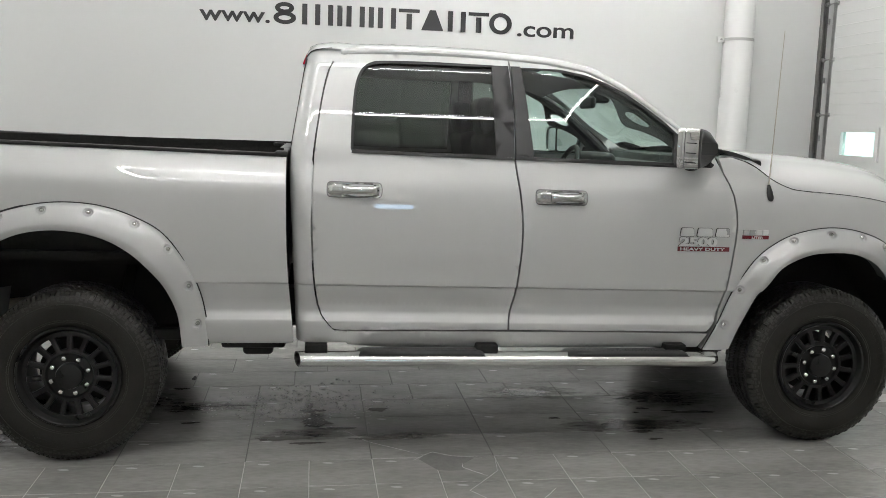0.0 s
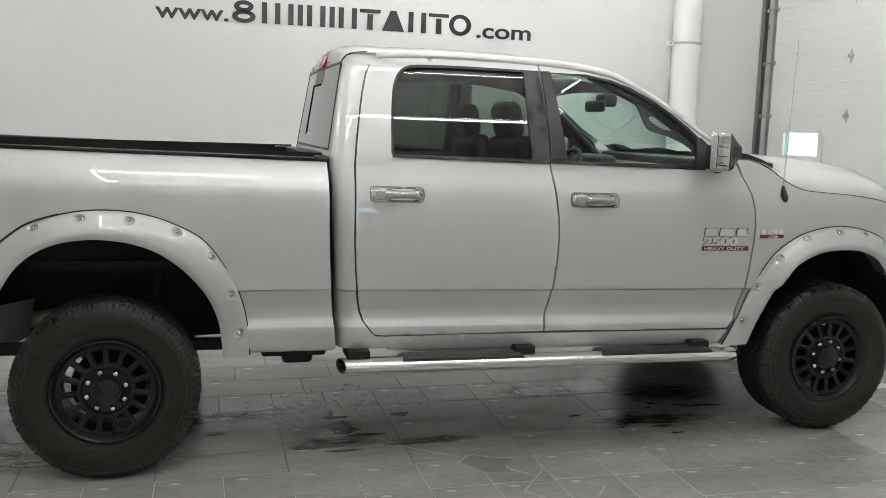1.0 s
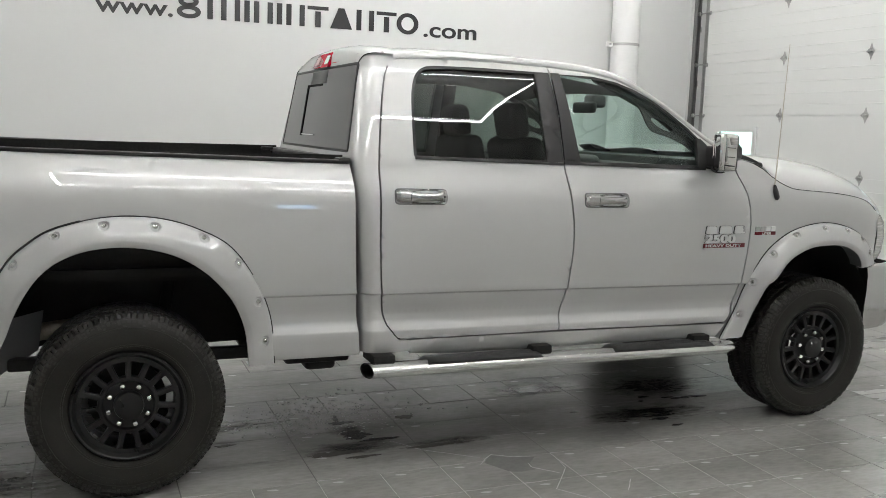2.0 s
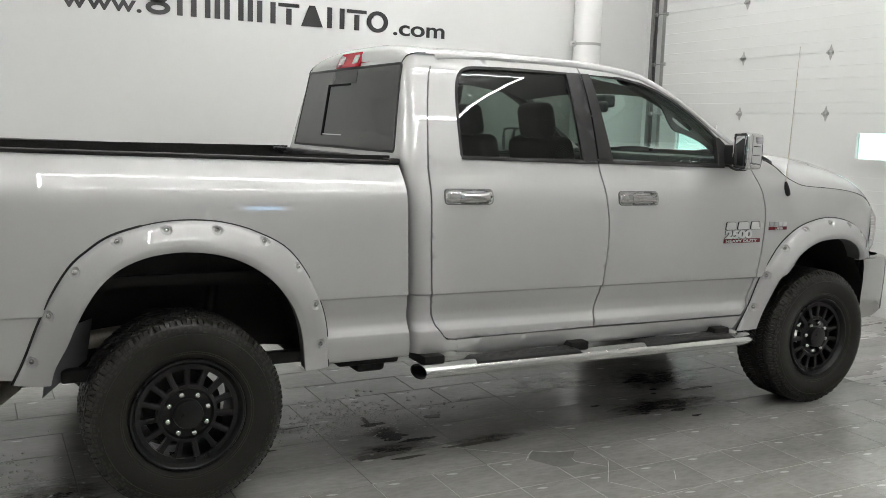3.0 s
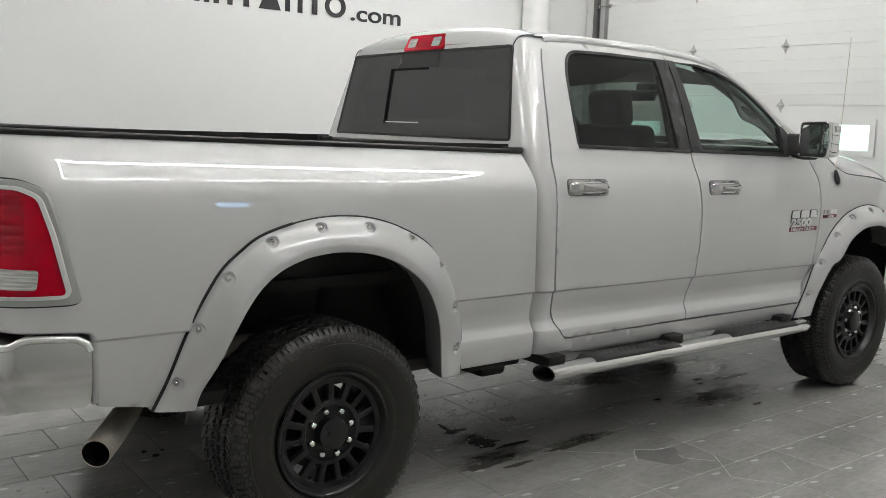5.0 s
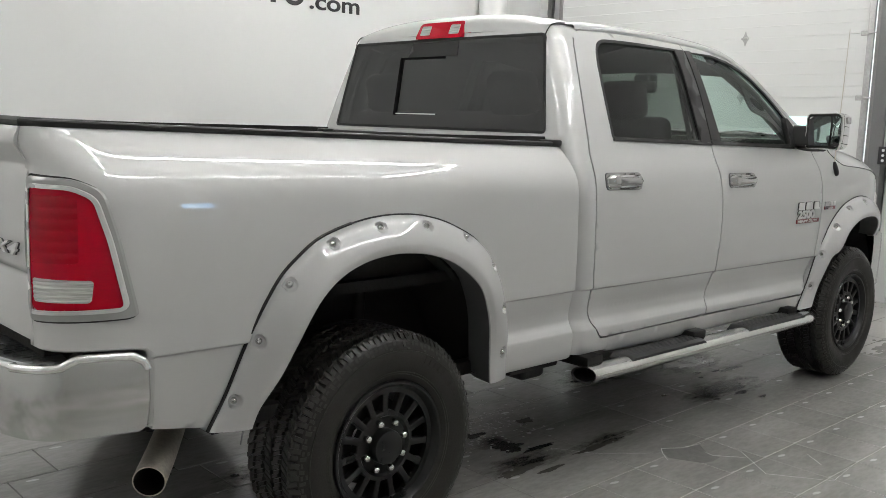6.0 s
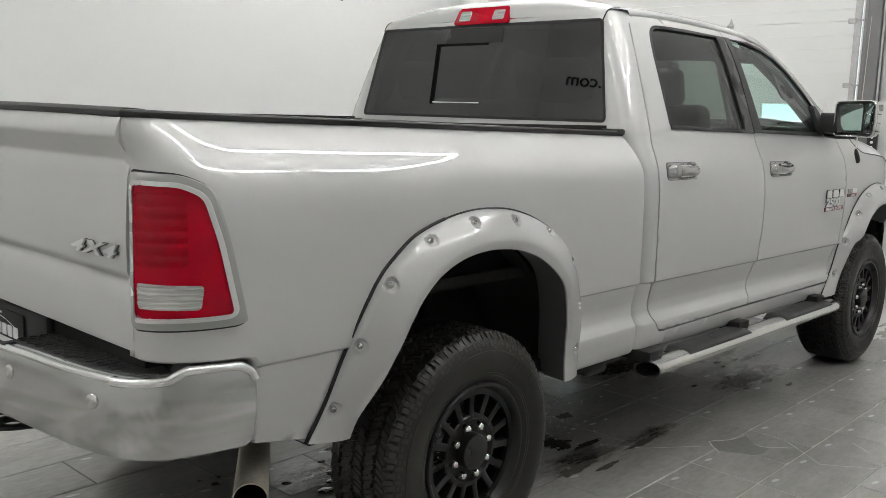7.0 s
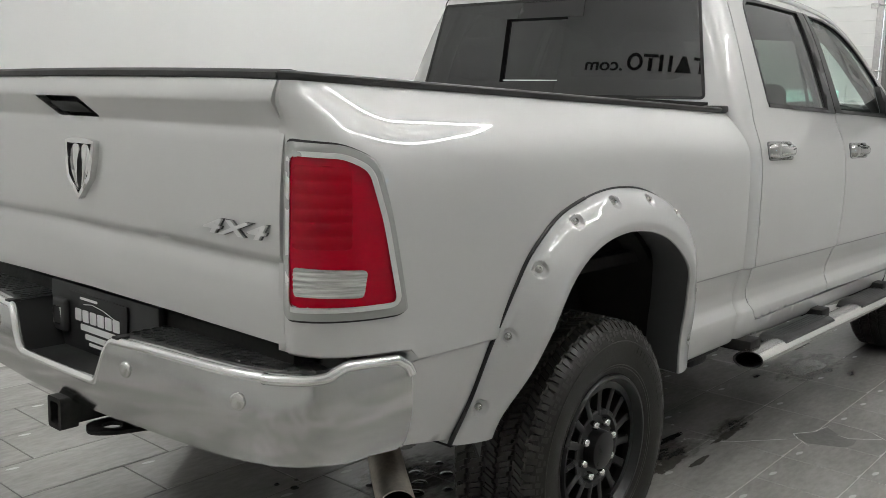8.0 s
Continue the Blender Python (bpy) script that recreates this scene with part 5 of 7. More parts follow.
def front_end():
    arch = [(3.76 + (x - 3.76) * 0.97, z - 0.014) for x, z in ARCH_F[20:-10:4]]
    seam = [(3.205, 1.44), (3.233, 1.385), (3.255, 1.324), (3.270, 1.25), (3.277, 1.177), (3.274, 1.10), (3.267, 1.029), (3.256, 0.92), (3.243, 0.819), (3.226, 0.735), (3.215, 0.672), (3.205, 0.60), (3.20, 0.545), (3.235, 0.545), (3.262, 0.62)]
    loop = seam + arch + [(4.255, 0.918), (4.335, 0.915), (4.335, 1.02), (4.352, 1.10), (4.385, 1.175), (4.380, 1.197), (4.335, 1.222)] + [(x, z - 0.004) for x, z in HOOD_EDGE[::-1]]
    both(part("front_fender", sheet([loop], side, 0.03, ROWS, (0, 0.03, 0), lean), PAINT, truck, "silver front fender"))
    flare(ARCH_F, ARCH_F_IN, side, 3.78, BOLTS_F)
    edge = spline(HOOD_EDGE, 3) + [(4.40, 1.205), (4.47, 1.165)]
    top = table([(3.17, 1.540), (3.40, 1.542), (3.64, 1.535), (3.90, 1.522), (4.14, 1.492), (4.30, 1.452), (4.40, 1.408), (4.47, 1.340), (4.56, 1.24)])
    lines = []
    for x, z in edge:
        w = -side(x, z).y
        c = max(top(x) - z, 0.02)
        lines.append([(x + (0.24 * max(0, 1 - (x - 3.17) / 0.45) if x < 3.62 else 0.0) * (1 - (y / 1.0) ** 2) + 0.10 * max(0, (x - 4.0) / 0.47) * (1 - y * y), y * w, z + c * (1 - abs(y) ** 3.2) ** 0.75 + 0.014 * max(0, 1 - ((abs(y) - 0.42) / 0.2) ** 2)) for y in np.sin(np.linspace(-math.pi / 2, math.pi / 2, 45))])
    part("hood", loft(lines), PAINT, truck, "silver hood with a raised centre")
    both(part("hood_gap", tube([(x, side(x, z).y - 0.001, z) for x, z in edge[6:-2]], 0.002, 5), SEAL, truck, "dark gap between hood and fender"))
    both(part("cowl_vent", prism(spline([(3.215, 1.556), (3.27, 1.548), (3.34, 1.528), (3.385, 1.508), (3.33, 1.512), (3.25, 1.528)], 3, True), lambda x, z: (x, -0.86, z), lambda x, z: (x, -0.70, z + 0.012)), PLASTIC, truck, "black cowl cover below the windscreen"))
    part("cowl", box(3.16, 3.46, -0.82, 0.82, 1.40, 1.512, 0.02), PLASTIC, truck, "black cowl below the windscreen")
    both(part("washer_nozzle", box(3.55, 3.575, -0.42, -0.40, 1.522, 1.535, 0.004), PLASTIC, truck))
    # lamps, grille, bumper
    lens = []
    for t in np.linspace(0, 1, 10):
        x, y = 4.335 + 0.20 * math.sin(t * 1.4), -0.852 + 0.30 * (1 - math.cos(t * 1.35)) + 0.02
        lens.append([(x - 0.012, y, 1.195), (x + 0.008, y - 0.012, 1.15), (x + 0.014, y - 0.014, 1.06), (x + 0.006, y - 0.010, 0.97), (x - 0.01, y, 0.925)])
    both(part("headlight", loft(lens), CLEAR_LENS, truck, "clear wrap-around headlight"))
    part("grille", box(4.50, 4.60, -0.56, 0.56, 0.86, 1.22, 0.03), CHROME, truck, "chrome front grille")
    part("front_core", box(4.34, 4.50, -0.70, 0.70, 0.62, 1.26, 0.05), UNDER, truck)
    fb = []
    for t in np.linspace(-1, 1, 41):
        a = abs(t)
        x, y = (4.70 - 0.10 * (a / 0.8) ** 2.2 if a < 0.8 else 4.60 - 0.36 * ((a - 0.8) / 0.2) ** 1.4), math.copysign(min(0.90, 0.98 * a), t) if a < 0.9 else math.copysign(0.872 + 0.035 * ((a - 0.9) / 0.1), t)
        low = 0.50 + 0.03 * (1 - a)
        fb.append([(x - 0.06, y * 0.97, 0.905), (x - 0.01, y, 0.890), (x, y, 0.84), (x, y, 0.74), (x - 0.006, y, 0.66), (x - 0.012, y, low + 0.04), (x - 0.05, y * 0.98, low)])
    part("front_bumper", loft(fb), BUMPER, truck, "chrome front bumper")


front_end()


def antenna():
    a = part("mast_antenna", tube([(3.437, -0.945, 1.375), (3.443, -0.953, 1.75), (3.450, -0.960, 2.163)], [0.0034, 0.0024, 0.0016], 8), STEEL, truck, "thin whip antenna on the fender")
    part("antenna_base", tube(spline([(3.452, -0.958, 1.305), (3.447, -0.958, 1.32), (3.441, -0.953, 1.35), (3.437, -0.945, 1.388)], 3), [0.006, 0.011, 0.014, 0.0155, 0.016, 0.0155, 0.015, 0.013, 0.010, 0.007], 12), PLASTIC, a, "black antenna base")


antenna()


def wing_mirror():
    """A large tow mirror: chrome rim and shell, black front and arm, two glasses facing back."""
    tilt = lambda y: 2.812 + 0.61 * (y + 1.242)
    ring = rounded([(-0.962, 1.468), (-1.232, 1.466), (-1.244, 1.560), (-1.238, 1.652), (-1.205, 1.664), (-0.968, 1.660)], 0.034, 6)
    cy, cz = -1.105, 1.564

    def shell(rows):
        return [[(tilt(y) * 0.86 + 0.14 * tilt(cy) + dx, cy + (y - cy) * k, cz + (z - cz) * k) for y, z in ring] for k, dx in rows]
    chrome = shell(((0.985, 0.022), (0.995, 0.035), (0.985, 0.065), (0.965, 0.092)))
    m = part("wing_mirror", loft(chrome, True), CHROME, truck, "large chrome-capped wing mirror")
    black = shell(((0.962, 0.092), (0.93, 0.103), (0.84, 0.114), (0.62, 0.121), (0.30, 0.124)))
    made = [part("mirror_front", loft(black, True, True), PLASTIC, m, "black front of the mirror")]
    bezel = []
    for k, dx in ((0.985, 0.030), (1.005, 0.014), (1.0, 0.002), (0.975, -0.003), (0.945, 0.0), (0.930, 0.010)):
        bezel.append([(tilt(y) + dx, cy + (y - cy) * k, cz + (z - cz) * (1 - (1 - k) * 1.3)) for y, z in ring])
    made.append(part("mirror_rim", loft(bezel, True), CHROME, m, "bright chrome rim"))
    made.append(part("mirror_surround", sheet([inset(ring, 0.006)], lambda y, z: (tilt(y) + 0.012, y, z), 0.06, (), None), PLASTIC, m, "black mirror surround"))
    made.append(part("mirror_glass", sheet([rounded([(-0.984, 1.486), (-1.152, 1.484), (-1.155, 1.646), (-0.986, 1.643)], 0.02)], lambda y, z: (tilt(y) + 0.007, y, z), 0.06, (), None), MIRROR, m, "flat mirror glass"))
    made.append(part("blind_spot_glass", sheet([rounded([(-1.164, 1.486), (-1.222, 1.486), (-1.229, 1.630), (-1.208, 1.646), (-1.166, 1.646)], 0.014)], lambda y, z: (tilt(y) + 0.007 - 0.006 * math.cos((y + 1.194) * 40) * math.cos((z - 1.56) * 14), y, z), 0.015, (), None), MIRROR, m, "curved blind spot mirror"))
    made.append(part("mirror_arm", prism(rounded([(2.985, 1.480), (3.105, 1.472), (3.10, 1.560), (3.00, 1.600)], 0.02), lambda x, z: (x - 0.02, -1.02, z), lambda x, z: (x, -0.885, z), 0.004), PLASTIC, m, "black mirror arm"))
    made.append(part("mirror_foot", tube(spline([(3.05, -0.90, 1.470), (3.00, -0.99, 1.462), (2.94, -1.09, 1.466)], 4), 0.024, 10, 0.5), PLASTIC, m, "black lower mirror cover"))
    for z in (1.500, 1.545, 1.592):
        made.append(part("cap_groove", tube([(tilt(-1.24) + 0.040, -1.2425, z), (tilt(-1.24) + 0.065, -1.2415, z - 0.001), (tilt(-1.24) + 0.092, -1.237, z - 0.002)], 0.0022, 6), SEAL, m, smooth=False))
    made.append(part("marker_lamp", prism(rounded([(2.875, 1.607), (2.915, 1.607), (2.910, 1.642), (2.868, 1.642)], 0.006), lambda x, z: (x, -1.2445, z), lambda x, z: (x, -1.225, z), 0.002), CLEAR_LENS, m, "small clear marker lamp"))
    twin = mirrored(m)
    for q in made:
        mirrored(q, twin)


wing_mirror()


# ---- running boards ----
def running_board():
    lines = []
    for x, dy in ((1.050, 0.0), (1.4, 0), (2.0, 0), (2.6, 0), (3.10, 0.0), (3.17, 0.012), (3.205, 0.035), (3.215, 0.06)):
        k = 1.0 if x < 3.12 else (0.95 if x < 3.2 else 0.8)
        lines.append([(x - (0.016 * math.cos(a) if x < 1.1 else 0.0), -0.992 + dy + 0.056 * k * math.cos(a), 0.490 - 0.004 * (x - 1.05) + 0.036 * k * math.sin(a)) for a in np.linspace(0, 2 * math.pi, 28, endpoint=False)])
    b = part("running_board", loft(lines, True), BRUSHED, truck, "polished oval running board")
    made = []
    ring = lines[0]
    made.append(part("open_end", loft([ring, [(x + 0.004, -0.992 + (y + 0.992) * 0.86, 0.49 + (z - 0.49) * 0.86) for x, y, z in ring], [(x + 0.10, -0.992 + (y + 0.992) * 0.86, 0.49 + (z - 0.49) * 0.86) for x, y, z in ring]], True), RIM, b, "cut end of the tube"))
    cap = bmesh.new()
    cap.faces.new([cap.verts.new(q) for q in lines[-1]])
    made.append(part("end_cap", cap, PLASTIC, b))
    for x0, x1 in ((1.356, 1.963), (2.403, 3.024)):
        sec = [(-0.052, 0.004), (-0.050, 0.034), (-0.030, 0.044), (0.045, 0.044), (0.070, 0.040), (0.078, 0.012), (0.05, 0.0)]
        z = lambda x: 0.490 - 0.004 * (x - 1.05)
        xs = [x0 - 0.022, x0, x0 + 0.012] + list(np.linspace(x0 + 0.1, x1 - 0.1, 5)) + [x1 - 0.012, x1, x1 + 0.022]
        ls = []
        for i, x in enumerate(xs):
            k = 0.25 if i in (0, len(xs) - 1) else (0.8 if i in (1, len(xs) - 2) else 1.0)
            ls.append([(x, -0.985 + a, z(x) + 0.012 + (c - 0.012) * k) for a, c in sec])
        pad = part("step_pad", loft(ls, True, True), PLASTIC, b, "black ribbed step pad")
        made.append(pad)
        ribs = [box(x0 + 0.03, x1 - 0.03, -0.985 + a - 0.003, -0.985 + a + 0.003, z(x0) + 0.040, z(x0) + 0.0475 - 0.004 * (x1 - x0), 0.0015, 1) for a in (-0.02, -0.005, 0.01, 0.025, 0.04)]
        made.append(part("pad_rib", join(*ribs), PLASTIC, b, smooth=False))
    for x in (1.14, 1.99, 2.98):
        br = [box(x - 0.055, x + 0.055, -0.985, -0.80, 0.508, 0.556, 0.008), box(x - 0.04, x + 0.04, -0.82, -0.60, 0.53, 0.60, 0.006)]
        made.append(part("bracket", join(*br), UNDER, b, "black mounting bracket"))
    twin = mirrored(b)
    for q in made:
        mirrored(q, twin)


running_board()


# ---- wheels ----
R, W0, W1 = 0.416, -0.135, 0.165       # radius; outer and inner side from the hub's middle plane


def wheel():
    """One wheel about its own middle; outwards is -y."""
    hub = new("wheel")
    tagged(hub, "black spoked wheel with an all-terrain tyre")
    prof = [(W0 + 0.022, 0.236), (W0 + 0.010, 0.245), (W0 + 0.0, 0.262), (W0 - 0.010, 0.300), (W0 - 0.013, 0.335), (W0 - 0.008, 0.362), (W0 + 0.004, 0.388), (W0 + 0.020, R - 0.022), (W0 + 0.045, R - 0.012), (0.0, R - 0.009), (W1 - 0.045, R - 0.012), (W1 - 0.02, R - 0.022), (W1 - 0.004, 0.388), (W1 + 0.008, 0.362), (W1 + 0.012, 0.32), (W1, 0.262), (W1 - 0.02, 0.236)]
    t = part("tyre", revolve([tuple(q) for q in spline(prof, 3)], 96), TYRE, hub, "black all-terrain tyre with a blocky tread")
    rnd = random.Random(7)

    def block(a0, a1, b0, b1, top, skew, low=0.014):
        """A tread block between two angles and two places across the tread."""
        bm = bmesh.new()
        vs = []
        for rr, k in ((R - low, 1.0), (top, 0.93)):
            row = []
            ca, cb = (a0 + a1) / 2, (b0 + b1) / 2
            for a, b in ((a0, b0), (a1, b0), (a1, b1), (a0, b1)):
                aa, bb = ca + (a - ca) * k, cb + (b - cb) * k
                aa += skew * (b - cb)
                row.append(bm.verts.new((rr * math.cos(aa), bb, rr * math.sin(aa))))
            vs.append(row)
        bm.faces.new(vs[1])
        for i in range(4):
            j = (i + 1) % 4
            bm.faces.new((vs[0][i], vs[0][j], vs[1][j], vs[1][i]))
        return bm

    blocks = []
    n = 56
    step = 2 * math.pi / n
    for i in range(n):
        a = i * step
        j = lambda: rnd.uniform(-0.004, 0.004)
        for b0, b1, s0, skew in ((-0.064, -0.018, 0.0, 1.0), (-0.012, 0.030, 0.5, -1.0), (0.036, 0.088, 0.0, 1.0)):
            # each block is cut by two fine sipes
            for k in range(3):
                blocks.append(block(a + step * (s0 + 0.01 + 0.31 * k) + j() * 0.3, a + step * (s0 + 0.295 + 0.31 * k) + j() * 0.3, b0 + 0.007 * (k % 2), b1 - 0.007 * ((k + 1) % 2), R + 0.001 * (k == 1), skew))
        for b0, b1, skew in ((-0.110, -0.070, -1.4), (0.094, 0.138, 1.4)):
            for k in range(2):
                blocks.append(block(a + step * (0.12 + 0.43 * k) + j() * 0.5, a + step * (0.52 + 0.43 * k) + j() * 0.5, b0 + 0.006 * k, b1 - 0.005 * (1 - k), R - 0.001, skew))
        # shoulder lugs that step down the side wall, every other one longer
        long = i % 2
        for sgn, edge in ((-1, W0), (1, W1)):
            for a0, a1, rows in (
                    (0.04, 0.50, ((0.034, -0.003), (0.022, -0.009), (0.009, -0.021), (0.001, -0.031))),
                    (0.54, 0.97, ((0.032, -0.004), (0.020, -0.010), (0.007, -0.025))),
                    (0.07, 0.52, ((-0.001, -0.035), (-0.0065, -0.050), (-0.0100, -0.058 - 0.014 * long))),
                    (0.57, 0.95, ((0.001, -0.031), (-0.0050, -0.043), (-0.0080, -0.050 - 0.012 * long)))):
                bm = bmesh.new()
                pts = [(edge - sgn * d, R + r) for d, r in rows]
                base = [(y - sgn * 0.010, r - 0.008) for y, r in pts]
                q0, q1, zig = a + step * a0 + j(), a + step * a1 + j(), 0.10 * step * (1 if long else -1)
                m = len(pts)
                top = [[bm.verts.new((r * math.cos(q + zig * k / m), y, r * math.sin(q + zig * k / m))) for k, (y, r) in enumerate(pts)] for q in (q0 + 0.005, q1 - 0.005)]
                bot = [[bm.verts.new((r * math.cos(q + zig * k / m), y, r * math.sin(q + zig * k / m))) for k, (y, r) in enumerate(base)] for q in (q0, q1)]
                for k in range(m - 1):
                    bm.faces.new((top[0][k], top[1][k], top[1][k + 1], top[0][k + 1]))
                    bm.faces.new((bot[0][k], top[0][k], top[0][k + 1], bot[0][k + 1]))
                    bm.faces.new((top[1][k], bot[1][k], bot[1][k + 1], top[1][k + 1]))
                bm.faces.new((top[0][-1], top[1][-1], bot[1][-1], bot[0][-1]))
                bm.faces.new((top[1][0], top[0][0], bot[0][0], bot[1][0]))
                blocks.append(bm)
    tagged(part("tread", join(*blocks), TREAD, t, "chunky block tread", False), kind="stuff")
    marks = []
    for a in list(np.arange(0.25, 1.15, 0.085)) + list(np.arange(2.6, 3.5, 0.085)):
        marks.append(box(-0.009 + 0.003 * math.sin(9 * a), 0.009, W0 - 0.0139, W0 - 0.010, 0.320, 0.342, 0, m=pose(0, 0, 0, 0, math.degrees(a), 0)))
    for rr, y in ((0.268, W0 - 0.0035), (0.276, W0 - 0.0055), (0.352, W0 - 0.0125)):
        part("sidewall_rib", revolve([(y + 0.004, rr - 0.0025), (y, rr - 0.0012), (y, rr + 0.0012), (y + 0.004, rr + 0.0025)], 72), TREAD, t, "fine moulded rib")
    tagged(part("sidewall_lettering", join(*marks), TYRE, t, "raised moulded bars on the side wall", False), kind="stuff")
    rim = part("rim", revolve([(W0 + 0.020, 0.222), (W0 + 0.004, 0.226), (W0 - 0.002, 0.232), (W0 - 0.002, 0.240), (W0 + 0.006, 0.244), (W0 + 0.02, 0.240)], 72), RIM, hub, "satin black wheel rim")
    part("barrel", revolve([(W0 + 0.006, 0.226), (W0 + 0.030, 0.214), (W0 + 0.050, 0.205), (W0 + 0.09, 0.205), (0.03, 0.20), (W1 - 0.03, 0.218), (W1, 0.236)], 60), RIM, rim)
    face = W0 + 0.030
    ring = lambda r0, r1, y, d: sheet([[(r1 * math.cos(a), r1 * math.sin(a)) for a in np.linspace(0, 2 * math.pi, 60, endpoint=False)], [(r0 * math.cos(a), r0 * math.sin(a)) for a in np.linspace(0, 2 * math.pi, 60, endpoint=False)]], lambda u, v: (u, y, v), 0.03, (), (0, d, 0))
    part("outer_ring", ring(0.196, 0.216, face - 0.006, 0.02), RIM, rim)
    part("hub_face", revolve([(face + 0.03, 0.128), (face + 0.004, 0.128), (face, 0.124), (face, 0.112), (face + 0.012, 0.104), (face + 0.014, 0.0)], 48), RIM, rim)
    for i in range(15):
        q = math.degrees(2 * math.pi * (i + 0.5) / 15)
        sp = loft([[(w, y, r) for w, y in ((-h, face + 0.028), (-h, face + 0.003), (-h + 0.004, face), (h - 0.004, face), (h, face + 0.003), (h, face + 0.028))] for r, h in ((0.112, 0.0135), (0.15, 0.0115), (0.185, 0.012), (0.203, 0.018))], True)
        sp.transform(pose(0, 0, 0, 0, q, 0))
        part("spoke", sp, RIM, rim)
    part("centre_cap", revolve([(face + 0.014, 0.064), (face - 0.012, 0.063), (face - 0.022, 0.060), (face - 0.025, 0.054), (face - 0.026, 0.0)], 40), RIM, rim, "satin black centre cap")
    nut = revolve([(face + 0.020, 0.0150), (face + 0.001, 0.0145), (face - 0.008, 0.0130), (face - 0.014, 0.0085), (face - 0.015, 0.0)], 10)
    me = bpy.data.meshes.new("lug_nut")
    nut.to_mesh(me)
    nut.free()
    me.materials.append(CHROME)
    me.shade_smooth()
    for i in range(8):
        o = new("lug_nut", me)
        o.parent = rim
        o.matrix_basis = pose(0, 0, 0, 0, 45 * i + 16, 0) @ pose(0, 0, 0.088)
        o["label"] = "bright steel lug nut"
    part("valve", tube([(0.118, W0 + 0.03, -0.165), (0.122, W0 + 0.008, -0.170)], 0.0075, 10), RIM, rim)
    part("valve_collar", tube([(0.120, W0 + 0.03, -0.168), (0.120, W0 + 0.016, -0.168)], 0.014, 14), RIM, rim)
    disc = part("brake_disc", revolve([(0.0, 0.07), (0.0, 0.165), (0.03, 0.165), (0.03, 0.07)], 48), UNDER, hub, "dark brake disc")
    part("brake_caliper", box(-0.05, 0.05, -0.02, 0.07, 0.10, 0.185, 0.012, m=pose(0, 0, 0, 0, 115, 0)), UNDER, hub)
    return hub


def place_wheel(w, x, y, turn, flip):
    w.parent = truck
    w.matrix_basis = pose(x, y, R + (0.004 if x > 1 else 0.003) - 0.004 + floor_z(x, y)) @ pose(0, 0, 0, 0, 0, 180 if flip else 0) @ pose(0, 0, 0, 0, turn, 0)


first = wheel()
place_wheel(first, -0.016, -0.844, 12, False)
for x, y, turn, flip in ((3.808, -0.832, 40, False), (-0.016, 0.844, 75, True), (3.808, 0.832, 110, True)):
    place_wheel(copy_thing(first, Matrix()), x, y, turn, flip)


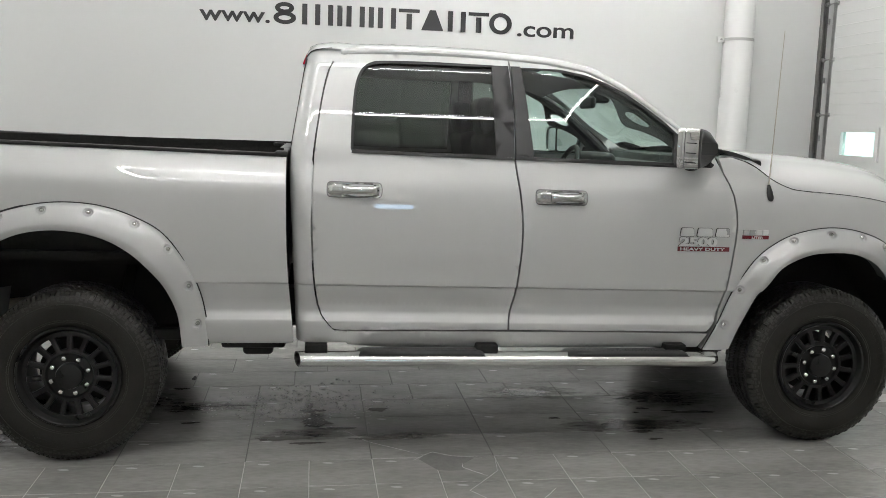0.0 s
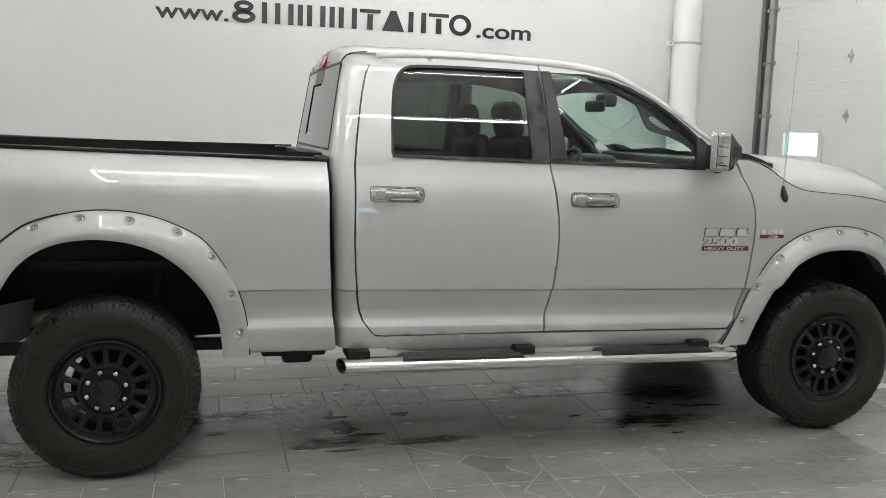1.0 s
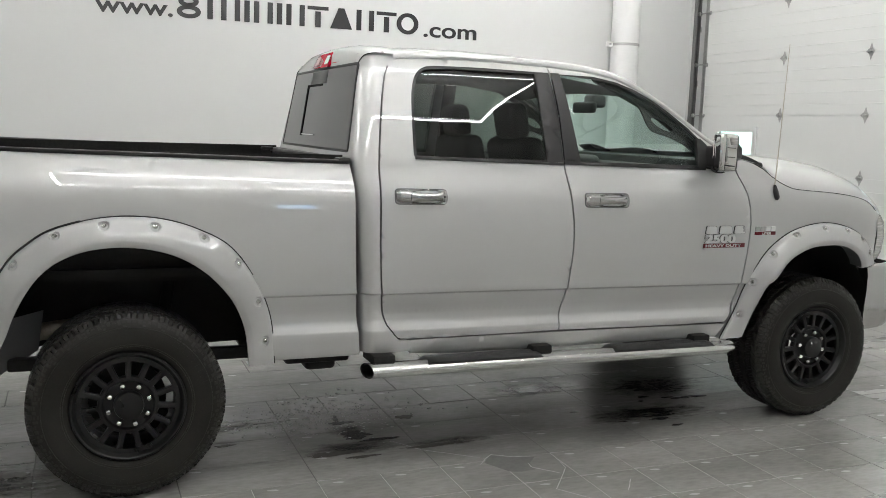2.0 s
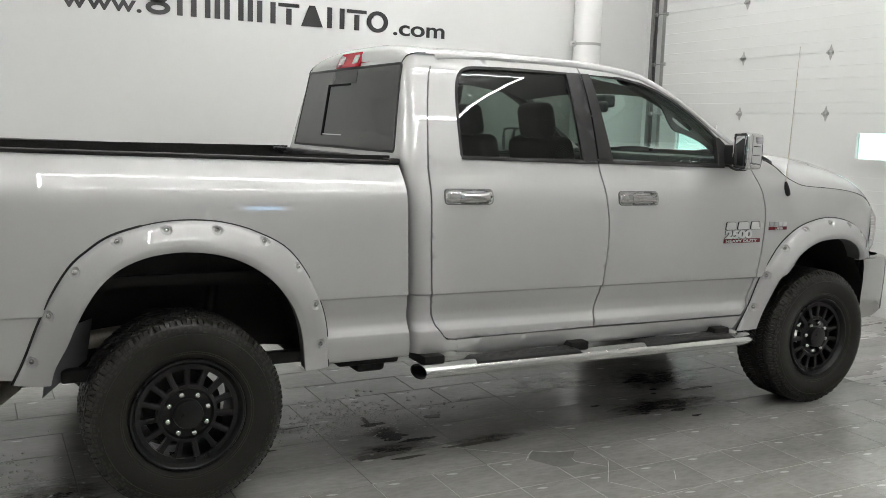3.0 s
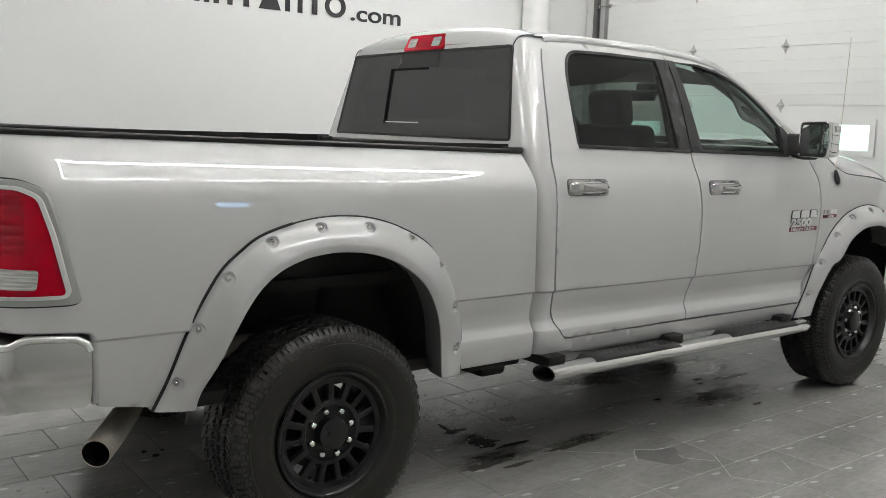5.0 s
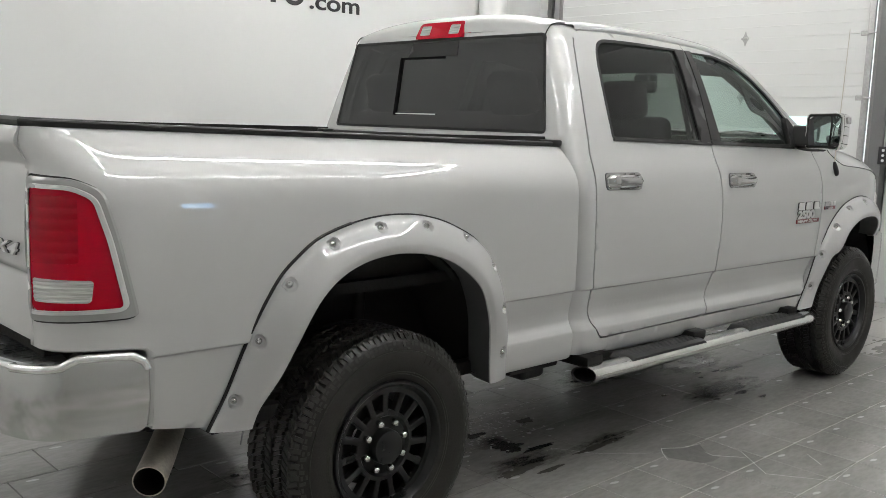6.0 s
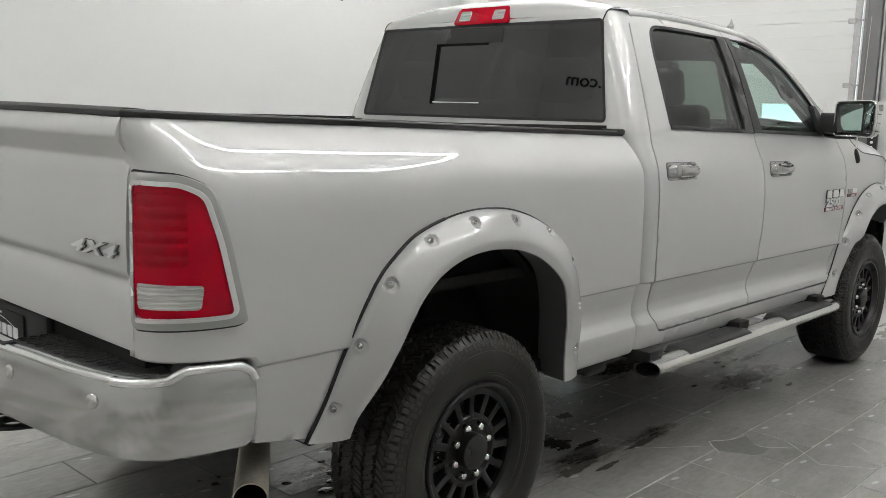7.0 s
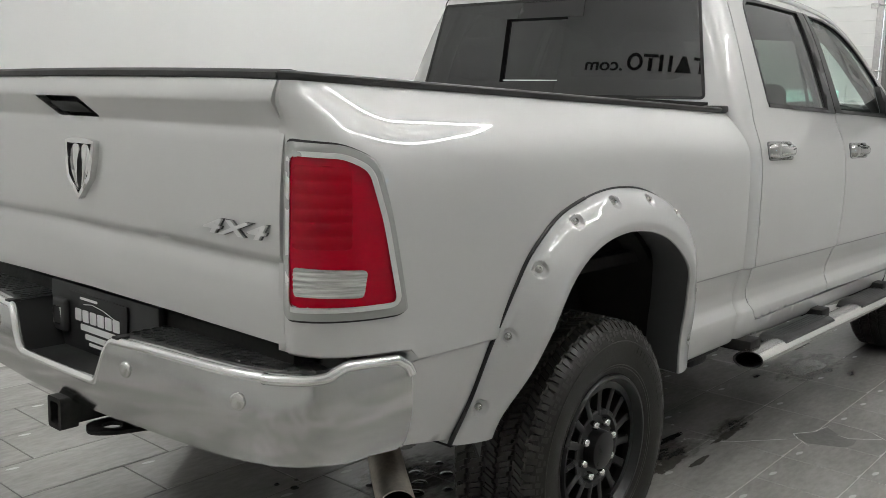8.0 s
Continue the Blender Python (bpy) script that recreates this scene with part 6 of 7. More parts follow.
# ---- underside ----
def underside():
    for y in (-0.43, 0.43):
        part("frame_rail", box(-1.05, 4.3, y - 0.04, y + 0.04, 0.60, 0.74, 0.01), UNDER, truck, "black steel frame rail")
    for x in (-0.85, 0.75, 1.6, 2.6, 3.3):
        part("cross_member", box(x - 0.04, x + 0.04, -0.42, 0.42, 0.60, 0.70, 0.01), UNDER, truck)
    for x in (0.0, 3.795):
        part("axle", tube([(x, -0.72, 0.435), (x, -0.2, 0.435), (x, 0.2, 0.435), (x, 0.72, 0.435)], 0.055, 14), UNDER, truck, "black axle tube")
        bm = bmesh.new()
        bmesh.ops.create_uvsphere(bm, u_segments=20, v_segments=12, radius=0.16, matrix=pose(x, 0.05, 0.43))
        part("differential", bm, UNDER, truck)
    part("floor_pan", box(1.06, 3.2, -0.86, 0.86, 0.60, 0.66, 0.01), UNDER, truck)
    part("fuel_tank", box(0.75, 1.9, 0.02, 0.40, 0.42, 0.62, 0.04), UNDER, truck)
    part("gearbox", box(2.0, 3.2, -0.2, 0.2, 0.44, 0.62, 0.05), UNDER, truck)
    part("drive_shaft", tube([(0.15, 0.05, 0.45), (2.0, 0.0, 0.52)], 0.04, 12), UNDER, truck)
    for y in (-0.56, 0.56):
        part("shock_absorber", tube([(0.12, y, 0.42), (0.20, y * 0.9, 0.90)], 0.03, 12), UNDER, truck, "dark shock absorber")
        part("coil_spring", tube([(-0.06 + 0.06 * math.cos(a), y * 0.86 + 0.06 * math.sin(a), 0.48 + 0.010 * a) for a in np.linspace(0, 30, 120)], 0.009, 6), UNDER, truck)
        part("shock_absorber", tube([(3.62, y, 0.42), (3.58, y * 0.95, 0.95)], 0.03, 12), UNDER, truck, "dark shock absorber")
    part("bed_bracket", box(0.68, 0.99, -0.90, -0.66, 0.520, 0.562, 0.015), UNDER, truck, "black bracket under the bed")
    part("bed_bracket", box(0.78, 0.93, -0.88, -0.60, 0.478, 0.54, 0.025, 3), UNDER, truck)
    for y in (-0.80, 0.80):
        part("under_bed_rail", box(-0.50, 1.02, y - 0.03, y + 0.03, 0.545, 0.60, 0.01), UNDER, truck)
    guard = []
    for u in np.linspace(0, 1, 9):
        x, y, low = -0.578 + 0.185 * u, -0.915 + 0.255 * u, 0.520 + 0.080 * u
        guard.append([(x + 0.004, y + 0.012, low)] + [(x + 0.14 * (z - 0.52), y, z) for z in np.linspace(low, 0.78, 6)])
    both(part("mud_guard", loft(guard), RETURN, truck, "grey plastic guard behind the rear wheel"))
    tip = [(-0.58, -0.52, 0.585), (-0.68, -0.645, 0.520), (-0.775, -0.765, 0.486), (-0.869, -0.886, 0.466)]
    e = part("exhaust_pipe", tube([(0.35, -0.45, 0.66), (-0.1, -0.50, 0.68), (-0.45, -0.56, 0.65)] + tip, [0.040] * 3 + [0.044, 0.046, 0.048, 0.049], 24, caps=False), STEEL, truck, "stained steel exhaust pipe")
    part("exhaust_inside", tube([(-0.68, -0.645, 0.520), (-0.775, -0.765, 0.486), (-0.8685, -0.8855, 0.4662)], [0.041, 0.043, 0.0455], 24, caps=False), UNDER, e, "black inside of the pipe")
    part("exhaust_rim", loft([tube_ring((-0.869, -0.886, 0.466), (-0.775, -0.765, 0.486), r) for r in (0.049, 0.0455)], True), STEEL, e)
    part("exhaust_hanger", tube([(-0.66, -0.60, 0.60), (-0.68, -0.60, 0.70)], 0.012, 8), UNDER, e)


def tube_ring(p, q, r, n=24):
    d = (Vector(p) - Vector(q)).normalized()
    s = d.cross(Vector((0, 0, 1))).normalized()
    u = s.cross(d)
    return [Vector(p) + r * (math.cos(a) * s + math.sin(a) * u) for a in np.linspace(0, 2 * math.pi, n, endpoint=False)]


underside()


# ---- cabin ----
def seat(x, y, w, name="seat", recline=12):
    s = part(name, box(x - 0.27, x + 0.27, y - w / 2, y + w / 2, 0.90, 1.06, 0.05, 4), SEAT, truck, "dark leather seat")
    m = pose(x - 0.24, y, 1.02, 0, -recline, 0)
    part("backrest", box(-0.065, 0.065, -w / 2, w / 2, 0.0, 0.60, 0.055, 4, m), SEAT, s)
    return s, m


def headrest(s, m, y):
    part("headrest", box(-0.055, 0.06, y - 0.135, y + 0.135, 0.585, 0.79, 0.05, 4, m), SEAT, s)
    for k in (-0.06, 0.06):
        part("headrest_post", tube([m @ Vector((0, y + k, 0.58)), m @ Vector((0, y + k, 0.66))], 0.006, 8), SEAL, s)


def cabin():
    for y in (-0.40, 0.40):
        s, m = seat(2.42, y, 0.54)
        headrest(s, m, 0)
    s, m = seat(1.52, 0.0, 1.42, "rear_bench", 14)
    for y in (-0.45, 0.45):
        headrest(s, m, y)
    d = part("dashboard", loft([[(3.02 + 0.05 * (1 - abs(t)), t * 0.80, 1.10), (2.90, t * 0.80, 1.22), (2.88, t * 0.80, 1.38), (2.94, t * 0.80, 1.44 + 0.02 * math.cos(t * 9)), (3.10, t * 0.80, 1.462), (3.40 - 0.18 * t * t, t * 0.78, 1.468)] for t in np.linspace(-1, 1, 21)]), TRIM_IN, truck, "dark dashboard")
    part("instrument_hood", box(2.84, 3.02, 0.22, 0.58, 1.38, 1.50, 0.04, 3), TRIM_IN, d)
    part("centre_screen", box(2.868, 2.90, -0.14, 0.14, 1.22, 1.40, 0.015), PILLAR, d, "dark centre screen")
    part("grab_handle", tube(spline([(2.86, -0.66, 1.37), (2.83, -0.62, 1.41), (2.82, -0.46, 1.425), (2.83, -0.30, 1.41), (2.86, -0.26, 1.37)], 4), 0.015, 10), BRUSHED, d, "bright dashboard trim")
    ring = [(2.72 + 0.175 * math.sin(a) * 0.42, 0.40 + 0.185 * math.cos(a), 1.36 + 0.185 * math.sin(a) * 0.91) for a in np.linspace(0, 2 * math.pi, 41)]
    w = part("steering_wheel", tube(ring, 0.016, 10, caps=False), SEAT, truck, "dark leather steering wheel")
    part("wheel_hub", box(2.74, 2.80, 0.33, 0.47, 1.30, 1.42, 0.03, 3), TRIM_IN, w)
    for a in (0.15, math.pi - 0.15, -math.pi / 2):
        part("wheel_spoke", tube([(2.76, 0.40, 1.36), (2.72 + 0.073 * math.sin(a), 0.40 + 0.18 * math.cos(a), 1.36 + 0.168 * math.sin(a))], 0.014, 8), TRIM_IN, w)
    part("rear_view_mirror", box(2.72, 2.755, -0.13, 0.13, 1.765, 1.835, 0.02, 3), PLASTIC, truck, "black rear-view mirror")
    part("mirror_mount", box(2.76, 2.86, -0.06, 0.06, 1.80, 1.88, 0.02, 3), PLASTIC, truck, "black mirror mount and sensor box")
    part("headliner", loft([[(x, y * 0.68, z - 0.035 * y * y) for y in np.linspace(-1, 1, 13)] for x, z in ((1.14, 1.93), (1.3, 1.962), (2.2, 1.962), (2.45, 1.930), (2.62, 1.875))]), LINING, truck, "grey cloth headliner")
    # inner pillars and the lower lining of the cab
    for pts in ([(2.46, -0.66, 1.92), (2.75, -0.715, 1.775), (2.96, -0.775, 1.62), (3.14, -0.83, 1.48)], [(2.10, -0.66, 1.93), (2.11, -0.755, 1.70), (2.12, -0.84, 1.47), (2.12, -0.86, 1.2)], [(1.20, -0.65, 1.92), (1.17, -0.74, 1.70), (1.16, -0.80, 1.47)]):
        both(part("pillar_lining", tube(spline(pts, 4), 0.045, 10, 0.6), LINING if pts[0][0] < 2 else TRIM_IN, truck, "inner pillar lining"))
    plate = spline([(2.40, 1.945), (2.52, 1.922), (2.64, 1.872), (2.76, 1.802), (2.88, 1.718), (3.00, 1.632), (3.12, 1.545), (3.06, 1.48), (2.967, 1.545), (2.901, 1.596), (2.804, 1.636), (2.715, 1.660), (2.682, 1.70), (2.668, 1.743), (2.642, 1.800), (2.585, 1.838), (2.50, 1.880), (2.40, 1.910)], 3, True)
    grip = [(2.777 + 0.072 * math.cos(a) * 0.905 + 0.022 * math.sin(a) * 0.424, 1.700 - 0.072 * math.cos(a) * 0.424 + 0.022 * math.sin(a) * 0.905) for a in np.linspace(0, 2 * math.pi, 24, endpoint=False)]
    both(part("pillar_grip", sheet([plate, grip], lambda x, z: Vector((x, -CAB(min(1.95, z)) + 0.050, z)), 0.05, (), (0, 0.012, 0)), TRIM_IN, truck, "dark pillar lining with an oval grab opening"))
    both(part("belt_strap", tube([(2.08, -0.70, 1.80), (2.10, -0.78, 1.5), (2.12, -0.80, 1.0)], 0.022, 8, 0.15), SEAL, truck, "black seat belt"))
    part("cabin_floor", box(1.1, 3.15, -0.84, 0.84, 0.66, 0.70, 0), TRIM_IN, truck, smooth=False)
    part("cabin_back_lining", box(1.06, 1.09, -0.78, 0.78, 0.70, 1.47, 0), TRIM_IN, truck, smooth=False)


cabin()


# ---- tiled floor: tiles of 0.61 by 0.305 m, laid in staggered rows ----
def tile_material():
    m = material("grey_porcelain", (0.38, 0.372, 0.352), 0.28, 0, 0, 0.20, 46, 1.3, 0.07, 0.07, (0.35, 1, 1), spec=0.95)
    b = m.node_tree.nodes["Principled BSDF"]
    old = b.inputs["Base Color"].links[0].from_socket
    info = node(m, "ShaderNodeObjectInfo")
    isl = node(m, "ShaderNodeNewGeometry")
    sm = node(m, "ShaderNodeMath")
    sm.operation = "ADD"
    link(m, info.outputs["Random"], sm.inputs[0])
    link(m, isl.outputs["Random Per Island"], sm.inputs[1])
    rg = node(m, "ShaderNodeMapRange", From_Min=0.0, From_Max=2.0, To_Min=0.88, To_Max=1.12)
    link(m, sm.outputs[0], rg.inputs["Value"])
    sc = node(m, "ShaderNodeVectorMath")
    sc.operation = "SCALE"
    link(m, old, sc.inputs[0])
    link(m, rg.outputs["Result"], sc.inputs["Scale"])
    # smears of dirt across the floor
    pos = node(m, "ShaderNodeNewGeometry")
    mp = node(m, "ShaderNodeMapping", Scale=(0.55, 1.5, 1))
    mp.inputs["Rotation"].default_value = (0, 0, 0.5)
    link(m, pos.outputs["Position"], mp.inputs["Vector"])
    ns = node(m, "ShaderNodeTexNoise", Scale=1.5, Detail=8.0, Roughness=0.62)
    link(m, mp.outputs["Vector"], ns.inputs["Vector"])
    dr = node(m, "ShaderNodeMapRange", From_Min=0.40, From_Max=0.68, To_Min=1.0, To_Max=0.66)
    link(m, ns.outputs["Fac"], dr.inputs["Value"])
    s2 = node(m, "ShaderNodeVectorMath")
    s2.operation = "SCALE"
    link(m, sc.outputs["Vector"], s2.inputs[0])
    link(m, dr.outputs["Result"], s2.inputs["Scale"])
    # dark stains: water and dirt off the truck, and broader dark patches under it
    total = None
    for cx, cy, rx, ry, seed in ((1.08, -0.66, 0.46, 0.20, 0.0), (1.14, -0.42, 0.20, 0.18, 3.1), (0.12, -0.05, 0.55, 0.36, 2.0), (2.90, -0.62, 0.8, 0.26, 7.7), (3.25, -0.15, 0.7, 0.40, 6.1), (-0.55, -0.62, 0.50, 0.42, 5.0), (0.50, -0.18, 0.55, 0.20, 9.0), (2.45, 0.0, 0.6, 0.26, 11.0), (1.60, -0.72, 0.5, 0.10, 4.0)):
        mp2 = node(m, "ShaderNodeMapping", Location=(-cx / rx, -cy / ry, 0), Scale=(1 / rx, 1 / ry, 1))
        link(m, pos.outputs["Position"], mp2.inputs["Vector"])
        ln = node(m, "ShaderNodeVectorMath")
        ln.operation = "LENGTH"
        link(m, mp2.outputs["Vector"], ln.inputs[0])
        fall = node(m, "ShaderNodeMapRange", From_Min=0.2, From_Max=1.15, To_Min=0.36, To_Max=-0.35)
        link(m, ln.outputs["Value"], fall.inputs["Value"])
        if total is None:
            total = fall.outputs["Result"]
        else:
            mx = node(m, "ShaderNodeMath")
            mx.operation = "MAXIMUM"
            link(m, total, mx.inputs[0])
            link(m, fall.outputs["Result"], mx.inputs[1])
            total = mx.outputs[0]
    mp3 = node(m, "ShaderNodeMapping", Scale=(3.6, 8.5, 1))
    link(m, pos.outputs["Position"], mp3.inputs["Vector"])
    ns2 = node(m, "ShaderNodeTexNoise", Scale=2.1, Detail=11.0, Roughness=0.76)
    link(m, mp3.outputs["Vector"], ns2.inputs["Vector"])
    sm2 = node(m, "ShaderNodeMath")
    sm2.operation = "ADD"
    link(m, ns2.outputs["Fac"], sm2.inputs[0])
    link(m, total, sm2.inputs[1])
    st = node(m, "ShaderNodeMapRange", From_Min=0.60, From_Max=0.86, To_Min=0.0, To_Max=1.0)
    link(m, sm2.outputs[0], st.inputs["Value"])
    mix = node(m, "ShaderNodeMix")
    mix.data_type = "RGBA"
    link(m, st.outputs["Result"], mix.inputs["Factor"])
    for sock in mix.inputs:
        if sock.type == "RGBA" and sock.name == "A":
            link(m, s2.outputs["Vector"], sock)
        if sock.type == "RGBA" and sock.name == "B":
            sock.default_value = (0.075, 0.070, 0.063, 1)
    link(m, [o for o in mix.outputs if o.type == "RGBA"][0], b.inputs["Base Color"])
    # wet stains are smoother
    old_r = b.inputs["Roughness"].links[0].from_socket
    rw = node(m, "ShaderNodeMapRange", To_Min=1.0, To_Max=0.65)
    link(m, st.outputs["Result"], rw.inputs["Value"])
    mr = node(m, "ShaderNodeMath")
    mr.operation = "MULTIPLY"
    link(m, old_r, mr.inputs[0])
    link(m, rw.outputs["Result"], mr.inputs[1])
    link(m, mr.outputs[0], b.inputs["Roughness"])
    return m


TILE = tile_material()
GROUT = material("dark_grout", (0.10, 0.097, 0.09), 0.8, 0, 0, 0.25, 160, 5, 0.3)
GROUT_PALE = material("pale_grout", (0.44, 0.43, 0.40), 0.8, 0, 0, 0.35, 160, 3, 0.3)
WATER = material("clear_water", (0.06, 0.058, 0.055), 0.03, 0, 0.6, 0.1, 40, 6, 0.0, 0.01)
SMUDGE = material("dirty_smudge", (0.085, 0.080, 0.072), 0.24, 0, 0, 0.3, 40, 6, 0.0, 0.05)
WET = material("wet_film", (0.035, 0.033, 0.030), 0.20, 0, 0, 0.3, 40, 6, 0.0, 0.03)


def tiled_floor():
    """Long tiles in staggered rows, and rows of square ones cut from them."""
    fl = tagged(new("floor"), "grey porcelain tiles in staggered rows, dirty and partly wet", "floor", kind="structure")
    fl.matrix_basis = FLOOR_M
    # from this line on, under and beyond the truck, the grout is darker
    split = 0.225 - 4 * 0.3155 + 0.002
    part("grout_bed", box(X0, X1, split, Y1, -0.08, -0.003, 0), GROUT, fl, "dark grout", False)
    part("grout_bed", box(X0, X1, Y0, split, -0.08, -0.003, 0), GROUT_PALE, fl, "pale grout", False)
    tw, th, g = 0.613, 0.3155, 0.0024

    def tile_mesh(w):
        bm = bmesh.new()
        x0, x1, y0, y1 = g, w - g, g, th - g
        rings = []
        for d, z in ((0.002, -0.0005), (0.0, -0.0018), (0.0, -0.006)):
            rings.append([bm.verts.new(q) for q in ((x0 + d, y0 + d, z), (x1 - d, y0 + d, z), (x1 - d, y1 - d, z), (x0 + d, y1 - d, z))])
        bm.faces.new(rings[0])
        for up, low in zip(rings, rings[1:]):
            for i in range(4):
                bm.faces.new((low[i], low[(i + 1) % 4], up[(i + 1) % 4], up[i]))
        me = bpy.data.meshes.new("tile")
        bm.to_mesh(me)
        bm.free()
        me.materials.append(TILE)
        return me
    whole = {tw: tile_mesh(tw), tw / 2: tile_mesh(tw / 2)}
    rnd = random.Random(5)
    verts, faces, picked = [], [], 0
    rows = range(math.floor((Y0 - 0.225) / th), math.ceil((Y1 - 0.225) / th))
    for r in sorted(rows, key=lambda q: abs(q + 3)):
        y = 0.225 + r * th
        square = r == -1 or r <= -5
        w = tw / 2 if square else tw
        start = 1.42 if r < 0 else 1.015 + 0.21 * (r % 3)
        for k in range(math.floor((X0 - start) / w), math.ceil((X1 - start) / w)):
            x = start + k * w
            xa, xb, ya, yb = max(x, X0), min(x + w, X1), max(y, Y0), min(y + th, Y1)
            if xb - xa < 0.02 or yb - ya < 0.02:
                continue
            full = xb - xa > w - 1e-6 and yb - ya > th - 1e-6
            if full and -1.9 < x < 4.3 and -2.35 < y < 1.9 and picked < 300:
                picked += 1
                o = new("tile", whole[w])
                o.parent = fl
                o.matrix_basis = pose(x, y, rnd.uniform(-0.0005, 0.0002), rnd.uniform(-0.05, 0.05), rnd.uniform(-0.03, 0.03), 0)
            else:
                b = len(verts)
                p, q = ((xa + g, ya + g), (xb - g, ya + g), (xb - g, yb - g), (xa + g, yb - g)), 0.002
                verts += [(u, v, -0.0018) for u, v in p] + [(u + (q if i in (0, 3) else -q), v + (q if i < 2 else -q), -0.0005) for i, (u, v) in enumerate(p)]
                faces += [(b + 4, b + 5, b + 6, b + 7)] + [(b + i, b + (i + 1) % 4, b + 4 + (i + 1) % 4, b + 4 + i) for i in range(4)]
    far = bpy.data.meshes.new("far_tiles")
    far.from_pydata(verts, [], faces)
    far.materials.append(TILE)
    o = tagged(new("far_tiles", far), "grey porcelain tiles further off", kind="stuff")
    o.parent = fl


tiled_floor()


def puddle(cx, cy, rx, ry, seed, name="puddle", label="thin dark wet patch on the tiles"):
    """A thin film with a ragged edge."""
    rnd = random.Random(seed)
    waves = [(k, rnd.uniform(0.04, 0.20) / (1 + 0.10 * k), rnd.uniform(0, 6.3)) for k in (2, 3, 4, 5, 7, 9, 12, 16, 21)]
    loop = []
    for a in np.linspace(0, 2 * math.pi, 84, endpoint=False):
        k = max(0.3, 1 + sum(m * math.sin(q * a + p) for q, m, p in waves))
        loop.append((cx + rx * k * math.cos(a), cy + ry * k * math.sin(a)))
    n = len(loop)
    bm = bmesh.new()
    top = [bm.verts.new((x, y, 0.0012)) for x, y in loop]
    low = [bm.verts.new((cx + (x - cx) * 1.02, cy + (y - cy) * 1.02, -0.0004)) for x, y in loop]
    bm.faces.new(top)
    for i in range(n):
        j = (i + 1) % n
        bm.faces.new((low[i], low[j], top[j], top[i]))
    o = tagged(obj(name, bm, WET if seed < 4 else SMUDGE, None, label), category="puddle", group="wet patches")
    o.matrix_basis = FLOOR_M
    return o


for i, (x, y, a, b) in enumerate((
        (1.15, -0.49, 0.075, 0.055), (1.13, -0.28, 0.070, 0.022), (1.115, -0.20, 0.016, 0.050), (1.26, -0.585, 0.10, 0.016), (1.52, -0.755, 0.17, 0.018),
        (1.50, -0.28, 0.055, 0.026), (0.98, -0.72, 0.15, 0.026), (1.10, -0.80, 0.08, 0.015), (3.33, -0.43, 0.110, 0.018), (3.21, -0.40, 0.040, 0.010),
        (3.42, -0.44, 0.050, 0.010), (3.06, -0.35, 0.035, 0.014), (3.00, -0.42, 0.020, 0.010), (2.68, -0.72, 0.030, 0.012), (2.92, -0.74, 0.060, 0.020),
        (2.95, -0.86, 0.035, 0.012), (2.49, -0.49, 0.030, 0.010), (2.99, -0.67, 0.016, 0.008), (0.34, 0.185, 0.045, 0.016), (0.39, 0.41, 0.014, 0.040),
        (0.36, -0.10, 0.040, 0.018), (0.37, -0.25, 0.040, 0.014), (0.63, -0.16, 0.16, 0.010), (0.47, -0.45, 0.05, 0.012),
        (-0.72, -0.62, 0.05, 0.03), (-0.60, -0.78, 0.04, 0.02), (-0.50, -0.55, 0.06, 0.035))):
    puddle(x, y, a, b, i)


def droplets():
    """Many small drops of water on the tiles."""
    rnd, bms = random.Random(3), []
    ball = bmesh.new()
    bmesh.ops.create_icosphere(ball, subdivisions=1, radius=1.0)
    vs, fs = [v.co.copy() for v in ball.verts], [[v.index for v in f.verts] for f in ball.faces]
    ball.free()
    verts, faces = [], []
    for i in range(760):
        x, y = (rnd.gauss(1.08, 0.26), rnd.gauss(-0.13, 0.17)) if i < 620 else (rnd.gauss(-0.75, 0.22), rnd.gauss(-0.35, 0.22))
        r = rnd.uniform(0.003, 0.010) * (1.5 if rnd.random() < 0.1 else 1)
        b = len(verts)
        verts += [(x + v.x * r * rnd.uniform(0.9, 1.3), y + v.y * r, v.z * r * 0.28) for v in vs]
        faces += [[b + i for i in f] for f in fs]
    me = bpy.data.meshes.new("water_drops")
    me.from_pydata(verts, [], faces)
    me.materials.append(DROP)
    me.shade_smooth()
    tagged(new("water_drops", me), "small water drops scattered on the tiles", "water drops", kind="stuff").matrix_basis = FLOOR_M


DROP = material("water_drop", (0.50, 0.49, 0.47), 0.04, 0, 1.0, 0.1, 40, 6, 0.0, 0.02)
droplets()


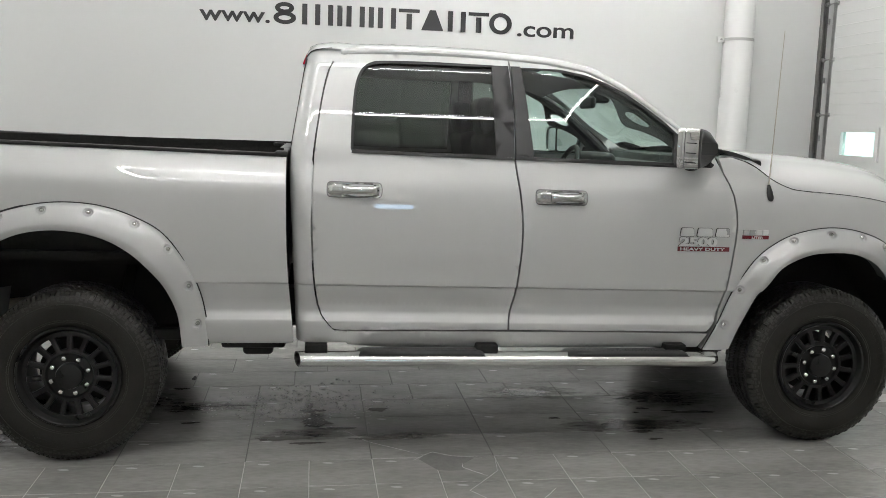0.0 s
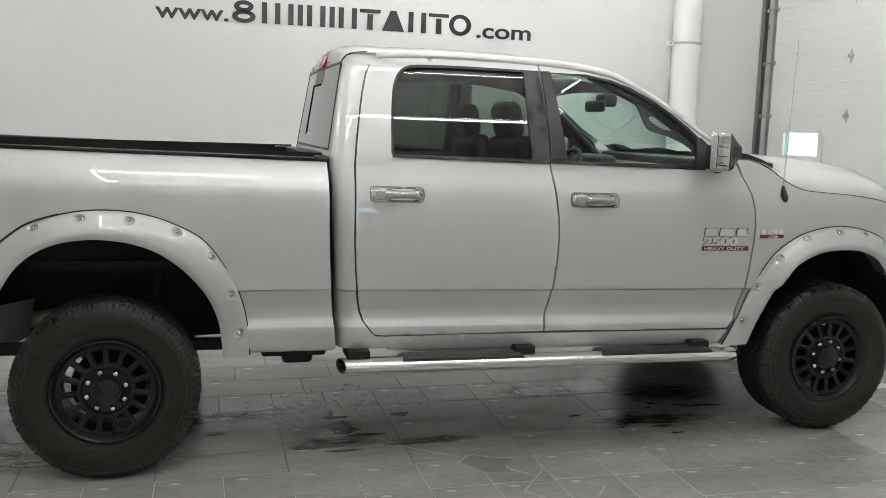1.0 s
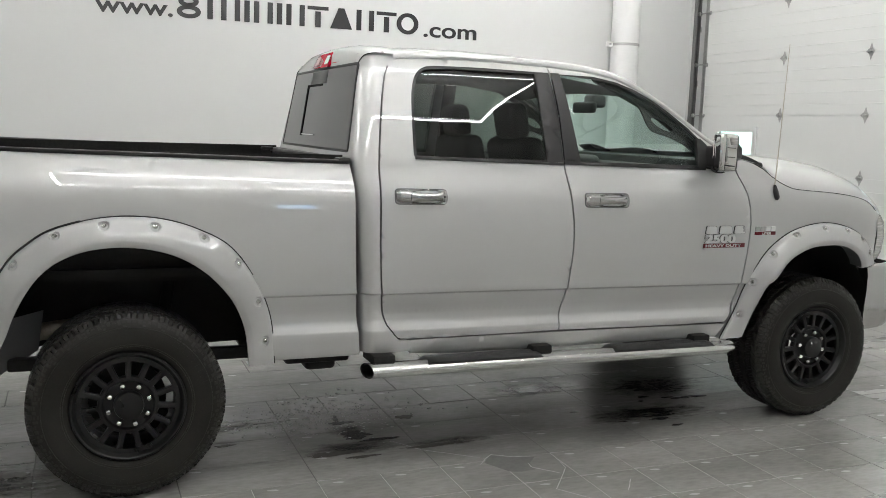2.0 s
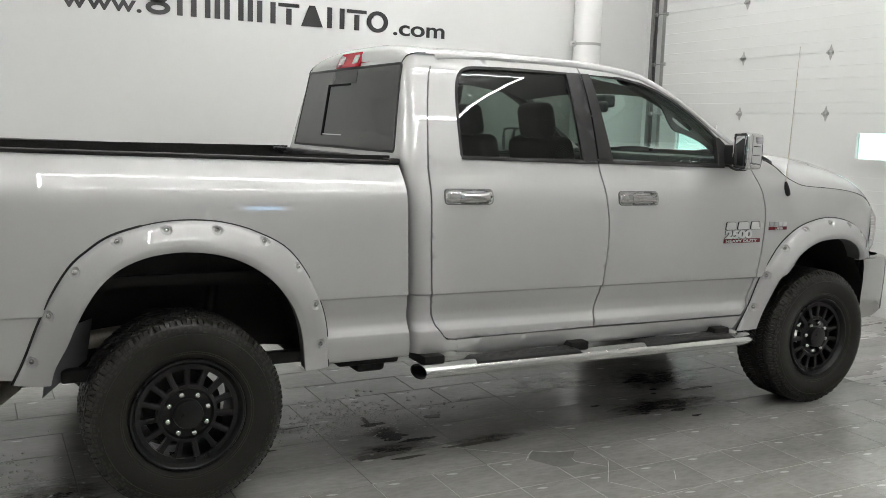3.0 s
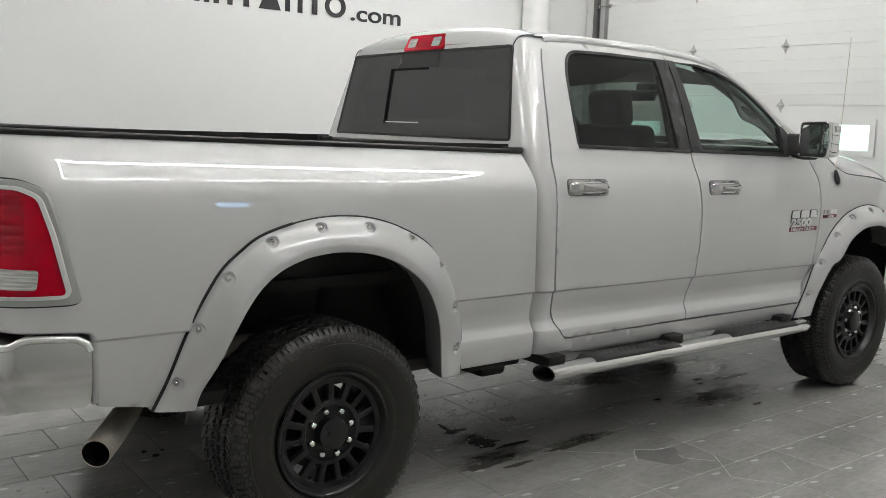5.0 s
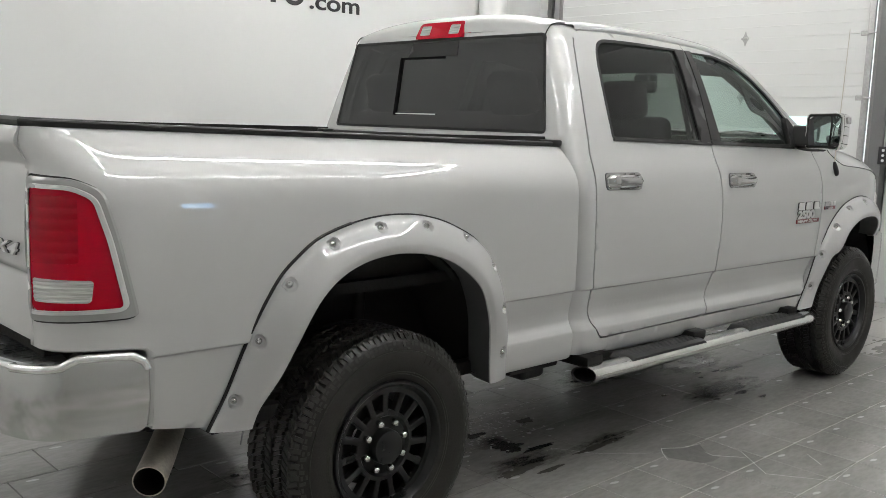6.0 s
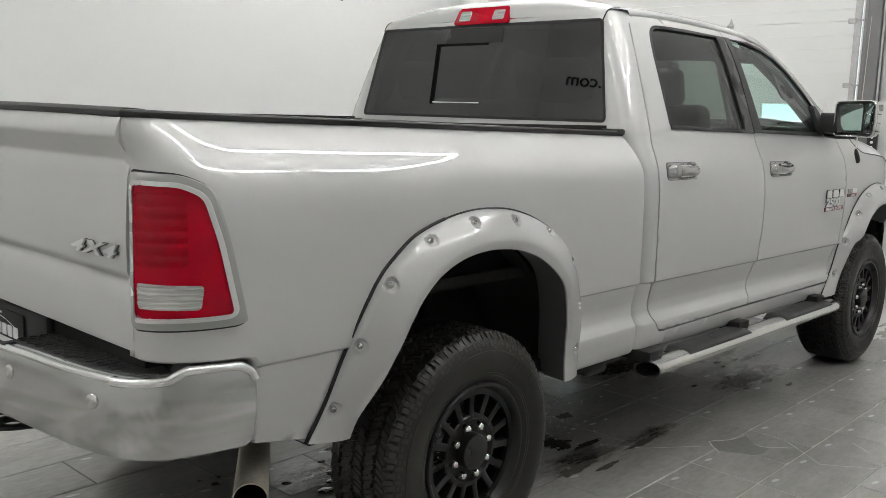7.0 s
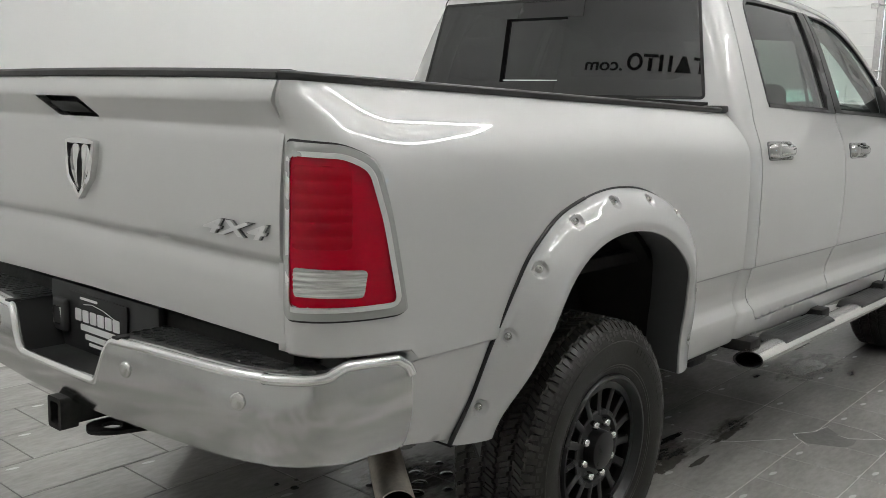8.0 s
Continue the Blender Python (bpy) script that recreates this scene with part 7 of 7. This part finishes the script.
def water_mark(pts, w, seed):
    """A thin dried line left on the tiles."""
    rnd = random.Random(seed)
    fine = []
    for (x0, y0), (x1, y1) in zip(pts, pts[1:]):
        fine += [(x0 + (x1 - x0) * k / 8 + rnd.uniform(-0.0015, 0.0015), y0 + (y1 - y0) * k / 8 + rnd.uniform(-0.0015, 0.0015)) for k in range(8)]
    fine.append(pts[-1])
    bm = bmesh.new()
    rows = []
    for i, (x, y) in enumerate(fine):
        a, b = fine[max(0, i - 1)], fine[min(len(fine) - 1, i + 1)]
        d = Vector((b[0] - a[0], b[1] - a[1])).normalized()
        k = 0.65 * w * rnd.uniform(0.4, 1.2) * min(1, 4 * min(i, len(fine) - 1 - i) / len(fine) + 0.2)
        rows.append((bm.verts.new((x - d.y * k, y + d.x * k, 0.0009)), bm.verts.new((x + d.y * k, y - d.x * k, 0.0009))))
    for p, q in zip(rows, rows[1:]):
        bm.faces.new((p[0], p[1], q[1], q[0]))
    tagged(obj("water_mark", bm, MARK, None, "thin pale dried line on the tiles", False), category="stain", group="dried marks").matrix_basis = FLOOR_M


MARK = material("dried_mark", (0.50, 0.49, 0.47), 0.40, 0, 0, 0.2, 80, 6, 0.05)
for i, (pts, w) in enumerate((
        ([(1.30, -0.62), (1.41, -0.80), (1.54, -0.90), (1.68, -1.01)], 0.0036),
        ([(1.62, -1.08), (1.68, -1.01), (1.73, -0.97), (1.82, -1.03), (1.97, -1.06)], 0.0036),
        ([(1.86, -1.13), (1.85, -1.18), (1.90, -1.24), (1.955, -1.30)], 0.0038),
        ([(2.035, -1.06), (2.01, -1.24), (1.84, -1.46), (2.01, -1.70), (2.30, -1.67)], 0.0026),
        ([(2.242, -1.462), (2.156, -1.577)], 0.003))):
    water_mark(pts, w, i)

DAMP = material("damp_film", (0.20, 0.195, 0.187), 0.22, 0, 0, 0.2, 40, 4, 0.0, 0.05)


def damp_patch(pts, label):
    """A thin damp film with straight edges."""
    bm = bmesh.new()
    bm.faces.new([bm.verts.new((x, y, 0.0005)) for x, y in pts[::-1]])
    tagged(obj("damp_patch", bm, DAMP, None, label, False), category="puddle", group="wet patches").matrix_basis = FLOOR_M


damp_patch([(1.65, -1.062), (1.68, -1.022), (1.724, -0.975), (1.795, -1.03), (1.93, -1.062), (1.866, -1.135), (1.855, -1.215), (1.78, -1.222), (1.724, -1.205)], "slightly darker damp patch with pale edges on the tiles")
rnd = random.Random(21)
for x, y, r in ((0.10, -0.10, 0.030), (0.16, -0.02, 0.022), (0.02, -0.15, 0.034), (0.24, -0.12, 0.026), (0.30, -0.03, 0.018), (0.13, -0.22, 0.020), (0.20, 0.10, 0.016), (-0.05, 0.02, 0.018), (0.36, -0.16, 0.022), (-0.27, 0.21, 0.016), (-0.30, 0.28, 0.010), (-0.22, 0.26, 0.008)):
    bead = revolve([(0.0045, 0.0), (0.0042, 0.5 * r), (0.0030, 0.8 * r), (0.0012, 0.95 * r), (-0.0005, r)], 20, "z")
    for v in bead.verts:
        v.co.x *= rnd.uniform(0.97, 1.03) * 1.15
    o = tagged(obj("water_bead", bead, WATER, None, "large flat bead of clear water on wet tiles"), category="puddle", group="wet patches")
    o.matrix_basis = FLOOR_M @ pose(x, y, 0.0012)
